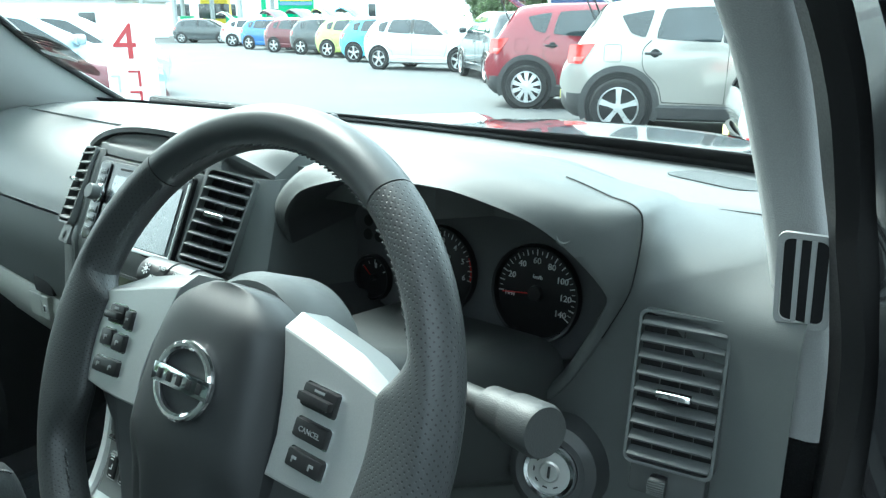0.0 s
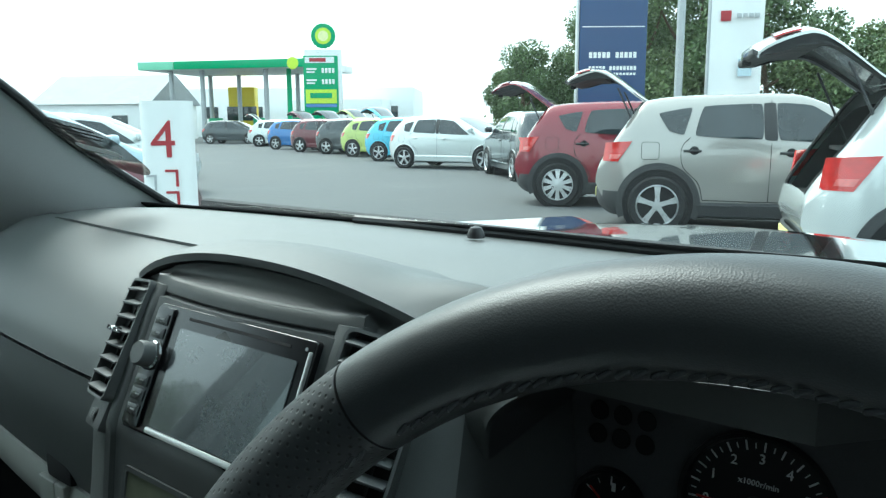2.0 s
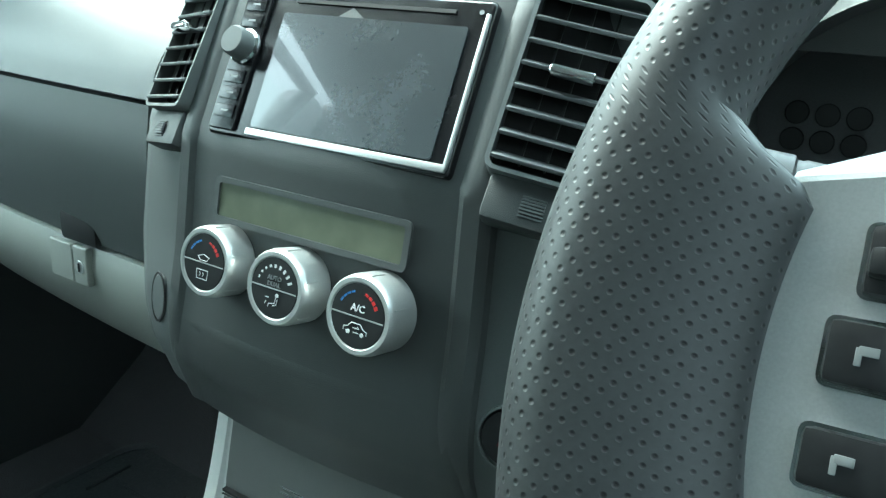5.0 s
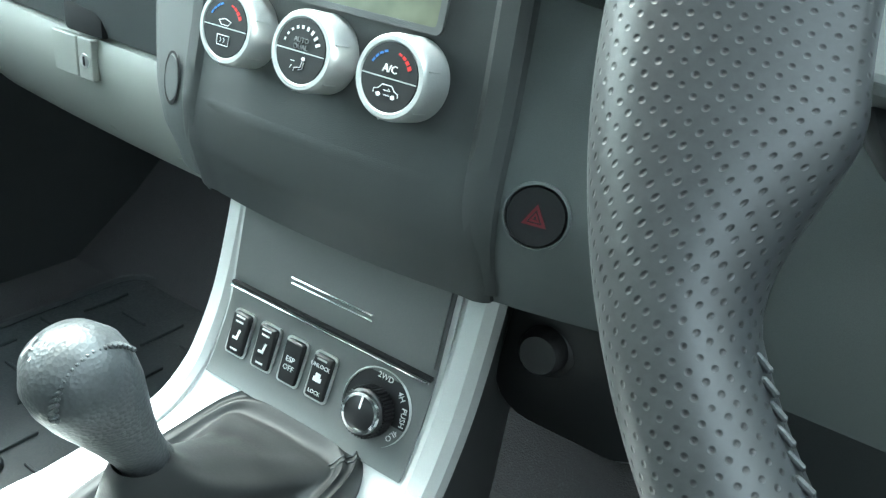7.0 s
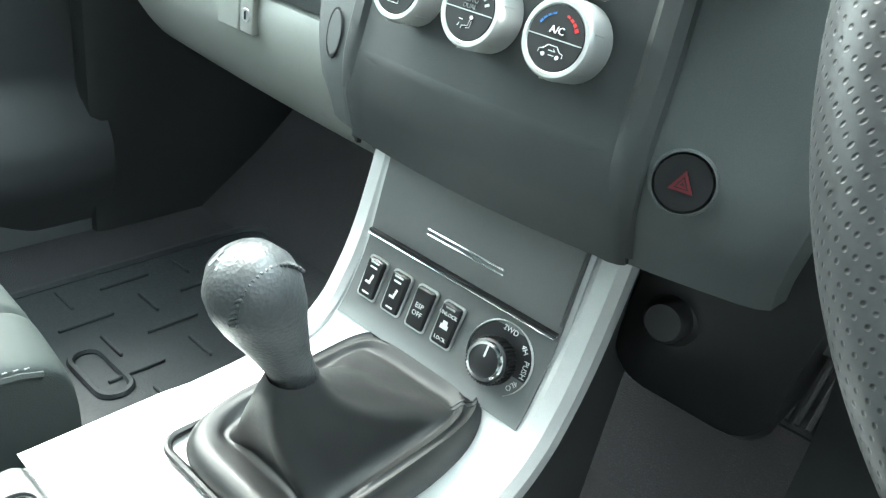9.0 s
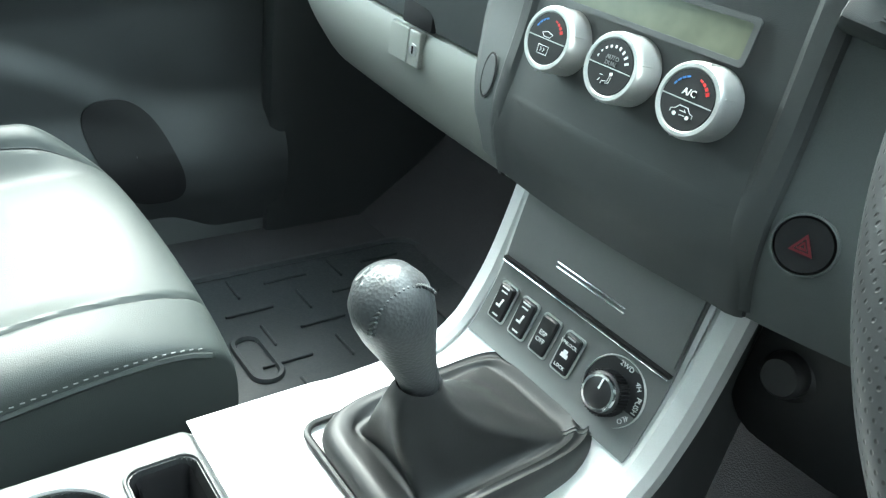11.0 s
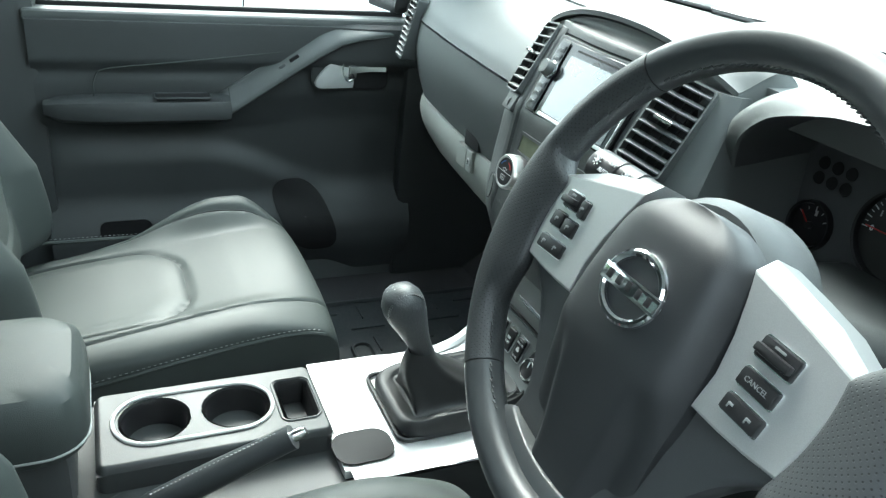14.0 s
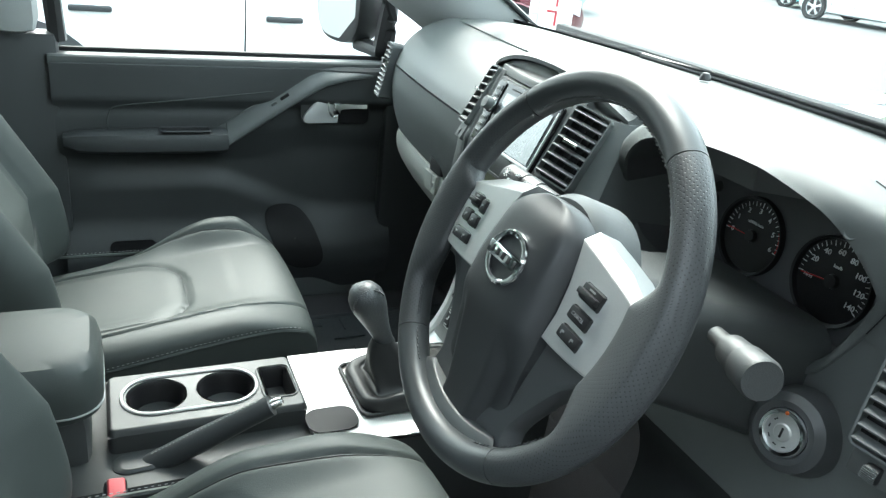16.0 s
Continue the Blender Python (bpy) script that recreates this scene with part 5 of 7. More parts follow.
knob = part("knob", put(lathe([(0, 0.016), (0.0125, 0.016), (0.0140, 0.015), (0.0165, 0.013), (0.0175, 0.0), (0, 0)], 40), pose(-0.002, -0.003, 0)), BLACK, mode)
for k in range(40):
    a = 2 * math.pi * k / 40
    part("rib", put(box((0.0011, 0.0011, 0.012), 0, (0.0173 * math.cos(a), 0.0173 * math.sin(a), 0.006)), pose(-0.002, -0.003, 0)), BLACK, knob)
part("knob_ring", put(lathe([(0.0122, 0.0155), (0.0122, 0.0168), (0.0142, 0.0165), (0.0150, 0.0145), (0.0122, 0.0155)], 40), pose(-0.002, -0.003, 0)), CHROME, knob, "bright ring")
part("pointer", box((0.0014, 0.009, 0.0006), 0, (-0.003, 0.0045, 0.0163)), WHITEPLASTIC, knob)
for text, a in (("2WD", 88), ("4H", 42), ("PUSH", 5), ("4LO", -35)):
    letters(text, 0.0058, pose(0.0225 * math.cos(radians(a)), 0.0225 * math.sin(radians(a)), 0.0006, 0, 0, a - 90), WHITEPLASTIC, mode, depth=0.0002)
# small louvre at the console's top corner
lv = thing("foot_vent", "small black slotted vent at the top of the console", "vent", at=pose(-0.128, 0.045, 0.925, 85, 0, -30))
part("backing", box((0.014, 0.02, 0.004), 0.001), DEEP, lv)
for k in range(5):
    part("slat", box((0.013, 0.0014, 0.003), 0, (0, -0.008 + 0.004 * k, 0.002)), PLASTIC, lv)

# cup holder tray
TX, TZ = -0.018, 0.774
tray = thing("cup_holder_tray", "dark grey tray with two round cup holders and a coin bin", "cup holder", at=(TX, -0.39, TZ - 0.03))
W2, L2 = 0.070, 0.135


def hole_edge(holes, x, y):
    return min(rounded_distance(x, y, cx, cy, hx, hy, r) for cx, cy, hx, hy, r in holes)


HOLES = ((-0.004, -0.005 - 0.063, 0.041, 0.041, 0.040), (-0.004, 0.028, 0.041, 0.041, 0.040), (0.0, 0.102, 0.040, 0.022, 0.010))


def tray_top(x, y):
    d = hole_edge(HOLES, x, y)
    edge = rounded_distance(x, y, 0, 0, W2, L2, 0.012)
    z = 0.03
    if d < 0:
        z -= 0.072 * min(1, -d / 0.004)
    z -= 0.010 * max(0, min(1, (edge + 0.006) / 0.006)) ** 2
    return (x, y, z)


b = sheet(tray_top, steps(-W2, W2, 110), steps(-L2, L2, 210))
part("tray", b, TRAY, tray)
b = loft([[(x, y, z) for x, y in rounded(2 * W2, 2 * L2, 0.012, 4)] for z in (0.021, 0.01, -0.05)], caps=False)
part("tray_side", b, TRAY, tray)
for cx, cy, hx, hy, r in HOLES:
    liner = [(x + cx, y + cy) for x, y in rounded(2 * hx - 0.010, 2 * hy - 0.010, r - 0.004, 10)]
    rings = [[(cx + (x - cx) * k, cy + (y - cy) * k, z) for x, y in liner] for k, z in ((1.06, 0.0285), (1.0, 0.024), (0.95, -0.038))]
    part("cup", loft([*rings, [(cx + (x - cx) * 0.05, cy + (y - cy) * 0.05, -0.038) for x, y in liner]], caps=False), BLACK, tray, "black lining of a holder")
# bright rim in the shape of an eight round the cups
oval = [(x - 0.004, y - 0.0215) for x, y in rounded(0.092, 0.188, 0.045, 14)]
part("cup_rim", tube([(x, y, 0.0312) for x, y in oval], 0.0028, 8, True), SILVERPAINT, tray, "silver rim round the cups")
part("bin_rim", tube([(x, y + 0.102, 0.0306) for x, y in rounded(0.086, 0.050, 0.012, 6)], 0.0015, 6, True), STACK, tray)
# armrest box behind it
arm = thing("armrest", "padded grey leather armrest on the centre console", "armrest", at=(-0.012, -0.70, 0.702))
b = loft([[(x, y, z) for x, y in rounded(w, l, 0.045, 8)] for z, w, l in ((0.105, 0.165, 0.33), (0.112, 0.18, 0.345), (0.13, 0.188, 0.352), (0.16, 0.186, 0.35), (0.18, 0.178, 0.342), (0.190, 0.160, 0.325), (0.1935, 0.12, 0.28), (0.1945, 0.07, 0.20), (0.195, 0.01, 0.03))])
part("lid", b, LEATHER, arm, "rounded leather lid")
part("seam", tube([(x, y, 0.122) for x, y in rounded(0.186, 0.35, 0.045, 8)], 0.0016, 6, True), STITCH, arm)
part("box", box((0.15, 0.31, 0.11), 0.02, (0, 0, 0.055)), TRAY, arm)

# ---- gear lever ----
gear = thing("gear_lever", "dark leather gear lever in a black leather gaiter", "gear lever", at=(0.010, -0.083, 0.757))
axis = Vector((0.004, -0.078, 0.157))
KP = pose(0.004, -0.080, 0.157, 24, -1)
KNOB_LEATHER = material("knob_leather", (0.060, 0.064, 0.066), 0.40, 0, 0.14, 420, 0.45, 0.12, 20)
knob = part("knob", put(lathe([(0, 0.0305), (0.010, 0.029), (0.020, 0.023), (0.0262, 0.011), (0.0272, 0.0), (0.0255, -0.014), (0.0215, -0.030), (0.0175, -0.047), (0.0150, -0.062), (0.0140, -0.076), (0.0150, -0.082), (0, -0.082)], 40), KP), KNOB_LEATHER, gear, "stitched leather knob")
for k in range(22):
    a = radians(-70 + 7 * k)
    r = 0.0274
    for s in (-1, 1):
        st = box((0.0078, 0.0022, 0.0026), 0.0007, (0, 0, 0), 1, (0, 0, 35 * s))
        part("stitch", put(st, KP @ pose(0.012, 0, 0) @ pose(0, 0, 0, a * 57.3, 0, 0) @ pose(0.0022 * s, 0, math.sqrt(r * r - 0.012 ** 2) - 0.0005)), WHEEL_LEATHER, knob)
for x, y, w, h in ((0, 0, 0.013, 0.0012), (-0.006, 0, 0.0012, 0.011), (0, 0, 0.0012, 0.011), (0.006, 0.0027, 0.0012, 0.0055)):
    part("shift_mark", put(box((w, h, 0.0006), 0, (x - 0.004, y, 0.0296)), KP @ pose(0, 0, 0, 14)), STITCH, knob)


SLEEVE = curve_points([(1.0, 0.0, 0), (1.015, 0.35, 0), (0.985, 0.75, 0), (0.91, 1.0, 0), (0.80, 0.98, 0), (0.69, 0.80, 0), (0.60, 0.86, 0), (0.48, 1.18, 0), (0.33, 1.85, 0), (0.18, 2.45, 0), (0.07, 2.95, 0), (0.0, 3.25, 0)], 44)


def gaiter_ring(i):
    """A padded roll along the square foot, a valley, then a cone drawn up to the lever."""
    k, h = SLEEVE[i].x, SLEEVE[i].y
    g = smooth(0.72, 0.0, k)
    e = 0.40 + 0.60 * g
    out = []
    for j in range(96):
        a = 2 * math.pi * j / 96
        c, q = math.cos(a), math.sin(a)
        back = 0.5 + 0.5 * q
        roll = 0.016 + 0.018 * back + 0.004 * max(0, c)
        z = roll * min(h, 1.0) if h <= 1.0 and k > 0.65 else roll * 0.82 + (0.090 - roll * 0.82) * max(0.0, (h - 0.80) / 2.45) ** 1.25
        w, l = 0.055 * k + 0.0155, 0.079 * k + 0.0155
        fold = 0.0
        for at, wide, tall in ((40, 17, 0.16), (140, 17, 0.16), (232, 20, 0.20), (305, 18, 0.18)):
            d = (math.degrees(a) - at + 10 * g + 180) % 360 - 180
            fold += tall * math.exp(-((d / wide) ** 2))
        m = math.sin(math.pi * min(1.0, max(0.0, (0.75 - k) / 0.75))) ** 0.8
        crease = 0.0022 * math.sin(3 * a + 9 * k) * math.sin(math.pi * min(1, k * 1.2))
        out.append((0.005 + 0.004 * g + w * math.copysign(abs(c) ** e, c) * (1 + m * (fold - 0.05)), -0.054 * g ** 1.1 + l * math.copysign(abs(q) ** e, q) * (1 + m * (fold - 0.05)), 0.002 + z + crease * (k < 0.97)))
    return out


part("gaiter", loft([gaiter_ring(i) for i in range(len(SLEEVE))], caps=False), GAITER, gear, "folded leather gaiter", angle=80)
part("gaiter_frame", tube([(x, y, 0.002) for x, y in rounded(0.144, 0.192, 0.014, 6)], 0.003, 8, True), GAITER, gear)
for j in (12, 14):
    part("seam", tube([Vector(gaiter_ring(i)[j]) + Vector((0, 0, 0.0004)) for i in range(4, 22)], 0.0007, 5), KNOB_LEATHER, gear, "stitched corner seam")

# ---- handbrake ----
brake = thing("handbrake", "black leather handbrake lever with a chrome button", "handbrake", at=(0.073, -0.467, 0.682))
p0, p1 = Vector((-0.005, -0.06, 0.02)), Vector((0.036, 0.146, 0.140))
part("lever", tube([p0 + (p1 - p0) * f for f in steps(0, 1, 14)], 0.0155, 14, taper=lambda f: 0.8 + 0.25 * math.sin(min(1, f * 1.15) * 2.6)), WHEEL_LEATHER, brake, "leather-covered lever")
for k in range(30):
    p = p0 + (p1 - p0) * (0.3 + 0.65 * k / 30)
    part("stitch", put(box((0.001, 0.003, 0.001), 0), Matrix.Translation(p + Vector((0, -0.006, 0.0145)))), DIMPRINT, brake)
d = (p1 - p0).normalized()
part("button", tube([p1, p1 + d * 0.012, p1 + d * 0.016], 0.0075, 12, taper=lambda f: 1 - 0.4 * f * f), CHROME, brake, "chrome release button")
part("gaiter", loft([[(0.004 * f + x * w * (1 + 0.08 * math.sin(9 * f + 2 * math.atan2(y, x))), y * l - 0.045 + 0.025 * f, f * 0.062) for x, y in rounded(1, 1, 0.3, 8)] for f, w, l in ((k / 14, 0.074 - 0.040 * (k / 14) ** 0.7 + 0.004 * (k % 3 == 1), 0.155 - 0.105 * (k / 14) ** 0.8 + 0.006 * (k % 3 == 1)) for k in range(15))]), DOORTRIM, brake, "wrinkled leather boot")
kpart("brake_well", box((0.10, 0.42, 0.02), 0.008, (0.09, -0.42, 0.69)), TRAY)
# flat near-black slab on the deck gives the shade of the hollow
kpart("pocket", put(slab(rounded(0.058, 0.075, 0.022), 0.0015), pose(0.076, -0.226, 0.7582)), DEEP, "flat near-black oval for the shaded pocket beside the handbrake")

# ---- passenger door ----
DX = -0.815
door = thing("passenger_door", "dark grey closed front passenger door with a silver inner handle", "car door", at=(DX, -0.25, 0.50))
DO = Matrix.Translation((-DX, 0.25, -0.50))


def door_face(y, z):
    x = 0.0
    x += 0.022 * smooth(0.99, 1.02, z) * smooth(1.112, 1.088, z)
    x += 0.016 * smooth(0.86, 0.90, z) * smooth(-0.05, -0.20, y) * smooth(1.02, 0.97, z) * 0.6
    x += 0.05 * smooth(0.50, 0.62, z) * smooth(0.74, 0.64, z) * 0.7
    bowl = smooth(0.80, 0.86, z + 0.10 * smooth(-0.3, 0.0, y)) * smooth(0.96, 0.88, z)
    x -= 0.018 * bowl * smooth(-0.62, -0.45, y)
    x += 0.012 * smooth(-0.05, 0.05, y)
    return (DX + x, y, z)


part("panel", put(sheet(door_face, steps(-0.60, 0.16, 90), steps(0.52, 1.098, 80), 0.03, (-1, 0, 0)), DO), DOORTRIM, door, "moulded dark door lining")
part("sill", put(box((0.05, 0.78, 0.022), 0.009, (DX - 0.005, -0.215, 1.098), 3), DO), PLASTIC, door, "grey strip along the window")
# armrest with a pull cup
b = loft([[(DX + 0.004 + d * k, y + 0.014, 0.928 + h * kk) for d, h in ((0, -0.028), (0.03, -0.03), (0.052, -0.018), (0.056, 0.0), (0.05, 0.018), (0.03, 0.024), (0, 0.024))] for y, k, kk in ((-0.60, 0.55, 0.5), (-0.57, 0.9, 0.85), (-0.50, 1, 1), (-0.28, 1, 1), (-0.262, 0.9, 0.95))])
part("armrest", put(b, DO), DOORTRIM, door, "padded armrest")
# near-black plate on the armrest gives the shade of the pull cup
part("pull_cup", put(box((0.032, 0.10, 0.006), 0.002, (DX + 0.034, -0.338, 0.9515)), DO), DEEP, door, "flat near-black plate for the shaded pull cup")
part("pull_rim", put(tube([(DX + 0.034 + x, -0.338 + y, 0.9535) for x, y in rounded(0.036, 0.106, 0.006)], 0.002, 6, True), DO), DOORTRIM, door)
# slanting grab moulding with a window switch
STRIP_TOP = ((-0.270, 0.950), (-0.146, 1.031), (-0.062, 1.090), (-0.03, 1.101), (0.13, 1.106))
STRIP_FOOT = ((-0.270, 0.896), (-0.242, 0.912), (-0.136, 0.981), (-0.023, 1.050), (0.03, 1.066), (0.13, 1.076))


def along(pts, s):
    """Height of a polyline at s."""
    for (a, za), (c, zc) in zip(pts, pts[1:]):
        if s <= c:
            return za + (zc - za) * max(0.0, (s - a) / (c - a))
    return pts[-1][1]


def strip_point(y, f):
    z = along(STRIP_TOP, y) * (1 - f) + along(STRIP_FOOT, y) * f
    d = 0.010 + 0.032 * smooth(0.0, 0.72, f) - 0.044 * smooth(0.84, 1.0, f)
    fade = smooth(-0.272, -0.255, y) * (1 - 0.35 * smooth(0.02, 0.12, y))
    return (DX + 0.004 + d * fade, y, z)


# the lining's plastic in lighter grey, window light put into its colour
part("grab_strip", put(sheet(strip_point, steps(-0.272, 0.13, 60), steps(0, 1, 16), 0.004, (-1, 0, 0)), DO), PLASTIC, door, "slanting grab moulding that widens under the window")
gap = [Vector(strip_point(-0.247, f)) + Vector((0.0006, 0, 0)) for f in steps(0.02, 0.95, 14)]
part("strip_gap", put(tube(gap, 0.0009, 5), DO), DEEP, door, "dark joint in the moulding")
part("switch", put(box((0.004, 0.022, 0.010), 0.001, Vector(strip_point(-0.118, 0.38)) + Vector((0.001, 0, 0)), 1, (34, 0, 0)), DO), DEEP, door, "window switch")
part("switch", put(box((0.004, 0.014, 0.009), 0.001, Vector(strip_point(-0.142, 0.38)) + Vector((0.001, 0, 0)), 1, (34, 0, 0)), DO), PLASTIC, door)
# inner handle on a silver plate
HP = DO @ pose(DX + 0.0135, 0.008, 1.008, 90, 0, 90)
part("handle_bowl", put(slab(rounded(0.176, 0.104, 0.024, 6), 0.003, 0.0015), HP @ pose(0.004, 0.0, -0.004)), DOORTRIM, door)
tear = [(-0.079, -0.034), (-0.074, -0.022), (-0.058, -0.003), (-0.036, 0.019), (-0.014, 0.037), (0.004, 0.043), (0.006, 0.034), (0.006, -0.034), (0.004, -0.044), (-0.040, -0.045), (-0.068, -0.045), (-0.076, -0.041)]
part("handle_plate", put(slab([(x, y) for x, y in tear], 0.007, 0.002), HP), SILVERPAINT, door, "silver teardrop plate")
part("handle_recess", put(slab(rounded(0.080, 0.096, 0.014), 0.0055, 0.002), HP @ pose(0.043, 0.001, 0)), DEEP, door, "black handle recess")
lever = [[(x, -0.004 + 0.004 * math.sin(x * 30) + dy * h, 0.0115 + dz) for dy, dz in rounded(1, 0.009, 0.003, 3) for h in (0.013,)] for x in steps(-0.006, 0.074, 10)]
part("handle", put(loft(lever), HP), CHROME, door, "chrome pull handle")
part("handle_pivot", put(box((0.020, 0.030, 0.010), 0.005, (0.001, -0.008, 0.010), 3), HP), CHROME, door)
bracket = [(-0.006 + 0.014 * math.cos(t), 0.003 + 0.031 * math.sin(t), 0.0085) for t in steps(radians(62), radians(298), 20)]
part("handle_edge", put(tube([(0.005, 0.031, 0.0085), *bracket, (0.005, -0.025, 0.0085)], 0.0026, 8), HP), CHROME, door, "chrome bracket round the handle")
# stitched line over the padding
pts = [(DX + 0.0255, -0.498, 0.950), (DX + 0.0255, -0.494, 0.985), (DX + 0.026, -0.472, 1.003), (DX + 0.026, -0.369, 1.014), (DX + 0.026, -0.24, 1.028), (DX + 0.024, -0.142, 1.039)]
part("seam", put(tube([Vector(p) + Vector((-0.003, 0, 0)) for p in curve_points(pts, 40)], 0.0016, 6), DO), LEATHER, door, "stitched seam")
# bottle pocket and lower bin: flat near-black sheets stand for their shaded hollows
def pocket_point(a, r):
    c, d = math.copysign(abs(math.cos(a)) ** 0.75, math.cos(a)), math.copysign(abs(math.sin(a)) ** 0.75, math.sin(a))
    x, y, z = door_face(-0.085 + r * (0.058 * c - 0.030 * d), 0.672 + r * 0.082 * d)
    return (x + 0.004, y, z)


part("pocket", put(sheet(pocket_point, steps(0, 2 * math.pi, 48), steps(0.02, 1, 6), 0.004, (-1, 0, 0)), DO), DEEP, door, "flat near-black sheet for the shaded bottle pocket")
part("bin", put(slab(rounded(0.10, 0.04, 0.015), 0.003), DO @ pose(DX + 0.03, -0.46, 0.672, 90, 0, 90)), DEEP, door)
# window frame and glass, and the mirror outside
frame_pts = [(DX - 0.02, 0.14, 1.13), (DX - 0.015, 0.128, 1.27), (DX + 0.03, -0.03, 1.45), (DX + 0.07, -0.30, 1.68), (DX + 0.075, -0.59, 1.70), (DX + 0.0, -0.595, 1.40), (DX - 0.02, -0.58, 1.13)]
part("window_frame", put(tube(curve_points(frame_pts[:4], 16) + [Vector(p) for p in frame_pts[4:]], 0.018, 8), DO), BLACK, door, "black window frame")
part("window_seal", put(box((0.012, 0.71, 0.016), 0.004, (DX - 0.026, -0.225, 1.110)), DO), DEEP, door, "black rubber strip")
wp = part("window_pane", put(sheet(lambda y, z: (DX - 0.022 + 0.17 * max(0, z - 1.25), y, z), steps(-0.59, 0.10, 4), steps(1.105, 1.66, 6), 0.004, (-1, 0, 0)), DO), GLASS, door)
wp.visible_shadow = False
part("corner_cover", put(loft([[(DX - 0.02 + dx, y, z) for y, z in ((0.105, 1.13), (0.15, 1.13), (0.14, 1.26), (0.125, 1.26))] for dx in (-0.012, 0.012)]), DO), BLACK, door, "black mirror corner")
MIRROR = material("mirror_glass", (0.9, 0.92, 0.92), 0.01, 1.0)
mirror = thing("wing_mirror", "black wing mirror outside the passenger window", "mirror", at=pose(-0.99, 0.065, 1.215, 90, 0, 12))
shape = [(0.10 * math.copysign(abs(math.cos(t)) ** 0.7, math.cos(t)) + 0.01 * math.sin(t), 0.082 * math.copysign(abs(math.sin(t)) ** 0.75, math.sin(t))) for t in (2 * math.pi * k / 40 for k in range(40))]
part("housing", loft([[(x * k, y * k, z) for x, y in shape] for k, z in ((1.0, 0.012), (1.08, 0.008), (1.10, -0.01), (1.02, -0.06), (0.7, -0.09))]), BLACK, mirror)
part("glass", put(slab([(x * 0.96, y * 0.96) for x, y in shape], 0.003), pose(0, 0, 0.013, 2.5, 2, 0)), MIRROR, mirror, "mirror glass")
part("arm", put(box((0.12, 0.03, 0.05), 0.012, (0.11, -0.085, -0.03)), pose(0, 0, 0)), BLACK, mirror)

# ---- floor mats and pedals ----
mat = thing("floor_mat", "black ribbed rubber mat in the passenger footwell", "floor mat", at=pose(-0.42, 0.06, FLOOR_Z + 0.004))
part("sheet", slab(rounded(0.50, 0.62, 0.06), 0.008, 0.003), RUBBER, mat)
for gx in range(7):
    for gy in range(6):
        if (gx, gy) in ((1, 1), (2, 1), (5, 4)):
            continue
        part("rib", box((0.004 if (gx + gy) % 2 else 0.052, 0.075 if (gx + gy) % 2 else 0.004, 0.005), 0.001, (-0.19 + 0.064 * gx, -0.24 + 0.088 * gy, 0.010), 1), RUBBER, mat)
part("rib", tube([(x * 1.0 - 0.02, y - 0.10, 0.010) for x, y in rounded(0.10, 0.04, 0.019)], 0.005, 6, True), RUBBER, mat)
part("rib", tube([(x, y, 0.010) for x, y in rounded(0.47, 0.59, 0.05)], 0.006, 6, True), RUBBER, mat)
mat2 = thing("floor_mat", "dark carpet mat in the driver's footwell", "floor mat", at=pose(0.43, 0.06, FLOOR_Z + 0.004))
part("sheet", slab(rounded(0.50, 0.62, 0.06), 0.008, 0.003), CARPET, mat2)
for x, w, h, name in ((0.235, 0.07, 0.15, "rest"), (0.40, 0.075, 0.06, "clutch"), (0.52, 0.075, 0.06, "brake")):
    pd = thing("foot_rest" if name == "rest" else "pedal", "ribbed black rubber foot pedal in the driver's footwell", "pedal", "foot pedals", at=pose(x, 0.47 if name == "rest" else 0.40, FLOOR_Z + 0.18, 40))
    part("pad", box((w, h, 0.012), 0.004), RUBBER, pd)
    for k in range(5):
        part("rib", box((0.006, h * 0.92, 0.005), 0.001, (w * (k - 2) / 5.5, 0, 0.008), 1), STACK, pd)
    part("arm", tube([(0, 0, -0.006), (0, 0.05, -0.08), (0, 0.02, -0.18)] if name == "rest" else [(0, 0, -0.006), (0, 0.08, -0.03), (0, 0.22, 0.0), (0, 0.30, 0.12)], 0.01), BLACK, pd)


# ---- outside: car park ----
GZ = 0.04
b = bmesh.new()
bmesh.ops.create_grid(b, x_segments=80, y_segments=80, size=600)
ground = tagged(part("ground", b, ASPHALT), "worn grey asphalt of the car park", "ground", kind="structure")
ground.location.z = GZ
TYRE = material("tyre_rubber", (0.02, 0.02, 0.021), 0.8, 0, 0.2, 60, 0.3, 0.2, 8)
ALLOY = material("alloy_wheel", (0.62, 0.63, 0.64), 0.3, 0.8, 0.05, 40, 0, 0.08, 10)
CLADDING = material("dark_cladding", (0.03, 0.031, 0.033), 0.6, 0, 0.1, 80, 0.0, 0.1, 3)
TINTED = material("tinted_glass", (0.02, 0.028, 0.032), 0.06, 0, 0.0, 10, 0, 0.3, 2, 0.6)
TAILRED = material("red_lamp", (0.5, 0.02, 0.02), 0.12, 0, 0, 10, 0, 0.2, 20, 1.0)
PINKLAMP = material("pale_lamp_band", (0.62, 0.14, 0.13), 0.12, 0, 0, 10, 0, 0.2, 20, 1.0)
LAMP = material("lamp_glass", (0.75, 0.78, 0.8), 0.1, 0.2, 0, 10, 0, 0.15, 20, 1.0)
PLATE = material("number_plate", (0.7, 0.65, 0.25), 0.5)
BOOT_LINING = material("boot_lining", (0.02, 0.02, 0.021), 0.9, 0, 0.2, 60)


def paint(name, colour, metal=0.0):
    return material(name, colour, 0.22, metal, 0.0, 100, 0, 0.05, 0.8, 1.0)


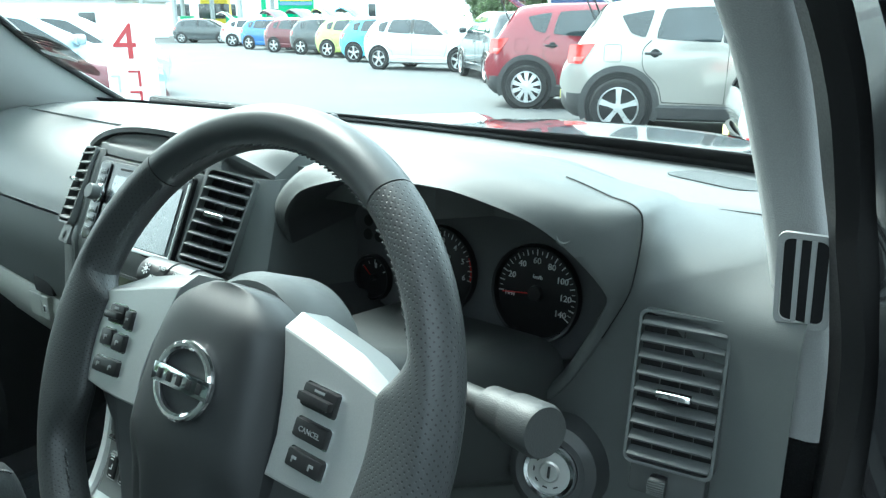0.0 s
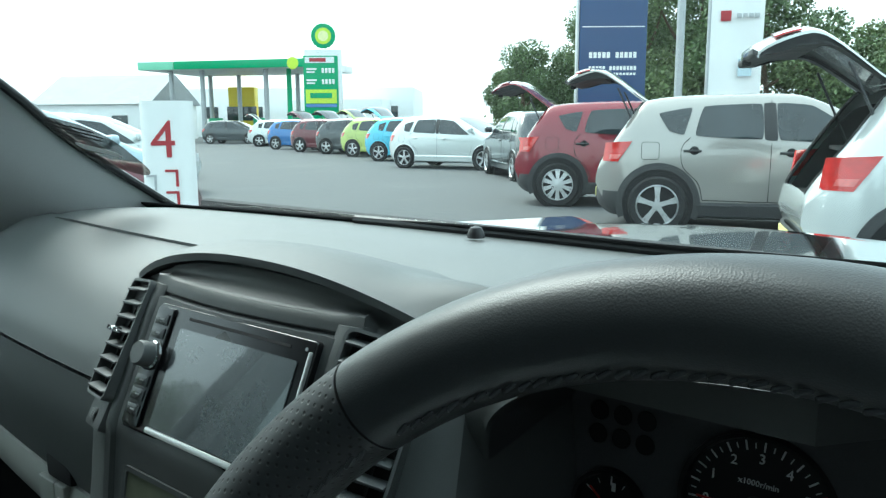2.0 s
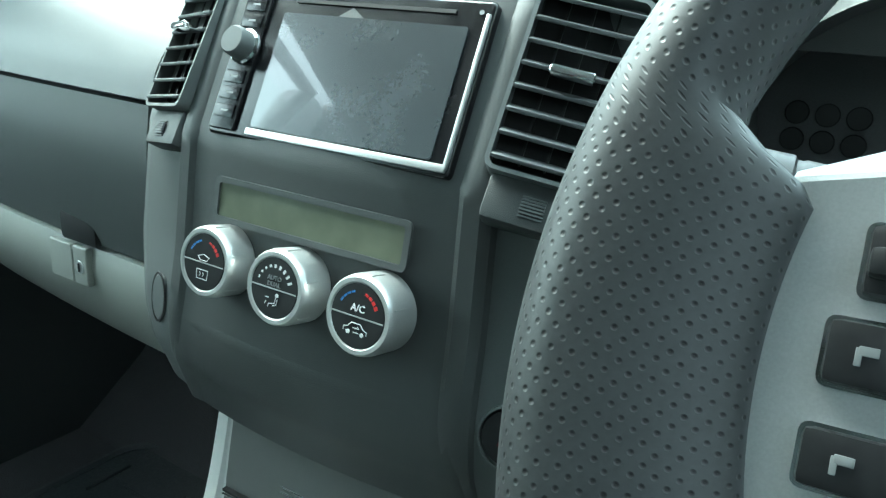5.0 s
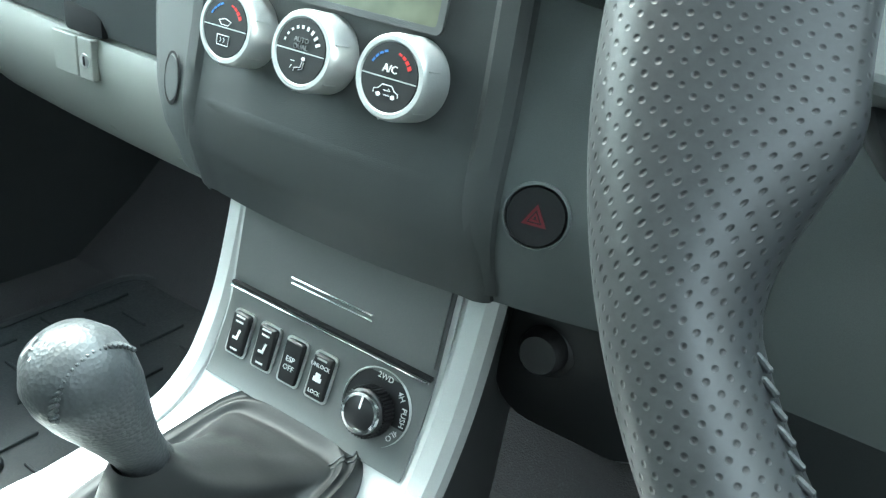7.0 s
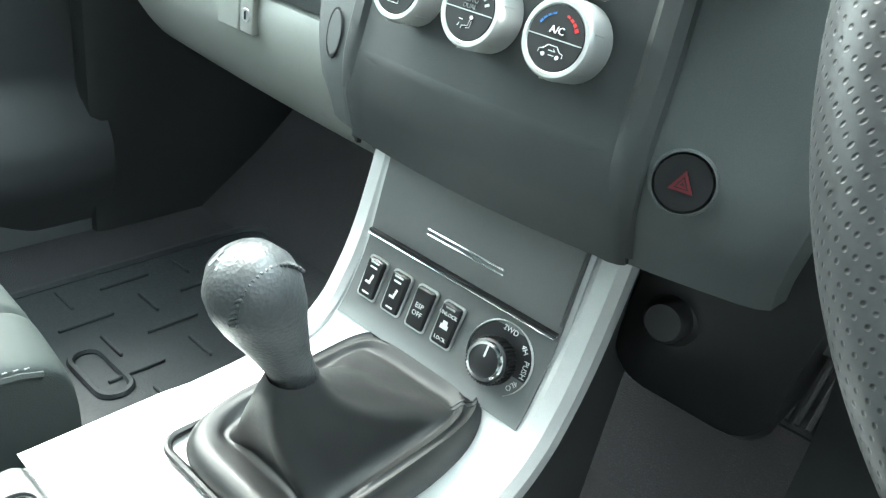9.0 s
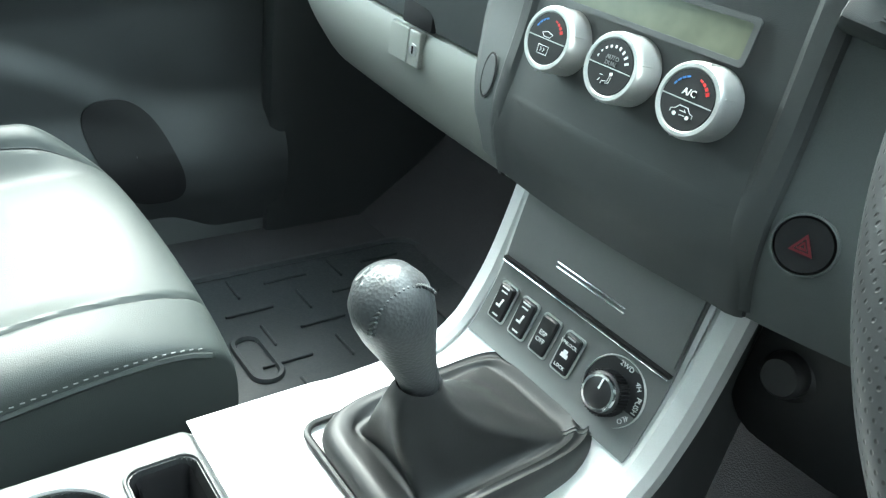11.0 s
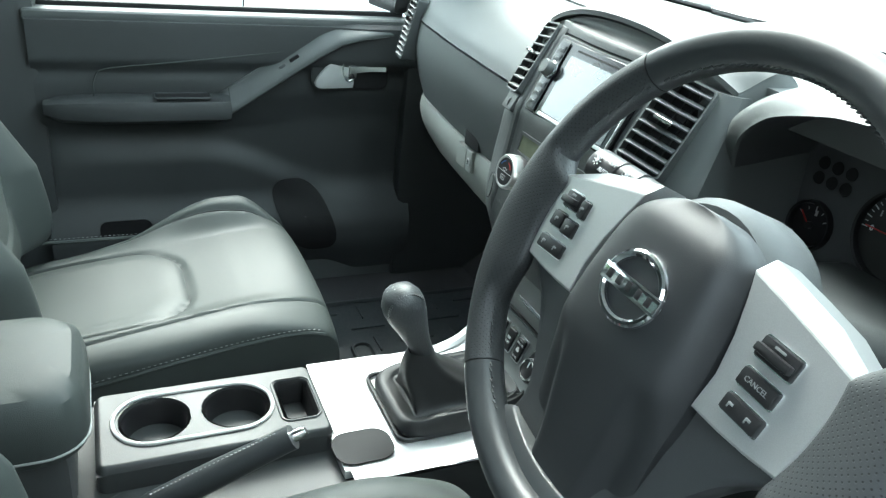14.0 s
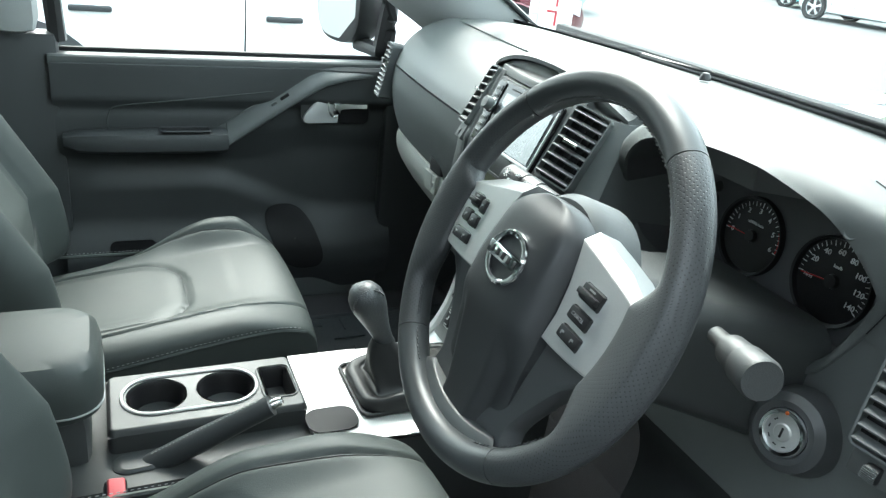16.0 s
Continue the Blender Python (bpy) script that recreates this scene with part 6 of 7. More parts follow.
def road_wheel(owner, x, y, side, r, spokes=5):
    m = pose(x, y, r, 90, 0, 0 if side < 0 else 180)
    w = part("wheel", put(lathe([(r * 0.70, -0.09), (r * 0.9, -0.10), (r * 0.985, -0.075), (r, -0.04), (r, 0.04), (r * 0.985, 0.075), (r * 0.92, 0.10), (r * 0.72, 0.094), (r * 0.69, 0.06), (r * 0.70, -0.09)], 32), m), TYRE, owner, "black tyre on an alloy wheel")
    rim_b = lathe([(r * 0.715, 0.088), (r * 0.69, 0.093), (r * 0.66, 0.075), (r * 0.64, 0.0), (r * 0.68, 0.0), (r * 0.715, 0.088)], 32)
    part("rim", put(rim_b, m), ALLOY, w)
    for k in range(spokes):
        s = loft([[(a * ww, q, z) for a in (-1, 1)] + [(a * ww, q, z - 0.03) for a in (1, -1)] for q, ww, z in ((0.03, 0.030, 0.078), (r * 0.35, 0.026, 0.074), (r * 0.68, 0.040, 0.070))])
        part("spoke", put(s, m @ pose(0, 0, 0, 0, 0, 360 / spokes * k)), ALLOY, w)
    part("brake_disc", put(lathe([(0, 0.01), (r * 0.5, 0.01), (r * 0.5, -0.01), (0, -0.01)], 20), m), CLADDING, w)
    part("cap", put(lathe([(0, 0.085), (0.035, 0.082), (0.04, 0.06), (0, 0.06)], 14), m), ALLOY, w)
    return w


def parked_car(paint_mat, label, x, y, heading, suv=False, gate=False, length=4.0, height=1.48, width=1.72, cladding=False, group="parked cars", spokes=5):
    """A five-door car. Its own x points forwards; z is up from the ground."""
    L, H, W = length, height, width / 2
    car = thing("parked_car", label, "car", group, at=pose(x, y, GZ, 0, 0, heading))
    wb, r = L * 0.61, 0.345 if suv else 0.31
    xr = -L / 2 + L * 0.173
    xf = xr + wb
    nose = L / 2
    # side view from the tail over the roof to the nose; s is counted from the rear axle
    if suv:
        tail = [(-0.745, 0.66), (-0.72, 0.78), (-0.66, 0.90), (-0.56, 1.05), (-0.43, 1.24), (-0.32, 1.40), (-0.24, 1.51), (-0.13, 1.57), (0.25, 1.61), (0.80, 1.625), (1.30, 1.62), (1.62, 1.575), (2.05, 1.37), (2.50, 1.10), (2.66, 1.045), (3.05, 0.98), (3.35, 0.86), (3.50, 0.72), (3.57, 0.60)]
    else:
        tail = [(-0.70, 0.60), (-0.675, 0.76), (-0.62, 0.88), (-0.52, 1.00), (-0.38, 1.16), (-0.22, 1.32), (-0.08, 1.42), (0.10, 1.46), (0.70, 1.485), (1.15, 1.48), (1.48, 1.43), (1.95, 1.20), (2.35, 0.99), (2.50, 0.95), (2.90, 0.87), (3.14, 0.76), (3.24, 0.64), (3.28, 0.55)]
    kz = H / (1.625 if suv else 1.485)
    kf = (nose - xr) / tail[-1][0]
    top = [(xr + (s * kf if s > 0 else s), z * kz) for s, z in tail]
    dense = [tuple(p) for p in curve_points([(s, z, 0) for s, z in top], 64)]
    top = [(p[0], p[1]) for p in dense]
    s0, s1 = top[0][0], top[-1][0]
    hinge = xr - (0.17 if suv else 0.04)

    def foot(s):
        return 0.22 + 0.36 * max(0.0, 1 - (s - s0) / 0.30) ** 2.0 + 0.30 * max(0.0, 1 - (s1 - s) / 0.35) ** 2.2

    def plan(s):
        e = min(s - s0, s1 - s)
        return 1 - 0.30 * max(0.0, 1 - e / 0.62) ** 2.6

    belt_z = 0.70 * H

    def girth(z):
        """Half width, as a share of the widest, at height z."""
        a = 0.93 + 0.07 * smooth(0.18, 0.36, z)
        a -= 0.035 * smooth(0.78, belt_z, z)
        return a - 0.215 * max(0.0, (z - belt_z) / (H - belt_z)) ** 1.25

    def side(s, z):
        return W * plan(s) * girth(z)

    rings, shut = [], []
    for s, zt in top:
        zb = min(foot(s), zt - 0.03)
        sec = [(side(s, zb) * 0.9, zb)] + [(side(s, zb + (zt - zb) * f) * (1 - 0.05 * smooth(0.9, 1, f)), zb + (zt - zb) * f) for f in (0.06, 0.2, 0.36, 0.5, 0.64, 0.78, 0.9, 0.975)]
        sec += [(side(s, zt) * 0.90, zt + 0.002), (side(s, zt) * 0.76, zt + 0.012), (side(s, zt) * 0.3, zt + 0.024)]
        rings.append([(s, yy, zz) for yy, zz in sec] + [(s, -yy, zz) for yy, zz in reversed(sec)])
    shell = loft(rings)
    if gate:
        dead = [f for f in shell.faces if s0 + 0.03 < f.calc_center_median().x < hinge and f.calc_center_median().z > 0.76 and all(abs(v.co.y) < side(v.co.x, along(top, v.co.x)) * 0.80 for v in f.verts)]
        bmesh.ops.delete(shell, geom=dead, context="FACES")
    part("body", shell, paint_mat, car, "painted car body")

    def pane(corners, sd):
        """Rounded window pane between four corners (s, z): foot rear, foot front, top front, top rear."""
        def f(u, v):
            a, c = u * (1 - 0.05 * v * v * v * v), v * (1 - 0.05 * u * u * u * u)
            a, c = (a + 1) / 2, (c + 1) / 2
            p = [(corners[0][i] * (1 - a) + corners[1][i] * a) * (1 - c) + (corners[3][i] * (1 - a) + corners[2][i] * a) * c for i in (0, 1)]
            return (p[0], sd * (side(p[0], p[1]) + 0.005), p[1])
        return sheet(f, steps(-1, 1, 10), steps(-1, 1, 8), 0.004, (0, -sd, 0))

    q = kf
    if suv:
        panes = ((((0.10, 1.215), (0.27, 1.165), (0.36, 1.49), (-0.03, 1.42)), "rear quarter window"), (((0.38, 1.155), (1.13, 1.11), (1.11, 1.525), (0.47, 1.50)), "dark rear door window"), (((1.28, 1.10), (2.26, 1.08), (1.62, 1.50), (1.25, 1.53)), "dark front door window"))
        gaps = (((0.34, 1.14), (0.25, 1.02), (0.27, 0.80), (0.44, 0.62), (0.50, 0.42)), ((1.20, 1.55), (1.21, 1.05), (1.20, 0.42)), ((2.22, 1.06), (2.25, 0.70), (2.16, 0.42)), ((0.50, 0.42), (1.2, 0.41), (2.16, 0.42)))
        handles = ((0.37, 0.985), (1.40, 0.965))
    else:
        panes = ((((-0.02, 1.06), (0.16, 1.03), (0.26, 1.34), (-0.02, 1.26)), "rear quarter window"), (((0.26, 1.02), (0.98, 0.985), (0.94, 1.39), (0.36, 1.37)), "dark rear door window"), (((1.08, 0.98), (2.02, 0.95), (1.48, 1.34), (1.06, 1.39)), "dark front door window"))
        gaps = (((0.22, 1.02), (0.14, 0.90), (0.20, 0.70), (0.40, 0.52), (0.44, 0.36)), ((1.03, 1.40), (1.03, 0.92), (1.02, 0.36)), ((2.04, 0.94), (2.06, 0.62), (1.98, 0.36)), ((0.44, 0.36), (1.0, 0.35), (1.98, 0.36)))
        handles = ((0.33, 0.86), (1.22, 0.85))
    for sd in (-1, 1):
        for corners, text in panes:
            part("side_window", pane([(xr + s * q, z * kz) for s, z in corners], sd), TINTED, car, text)
        a, c = panes[1][0], panes[2][0]
        part("pillar_trim", pane([(xr + s * q, z * kz) for s, z in ((a[1][0] + 0.005, a[1][1]), (c[0][0] - 0.005, c[0][1]), (c[3][0] - 0.005, c[3][1]), (a[2][0] + 0.005, a[2][1]))], sd), CLADDING, car, "black trim of the door pillar")
        for line in gaps:
            pts = [(xr + s * q, sd * (side(xr + s * q, z * kz) + 0.001), z * kz) for s, z in line]
            part("door_gap", tube(curve_points(pts, 14), 0.0045, 5), DEEP, car)
        for s, z in handles:
            s, z = xr + s * q, z * kz
            part("handle_recess", put(lathe([(0, 0.006), (0.045, 0.006), (0.055, 0), (0, 0)], 16), pose(s + 0.02, sd * (side(s, z) + 0.001), z, 90, 0, 0 if sd < 0 else 180)), DEEP if suv else paint_mat, car)
            part("door_handle", box((0.20, 0.03, 0.030), 0.012, (s, sd * (side(s, z) + 0.014), z), 3), CLADDING if cladding else paint_mat, car)
        part("door_mirror", box((0.12, 0.19, 0.14), 0.05, (xr + 2.06 * q, sd * (W + 0.06), belt_z + 0.05), 3), paint_mat, car)
        # lamps wrapped round the corners
        zl = 0.97 * kz if suv else 0.86 * kz

        def lamp(u, v):
            k = 1.0 if suv else 0.72
            s = s0 + 0.085 + 0.03 * v + k * u * (0.19 + 0.13 * v)
            z = zl - 0.115 * k + k * v * (0.22 + 0.02 * u)
            return (s, sd * (side(s, z) * (1 - 0.02 * (1 - u) ** 3) + 0.012), z)
        part("tail_lamp", sheet(lamp, steps(0, 1, 10), steps(0, 1, 5), 0.03, (0.3, -sd, 0)), TAILRED, car, "red tail lamp")
        part("tail_lamp_band", sheet(lambda u, v: tuple(c + o for c, o in zip(lamp(0.35 + 0.55 * u, 0.14 + 0.22 * v), (0, sd * 0.003, 0))), steps(0, 1, 8), steps(0, 1, 2), 0.002, (0, -sd, 0)), PINKLAMP, car, "paler band of the tail lamp")

        def head(u, v):
            s = s1 - 0.10 - 0.50 * u
            z = (0.66 if suv else 0.58) * kz + 0.15 * u + (0.16 - 0.09 * u) * v
            return (s, sd * (side(s, z) + 0.010), z)
        part("head_lamp", sheet(head, steps(0, 1, 8), steps(0, 1, 5), 0.03, (-0.3, -sd, 0)), LAMP, car, "clear head lamp")
        for xw in (xr, xf):
            # wheel arch: a near-black disc on the flank for the well's shade, and its lip
            part("wheel_arch", put(lathe([(0, 0.0), (r * 1.20, 0.0), (r * 1.20, 0.006), (0, 0.006)], 28), pose(xw, sd * (W * plan(xw) + 0.001), r + 0.02, 90, 0, 0 if sd < 0 else 180)), DEEP, car)
            wide = 0.075 if cladding or suv else 0.016
            part("arch_lip", sheet(lambda a, f: (xw + (r * 1.17 + wide * f) * math.cos(a), sd * (W * plan(xw) + 0.016 - 0.012 * f), r + 0.02 + (r * 1.17 + wide * f) * math.sin(a)), steps(radians(-22), radians(202), 26), steps(0, 1, 3), 0.02, (0, -sd, 0)), CLADDING if cladding or suv else paint_mat, car)
            road_wheel(car, xw, sd * (W * plan(xw) - 0.058), sd, r, spokes)
        if sd < 0:
            zf = (0.985 if suv else 0.85) * kz
            flap = [(xr - 0.10 + s, -side(xr - 0.1, zf + h) - 0.001, zf + h) for s, h in rounded(0.20, 0.20, 0.035)]
            part("fuel_flap_gap", tube(flap, 0.003, 5, True), DEEP, car)
        part("sill", loft([[(s, sd * (W * plan(s) + o), z) for o, z in ((-0.06, 0.20), (0.002, 0.23), (0.012, 0.36), (-0.02, 0.41), (-0.08, 0.40))] for s in steps(xr + r * 1.2, xf - r * 1.2, 6)]), CLADDING if suv else paint_mat, car)
    for end, se in ((-1, s0), (1, s1)):
        def bump(u, z):
            w = W * 0.985 * math.sin(u * math.pi / 2)
            d = 0.42 * (1 - math.cos(u * math.pi / 2)) ** 1.5
            d += 0.16 * max(0.0, (0.38 - z) / 0.18) ** 2
            return (se + end * (0.022 - d), w, z)
        part("bumper", sheet(bump, steps(-1, 1, 20), (0.21, 0.25, 0.30, 0.38, 0.46, 0.50), 0.03, (-end, 0, 0)), CLADDING if suv else paint_mat, car)
        part("number_plate", box((0.012, 0.52, 0.11), 0.004, (se + end * 0.030, 0, 0.44)), PLATE if end < 0 else WHITEPLASTIC, car)

    def glass_band(a, c, end):
        def f(u, v):
            s = xr + (a + (c - a) * v)
            z = along(top, s)
            return (s + end * 0.004, u * side(s, z) * 0.84, z + 0.03 - 0.022 * u * u)
        return f
    part("windscreen", sheet(glass_band((1.66 if suv else 1.5) * q, (2.52 if suv else 2.34) * q, 1), steps(-1, 1, 10), steps(0, 1, 10), 0.004, (-0.3, 0, -1)), TINTED, car, "dark windscreen")
    if gate:
        # boot: floor, back of the seats, side linings, shelf and seal round the opening
        part("boot_floor", box((0.98, W * 1.5, 0.03), 0.01, (s0 + 0.55, 0, 0.74)), BOOT_LINING, car, "dark boot floor")
        part("seat_backs", box((0.10, W * 1.5, 0.62), 0.04, (s0 + 1.06, 0, 1.03), 3, (0, 10, 0)), BOOT_LINING, car, "dark backs of the rear seats")
        part("parcel_shelf", box((0.52, W * 1.42, 0.035), 0.012, (s0 + 0.62, 0, belt_z - 0.03)), BOOT_LINING, car, "dark parcel shelf")
        for sd in (-1, 1):
            part("boot_side", sheet(lambda s, f: (s, sd * (side(s, 0.74 + (along(top, s) - 0.86) * f) * 0.93 - 0.03), 0.74 + (along(top, s) - 0.86) * f), steps(s0 + 0.08, s0 + 1.0, 10), steps(0, 1, 6), 0.02, (0, -sd, 0)), BOOT_LINING, car, "dark boot side lining")
            edge = [(s + 0.004, sd * side(s, zt) * 0.765, zt + 0.010) for s, zt in top if s0 + 0.03 < s < hinge]
            part("opening_seal", tube(edge, 0.016, 6), BOOT_LINING, car, "black seal of the boot opening")
        hx, hz = hinge + 0.02, along(top, hinge) + 0.02
        outer = [(0.02, -0.01), (-0.16, 0.12), (-0.34, 0.26), (-0.50, 0.365), (-0.60, 0.40), (-0.72, 0.395), (-0.88, 0.345), (-0.99, 0.285), (-1.00, 0.245)] if suv else [(0.02, -0.01), (-0.14, 0.13), (-0.30, 0.28), (-0.44, 0.37), (-0.54, 0.39), (-0.68, 0.35), (-0.80, 0.28), (-0.81, 0.24)]
        inner = [(0.0, -0.045), (-0.16, 0.07), (-0.34, 0.20), (-0.47, 0.27), (-0.58, 0.275), (-0.72, 0.27), (-0.88, 0.225), (-0.96, 0.215), (-0.985, 0.235)] if suv else [(0.0, -0.045), (-0.14, 0.08), (-0.30, 0.21), (-0.42, 0.27), (-0.53, 0.28), (-0.66, 0.25), (-0.77, 0.21), (-0.80, 0.23)]
        oc, ic = [tuple(p)[:2] for p in curve_points([(s, z, 0) for s, z in outer], 22)], [tuple(p)[:2] for p in curve_points([(s, z, 0) for s, z in inner], 22)]

        def wide_at(i):
            return W * (0.70 + 0.16 * smooth(0.1, 0.6, i / 21) - 0.05 * smooth(0.8, 1, i / 21))
        gate_bm = sheet(lambda u, i: (hx + oc[i][0] + (0.05 * u * u if i > 12 else 0), u * wide_at(i) * (1 - 0.01 * u * u), hz + oc[i][1] - 0.055 * u ** 4), steps(-1, 1, 14), range(len(oc)), 0.02, (0.3, 0, -1))
        tg = part("tailgate", gate_bm, paint_mat, car, "raised open tailgate")
        for sd in (-1, 1):
            part("tailgate_side", sheet(lambda i, f: (hx + oc[i][0] * (1 - f) + ic[i][0] * f + (0.05 if i > 12 else 0), sd * wide_at(i) * (0.99 - 0.06 * f), hz + (oc[i][1] - 0.055) * (1 - f) + (ic[i][1] - 0.02) * f), range(len(oc)), steps(0, 1, 3), 0.012, (0, -sd, 0)), CLADDING, tg, "dark edge of the tailgate")
        # the lining frames the rear window and widens towards the lower end
        for sd in (-1, 1):
            part("lining_bar", sheet(lambda u, i: (hx + ic[i][0], sd * wide_at(i) * (0.72 + 0.22 * u), hz + ic[i][1] - 0.02), steps(0, 1, 3), range(0, 12), 0.03, (0, 0, 1)), CLADDING, tg, "dark lining beside the rear window")
        part("lining", sheet(lambda u, i: (hx + ic[i][0], u * wide_at(i) * 0.94, hz + ic[i][1] - 0.02), steps(-1, 1, 8), range(10, len(ic)), 0.03, (0, 0, 1)), CLADDING, tg, "dark inside of the tailgate")
        part("latch", box((0.07, 0.10, 0.05), 0.015, (hx + ic[-3][0], 0, hz + ic[-3][1] - 0.03)), DEEP, tg)
        part("rear_window", sheet(lambda u, i: (hx + oc[i][0] - 0.004, u * wide_at(i) * 0.86, hz + oc[i][1] + 0.006 - 0.04 * u ** 4), steps(-1, 1, 8), range(2, 10), 0.004, (0, 0, 1)), TINTED, tg, "dark rear window")
        for sd in (-1, 1):
            part("tailgate_lamp", sheet(lambda u, i: (hx + oc[i][0] - 0.006, sd * wide_at(i) * (0.60 + 0.37 * u), hz + oc[i][1] + 0.008 - 0.055 * (0.60 + 0.37 * u) ** 4), steps(0, 1, 4), range(13, 17), 0.01, (0.3, 0, -1)), TAILRED, tg, "red lamp on the tailgate")
            part("strut", tube([(hx - 0.10, sd * W * 0.74, hz - 0.42), (hx - 0.36, sd * W * 0.70, hz + 0.14)], 0.011), CLADDING, car)
    else:
        part("rear_window", sheet(glass_band(-0.44, -0.10, -1), steps(-1, 1, 8), steps(0, 1, 8), 0.004, (0.5, 0, -0.5)), TINTED, car, "dark rear window")
    return car


SILVER_C, RED_C, WHITE_C = paint("champagne_silver_paint", (0.36, 0.35, 0.325), 0.4), paint("dark_red_paint", (0.20, 0.012, 0.025), 0.2), paint("pale_silver_paint", (0.66, 0.70, 0.69), 0.35)
GREY_C, YELLOW_C, LBLUE_C = paint("dark_grey_paint", (0.05, 0.06, 0.065), 0.3), paint("lime_paint", (0.46, 0.56, 0.15)), paint("turquoise_paint", (0.12, 0.50, 0.68), 0.2)
PALE_C = paint("pale_blue_paint", (0.42, 0.54, 0.60), 0.3)
BLUE_C, MAROON_C, PURE_C = paint("blue_paint", (0.04, 0.16, 0.42), 0.2), paint("maroon_paint", (0.12, 0.02, 0.03), 0.3), paint("white_paint", (0.80, 0.81, 0.80))


def by_rear_wheel(x, y, heading, L, width):
    """The middle of a car whose near rear wheel stands at x, y."""
    h = radians(heading)
    fx, fy = math.cos(h), math.sin(h)
    back = L / 2 - L * 0.173
    return x + back * fx - fy * (width / 2 - 0.1), y + back * fy + fx * (width / 2 - 0.1)


def row_car(mat, label, x, y, heading, **k):
    L, w = k.get("length", 4.0), k.get("width", 1.72)
    cx, cy = by_rear_wheel(x, y, heading, L, w)
    return parked_car(mat, label, cx, cy, heading, **k)


SUV = dict(suv=True, gate=True, length=4.32, height=1.62, width=1.80)
row_car(WHITE_C, "pale silver crossover with its tailgate raised", -0.17, 5.66, 22, **SUV, group="row of open crossovers")
row_car(SILVER_C, "champagne silver crossover with its tailgate raised", -3.22, 8.41, 22, cladding=True, **SUV, group="row of open crossovers")
row_car(RED_C, "dark red crossover with its tailgate raised", -5.70, 10.36, 22, cladding=True, spokes=10, **SUV, group="row of open crossovers")
parked_car(GREY_C, "dark grey estate car across the lane", -9.6, 15.8, 138, length=4.3, height=1.55)
row_car(WHITE_C, "silver five-door hatchback across the lane", -14.5, 16.7, 8, length=4.28, height=1.50)
row_car(LBLUE_C, "turquoise small hatchback in the far row", -17.9, 19.2, 14, length=3.9, gate=True)
row_car(YELLOW_C, "lime yellow small hatchback in the far row", -21.1, 21.1, 14, length=3.9, gate=True)
row_car(GREY_C, "dark grey small hatchback in the far row", -24.0, 22.4, 14, length=3.9, gate=True)
row_car(MAROON_C, "dark red small hatchback in the far row", -26.6, 23.2, 14, length=3.9, gate=True)
row_car(BLUE_C, "blue small hatchback in the far row", -30.4, 24.9, 14, length=3.9)
row_car(WHITE_C, "pale silver hatchback with its boot open in the far row", -35.1, 27.5, 40, length=3.9, gate=True)
parked_car(GREY_C, "dark grey car beyond the far row", -42.0, 31.0, 30, length=4.3)
# the row beside the pick-up
parked_car(PURE_C, "white car with black door handles parked beside the pick-up", -4.25, 0.51, 90, length=4.3, height=1.42, width=1.80, cladding=True)
parked_car(MAROON_C, "maroon car parked in the row", -7.3, 2.35, 82, length=4.2, height=1.52)
parked_car(PALE_C, "pale blue car parked in the row", -10.3, 4.3, 82, length=4.2, height=1.52)
parked_car(WHITE_C, "silver car parked in the row", -13.6, 6.6, 82, length=4.2, height=1.50)
parked_car(WHITE_C, "pale silver car parked in the row", -17.2, 8.8, 82, length=4.2, height=1.50)
# seen in the wing mirror
parked_car(RED_C, "red estate car parked behind", -10.8, -8.2, 130, length=4.4, height=1.5)

# ---- signs, posts and banners ----
SIGN_WHITE = material("sign_white", (0.80, 0.82, 0.81), 0.5, 0, 0, 10, 0, 0.04, 2)
SIGN_BLUE = material("sign_blue", (0.025, 0.06, 0.16), 0.35, 0, 0, 10, 0, 0.06, 1)
SIGN_GREEN = material("sign_green", (0.0, 0.32, 0.12), 0.4, 0, 0, 10, 0, 0.05, 1)
SIGN_YELLOW = material("sign_yellow", (0.80, 0.62, 0.03), 0.45, 0, 0, 10, 0, 0.05, 1)
PALE_YELLOW = material("sign_pale_yellow", (0.80, 0.80, 0.40), 0.45)
SIGN_LIME = material("sign_lime", (0.55, 0.75, 0.05), 0.45)
PALEGREEN = material("sign_pale_green", (0.25, 0.62, 0.42), 0.4, 0, 0, 10, 0, 0.05, 1)
STEEL = material("galvanised_steel", (0.42, 0.44, 0.45), 0.5, 0.6, 0.1, 30, 0, 0.1, 2)
totem = thing("advertising_totem", "white rounded advertising totem with red and grey print", "totem", at=pose(-2.65, 1.67, GZ, 0, 0, 40))
part("body", loft([[(x, y, z) for x, y in rounded(0.22, 0.17, 0.07, 8)] for z in (0, 1.41, 1.425)]), SIGN_WHITE, totem)
letters("4", 0.23, pose(0.005, -0.0865, 1.25, 90), RED, totem, "figure", 0.002)
for k in range(3):
    for dx, dz, w, h in ((0.026, 0.0, 0.012, 0.075), (0.0, 0.032, 0.05, 0.011)):
        part("print", box((w, 0.003, h), 0, (0.030 + dx, -0.0865, 1.09 - 0.095 * k + dz)), RED, totem, smooth=False)
    part("print", box((0.045, 0.003, 0.010), 0, (-0.055, -0.0865, 1.10 - 0.095 * k)), STEEL, totem, smooth=False)
    part("print", box((0.010, 0.003, 0.070), 0, (-0.040, -0.0865, 1.06 - 0.095 * k)), STEEL, totem, smooth=False)
flag = thing("banner_flag", "tall white banner with small red print on a pole", "banner", at=pose(-3.72, 12.4, GZ, 0, 0, 30))
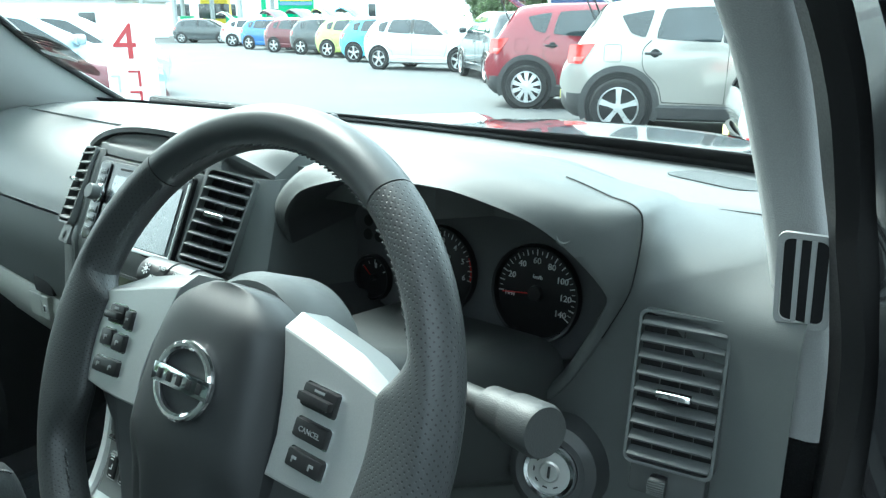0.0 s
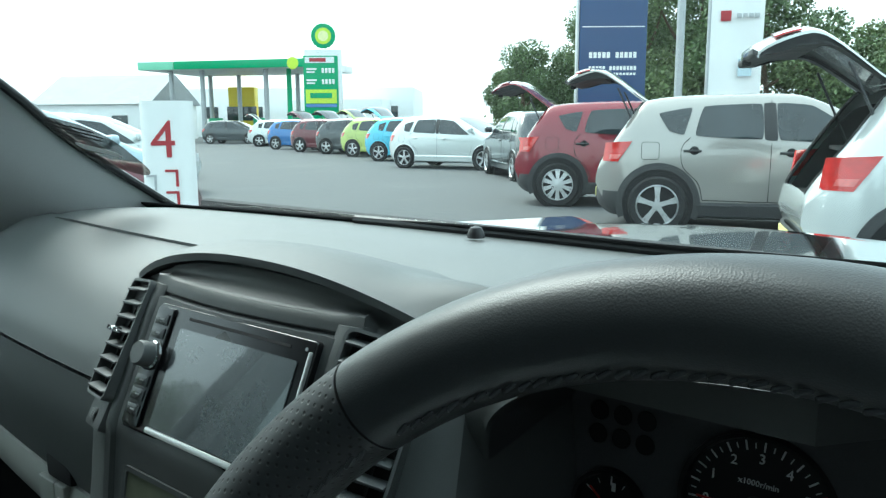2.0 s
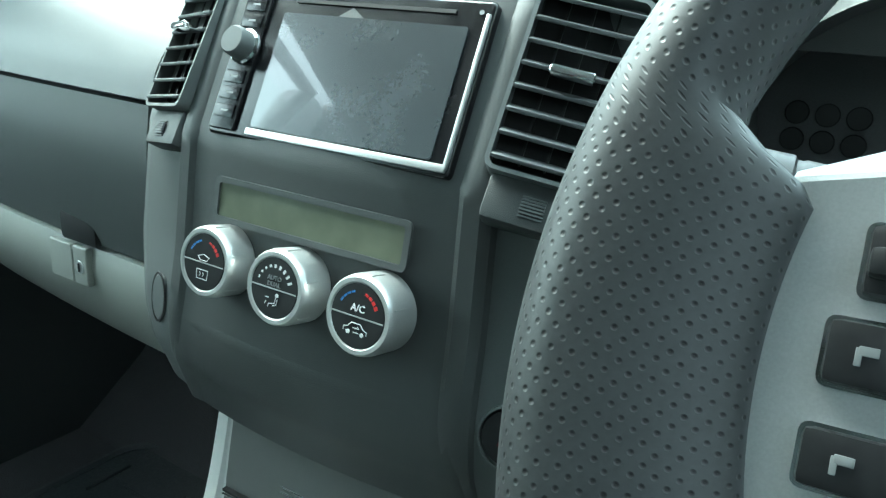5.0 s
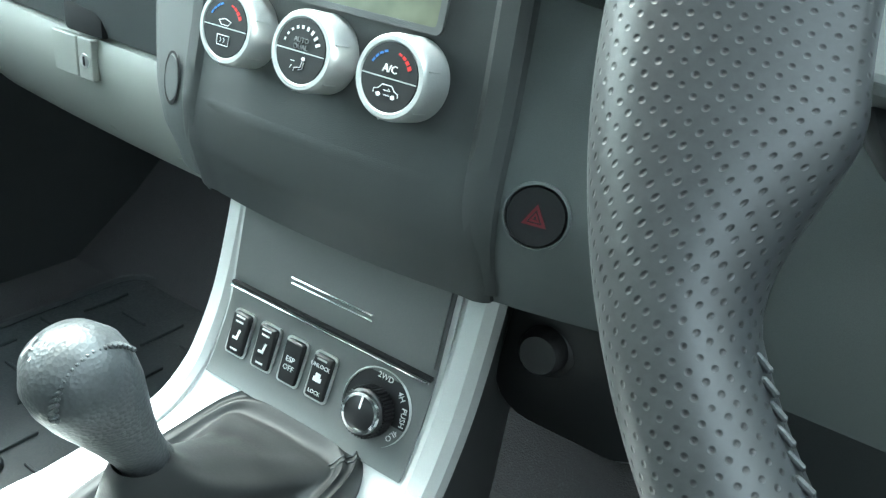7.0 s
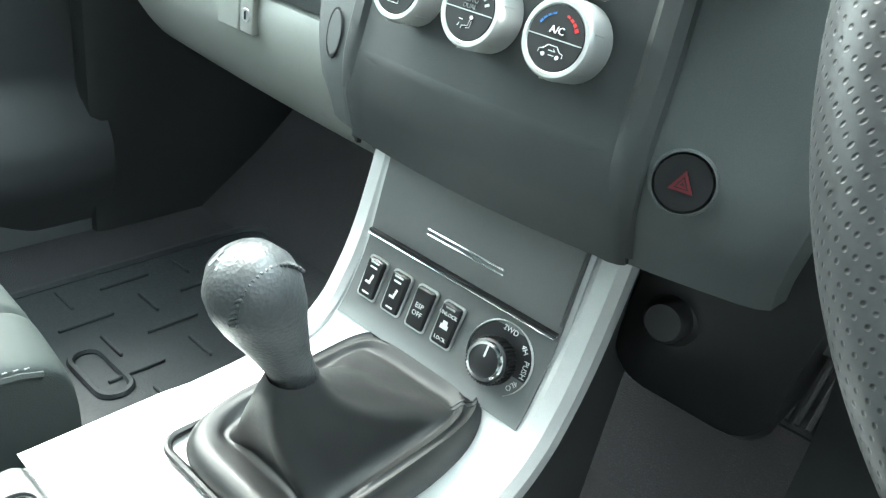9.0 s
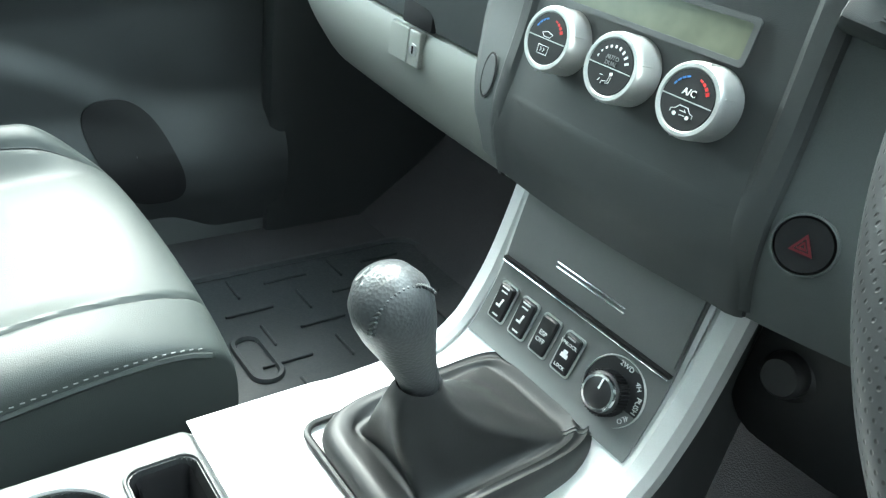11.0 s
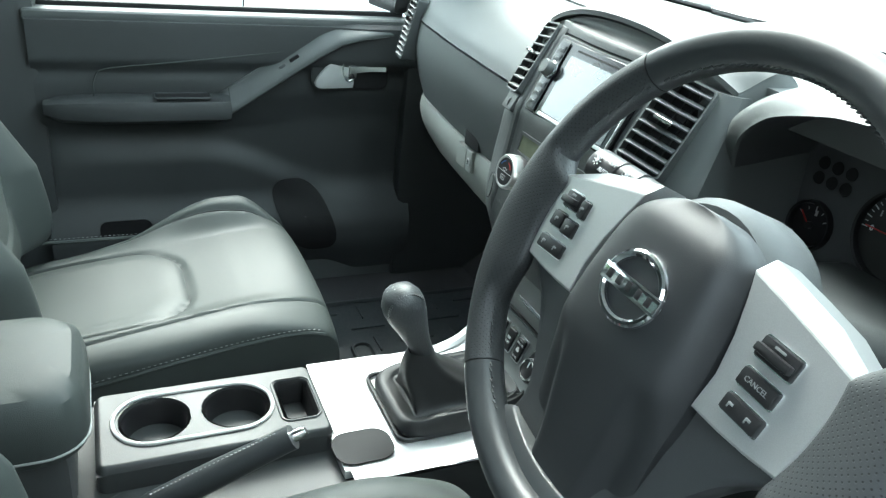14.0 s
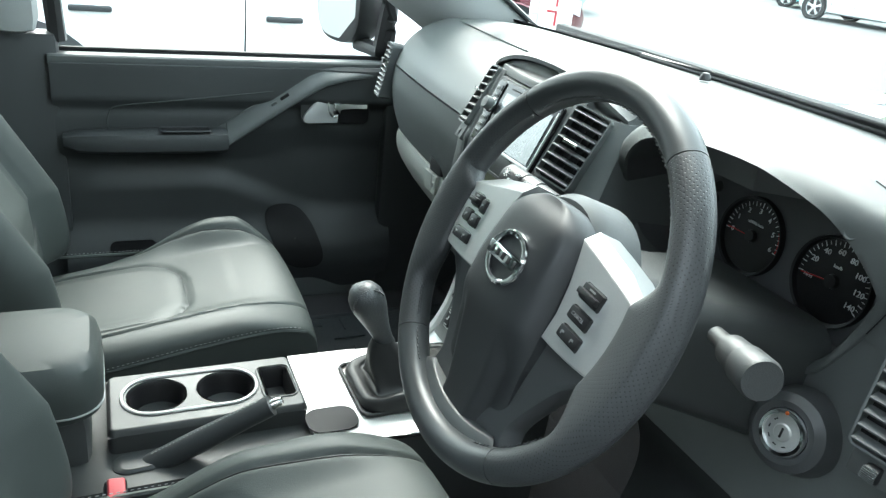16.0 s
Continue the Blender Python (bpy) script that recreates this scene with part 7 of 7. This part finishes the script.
part("pole", tube([(-0.42, 0, 0), (-0.42, 0, 4.6)], 0.03), STEEL, flag)
part("sheet", sheet(lambda u, v: (u * 0.40, 0.03 * math.sin(3 * u + 2 * v), 1.2 + 3.3 * v), steps(-1, 1, 10), steps(0, 1, 14), 0.01, (0, 1, 0)), SIGN_WHITE, flag)
part("notice", box((0.21, 0.012, 0.27), 0.004, (0.14, -0.045, 2.15)), PALE_C, flag, "small pale blue notice", smooth=False)
part("print", box((0.16, 0.02, 0.16), 0.01, (-0.18, -0.04, 2.95)), RED, flag, "red printed figure")
for k in range(4):
    part("print", box((0.07, 0.02, 0.07), 0.005, (0.02 + 0.09 * k, -0.04, 2.95)), STEEL, flag)
board = thing("dealer_sign", "tall dark blue sign board with white lettering bars", "sign", at=pose(-7.19, 15.04, GZ, 0, 0, 38))
part("panel", box((1.42, 0.22, 4.6), 0.03, (0, 0, 2.7)), SIGN_BLUE, board)
part("edge", box((0.04, 0.24, 4.6), 0.01, (-0.74, 0, 2.7)), STEEL, board)
for z, w, h in ((3.28, 1.30, 0.02), (2.70, 1.02, 0.12), (2.43, 1.02, 0.085), (2.31, 1.0, 0.05)):
    n = 1 if h < 0.03 else 11 if h > 0.1 else 14
    for k in range(n):
        if n > 1 and k in (5,):
            continue
        part("print", box((w / n * (0.72 if n > 1 else 1), 0.012, h), 0, (-w / 2 + w * (k + 0.5) / n, -0.115, z)), SIGN_WHITE, board, smooth=False)
part("post", tube([(-0.5, 0, 0), (-0.5, 0, 0.6)], 0.06), STEEL, board)
part("post", tube([(0.5, 0, 0), (0.5, 0, 0.6)], 0.06), STEEL, board)
for x, y, rad in ((-5.28, 14.0, 0.075), (-5.0, 15.2, 0.03), (-28.0, 45.0, 0.09), (-26.4, 44.0, 0.09), (-24.6, 43.0, 0.09)):
    post = thing("lamp_post", "grey galvanised lamp post at the edge of the car park", "lamp post", "posts", at=(x, y, GZ))
    part("pole", tube([(0, 0, 0), (0, 0, 3), (0, 0, 7.5 if y < 20 else 4.2)], rad, 12), STEEL, post)
    part("base", tube([(0, 0, 0), (0, 0, 0.5)], rad * 1.4, 12), STEEL, post)

# petrol station: canopy, price sign and buildings
station = thing("filling_station", "white and green filling station canopy on posts", "canopy", at=pose(-44.4, 31.9, GZ, 0, 0, 26))
part("roof", box((12.9, 8.0, 0.5), 0.05, (0.1, 3.9, 5.20)), SIGN_WHITE, station)
part("fascia", box((9.9, 0.06, 0.54), 0.01, (1.4, -0.14, 5.22)), SIGN_GREEN, station, "green fascia band")
part("fascia_light", box((2.7, 0.05, 0.54), 0.01, (-4.95, -0.135, 5.22)), PALEGREEN, station, "pale green end of the fascia")
part("emblem", put(lathe([(0, 0.06), (0.26, 0.06), (0.40, 0.04), (0.40, 0), (0, 0)], 24), pose(5.2, -0.17, 5.2, 90)), SIGN_LIME, station, "round lime emblem")
for x in (-4.6, -2.2, 2.6, 4.3):
    for yy in (1.2, 6.6):
        part("post", tube([(x, yy, 0), (x, yy, 4.95)], 0.17, 10), STEEL if x < 3 else SIGN_GREEN, station)
for x in (-3.4, 0.2, 3.4):
    part("pump", box((0.9, 0.6, 1.7), 0.08, (x, 5.0, 0.85)), SIGN_GREEN, station)
part("shop", box((9.5, 3.0, 3.4), 0.05, (0.6, 20.5, 1.7)), SIGN_WHITE, station, "white shop wall behind the canopy")
part("shop_window", box((3.6, 0.1, 1.6), 0.03, (-2.0, 18.96, 1.6)), TINTED, station)
pylon = thing("price_pylon", "tall green and white fuel price sign with a round emblem", "sign", at=pose(-31.82, 29.3, GZ, 0, 0, 40))
part("panel", box((2.05, 0.45, 5.3), 0.05, (0.12, 0.3, 2.65)), SIGN_WHITE, pylon)
part("price_board", box((1.9, 0.06, 3.9), 0.02, (0, 0.05, 3.0)), SIGN_GREEN, pylon, "green price board")
part("top_strip", box((1.6, 0.05, 0.32), 0, (-0.05, 0.0, 4.72)), SIGN_WHITE, pylon)
part("top_print", box((0.9, 0.04, 0.2), 0, (-0.15, -0.02, 4.72)), RED, pylon)
part("lime_panel", box((1.7, 0.05, 0.75), 0, (0, 0.0, 2.75)), SIGN_LIME, pylon)
part("print", box((1.2, 0.04, 0.28), 0, (0, -0.03, 2.8)), SIGN_GREEN, pylon)
part("blue_strip", box((1.7, 0.05, 0.18), 0, (0, 0.0, 2.25)), BLUE_C, pylon)
for z in (4.15, 3.55):
    for k in range(4):
        part("digit", box((0.13, 0.04, 0.26), 0.01, (0.12 + 0.19 * k, 0.0, z)), SIGN_WHITE, pylon)
    part("print", box((0.55, 0.04, 0.10), 0, (-0.5, 0.0, z + 0.08)), SIGN_WHITE, pylon)
    part("print", box((0.45, 0.04, 0.08), 0, (-0.55, 0.0, z - 0.08)), SIGN_WHITE, pylon)
for k in range(18):
    a = 2 * math.pi * k / 18
    part("petal", put(lathe([(0, 0.05), (0.13, 0.04), (0.15, 0), (0, 0)], 12), pose(0.20 + 0.54 * math.cos(a), -0.02, 5.99 + 0.54 * math.sin(a), 90)), SIGN_GREEN, pylon)
for rad, mat_, off, text in ((0.56, SIGN_GREEN, 0.06, "green disc of the emblem"), (0.44, SIGN_LIME, 0.075, "lime ring of the emblem"), (0.28, PALE_YELLOW, 0.09, "pale yellow heart of the emblem")):
    part("emblem", put(lathe([(0, off), (rad, off), (rad, 0), (0, 0)], 28), pose(0.20, -0.02, 5.99, 90)), mat_, pylon, text, smooth=False)


def hall(x, y, turn, w, d, h, mat, label, roofmat=None, pitched=0.0):
    hb = thing("building", label, "building", "distant buildings", at=pose(x, y, GZ, 0, 0, turn))
    part("wall", box((w, d, h), 0.05, (0, 0, h / 2)), mat, hb)
    if pitched:
        part("roof", loft([[(q, -d / 2 - 0.3, h), (q, 0, h + pitched), (q, d / 2 + 0.3, h)] for q in (-w / 2 - 0.3, w / 2 + 0.3)]), roofmat or mat, hb)
    for k in range(max(2, int(w / 4))):
        wn_ = part("window", box((1.3, 0.08, 1.1), 0.02, (-w / 2 + (k + 0.5) * w / max(2, int(w / 4)), -d / 2 - 0.02, h * 0.5)), TINTED, hb)
    return hb


ROOFGREY = material("grey_roof", (0.30, 0.32, 0.33), 0.7, 0, 0.1, 3, 0, 0.1, 0.5)
hall(-62, 53, 36, 26, 12, 4.6, SIGN_WHITE, "long white workshop building far behind the canopy")
hall(-50.6, 38.2, 36, 2.1, 1.0, 4.1, SIGN_YELLOW, "yellow dealer entrance panel on a building")
hall(-60.4, 33.2, 30, 9.5, 8, 2.8, SIGN_WHITE, "white low building with a grey pitched roof", ROOFGREY, 2.4)

# ---- trees ----
BARK = material("bark", (0.10, 0.075, 0.05), 0.9, 0, 0.3, 12, 0.6, 0.2, 2)


def leaf_material(name, colour):
    m = material(name, colour, 0.6)
    n, l = m.node_tree.nodes, m.node_tree.links
    g, ramp = n.new("ShaderNodeNewGeometry"), n.new("ShaderNodeMapRange")
    ramp.inputs["To Min"].default_value, ramp.inputs["To Max"].default_value = 0.55, 1.5
    l.new(g.outputs["Random Per Island"], ramp.inputs["Value"])
    t = n.new("ShaderNodeVectorMath")
    t.operation = "SCALE"
    t.inputs[0].default_value = colour
    l.new(ramp.outputs[0], t.inputs["Scale"])
    l.new(t.outputs[0], n["Principled BSDF"].inputs["Base Color"])
    return m


LEAVES = [leaf_material("oak_leaves", (0.10, 0.15, 0.06)), leaf_material("lime_leaves", (0.13, 0.175, 0.07))]
rng = random.Random(4)


def tree(x, y, h, spread_r, mat, leaves=21000):
    t = thing("tree", "broad green deciduous tree beyond the car park", "tree", "trees behind the car park", at=(x, y, GZ))
    limbs = [tube(curve_points([(0, 0, 0), (0.1, 0.05, h * 0.3), (-0.1, 0.1, h * 0.6), (0, 0, h * 0.85)], 12), 0.045 * h * 0.5, 8, taper=lambda f: 1 - 0.8 * f)]
    clumps = []
    for k in range(26):
        a, f = rng.uniform(0, 6.28), rng.uniform(0.22, 0.98)
        rr = spread_r * math.sqrt(max(0.05, 1 - ((f - 0.55) / 0.5) ** 2)) * rng.uniform(0.45, 1.0)
        c = Vector((rr * math.cos(a), rr * math.sin(a), h * f))
        clumps.append((c, spread_r * rng.uniform(0.22, 0.42)))
        if k % 3 == 0:
            limbs.append(tube(curve_points([(0, 0, h * f * 0.55), c * 0.5 + Vector((0, 0, h * 0.2 * f)), c], 6), 0.012 * h, 6, taper=lambda q: 1 - 0.75 * q))
    part("trunk", join(*limbs), BARK, t)
    verts, faces = [], []
    for k in range(leaves):
        c, r = clumps[rng.randrange(len(clumps))]
        d = Vector((rng.gauss(0, 1), rng.gauss(0, 1), rng.gauss(0, 1))).normalized() * r * rng.uniform(0.55, 1.08)
        d.z *= 0.8
        s = rng.uniform(0.045, 0.10)
        u = Vector((rng.gauss(0, 1), rng.gauss(0, 1), rng.gauss(0, 1))).normalized() * s
        w = u.cross(Vector((rng.gauss(0, 1), rng.gauss(0, 1), rng.gauss(0, 1)))).normalized() * s * 0.7
        p, i = c + d, len(verts)
        verts += [p - u, p + w, p + u, p - w]
        faces.append((i, i + 1, i + 2, i + 3))
    me = bpy.data.meshes.new("crown")
    me.from_pydata(verts, [], faces)
    me.materials.append(mat)
    crown = new("crown", me)
    crown.parent = t
    return t


for k, (x, y, h, rr) in enumerate(((-25.2, 39.5, 5.6, 2.5), (-27.5, 42.5, 5.0, 1.8), (-22.0, 42.0, 6.0, 2.6), (-19.0, 41.5, 7.0, 3.2), (-14.6, 33.0, 8.0, 3.4), (-11.6, 32.0, 8.6, 3.4), (-8.6, 30.6, 6.2, 3.0), (-5.9, 31.5, 4.5, 2.3), (-2.4, 29.5, 3.7, 2.2), (0.8, 29.0, 3.9, 2.4), (4.2, 27.5, 4.7, 2.7), (8.0, 27.0, 5.0, 3.0), (-33.5, 55.0, 4.6, 2.0), (-17.0, 36.5, 7.0, 3.0), (-19.0, -15.0, 5.5, 3.0), (-23.0, -12.0, 6.0, 3.2))):
    tree(x, y, h, rr, LEAVES[k % 2])
# hedge along the edge under the trees
verts, faces = [], []
for k in range(9000):
    f = rng.uniform(0, 1)
    p = Vector((-30 + 44 * f, 46.5 - 21 * f, 0)) + Vector((rng.gauss(0, 0.9), rng.gauss(0, 0.9), rng.uniform(0.1, 2.1)))
    u = Vector((rng.gauss(0, 1), rng.gauss(0, 1), rng.gauss(0, 1))).normalized() * 0.17
    w = u.cross(Vector((rng.gauss(0, 1), rng.gauss(0, 1), rng.gauss(0, 1)))).normalized() * 0.13
    i = len(verts)
    verts += [p - u, p + w, p + u, p - w]
    faces.append((i, i + 1, i + 2, i + 3))
me = bpy.data.meshes.new("hedge")
me.from_pydata(verts, [], faces)
me.materials.append(LEAVES[0])
hedge = tagged(new("hedge", me), "dense dark green hedge under the trees", "hedge", kind="stuff")
hedge.location.z = GZ

# smoked film sticker on the windscreen beside the left pillar
FILM = glass("smoked_film", (0.52, 0.48, 0.46), 0.10)
film_top, film_low = Vector((-0.472, 0.180, 1.372)), Vector((-0.516, 0.281, 1.307))
film_up = (film_top - film_low).normalized()
film_side = (Vector((0.062, -0.008, 0.005)) - film_up * Vector((0.062, -0.008, 0.005)).dot(film_up)).normalized()
film_pose = Matrix((film_side, film_up, film_side.cross(film_up))).transposed().to_4x4()
film_pose.translation = (film_top + film_low) / 2
sticker = thing("windscreen_sticker", "smoked translucent sticker with a rounded end on the windscreen", "sticker", at=film_pose)
part("film", slab([(x, y * (1.0 if y > 0 else 1.12)) for x, y in rounded(0.118, 0.128, 0.045, 8)], 0.0005), FILM, sticker, smooth=False)
part("emblem", put(slab(rounded(0.075, 0.016, 0.007), 0.0006), pose(-0.006, -0.012, 0.0008)), SIGN_WHITE, sticker, "pale oval patch", smooth=False)
for k, w in enumerate((0.075, 0.085, 0.06)):
    part("print", box((w, 0.0035, 0.0005), 0, (0.0, 0.050 - 0.012 * k, 0.001)), BOOT_LINING, sticker, smooth=False)
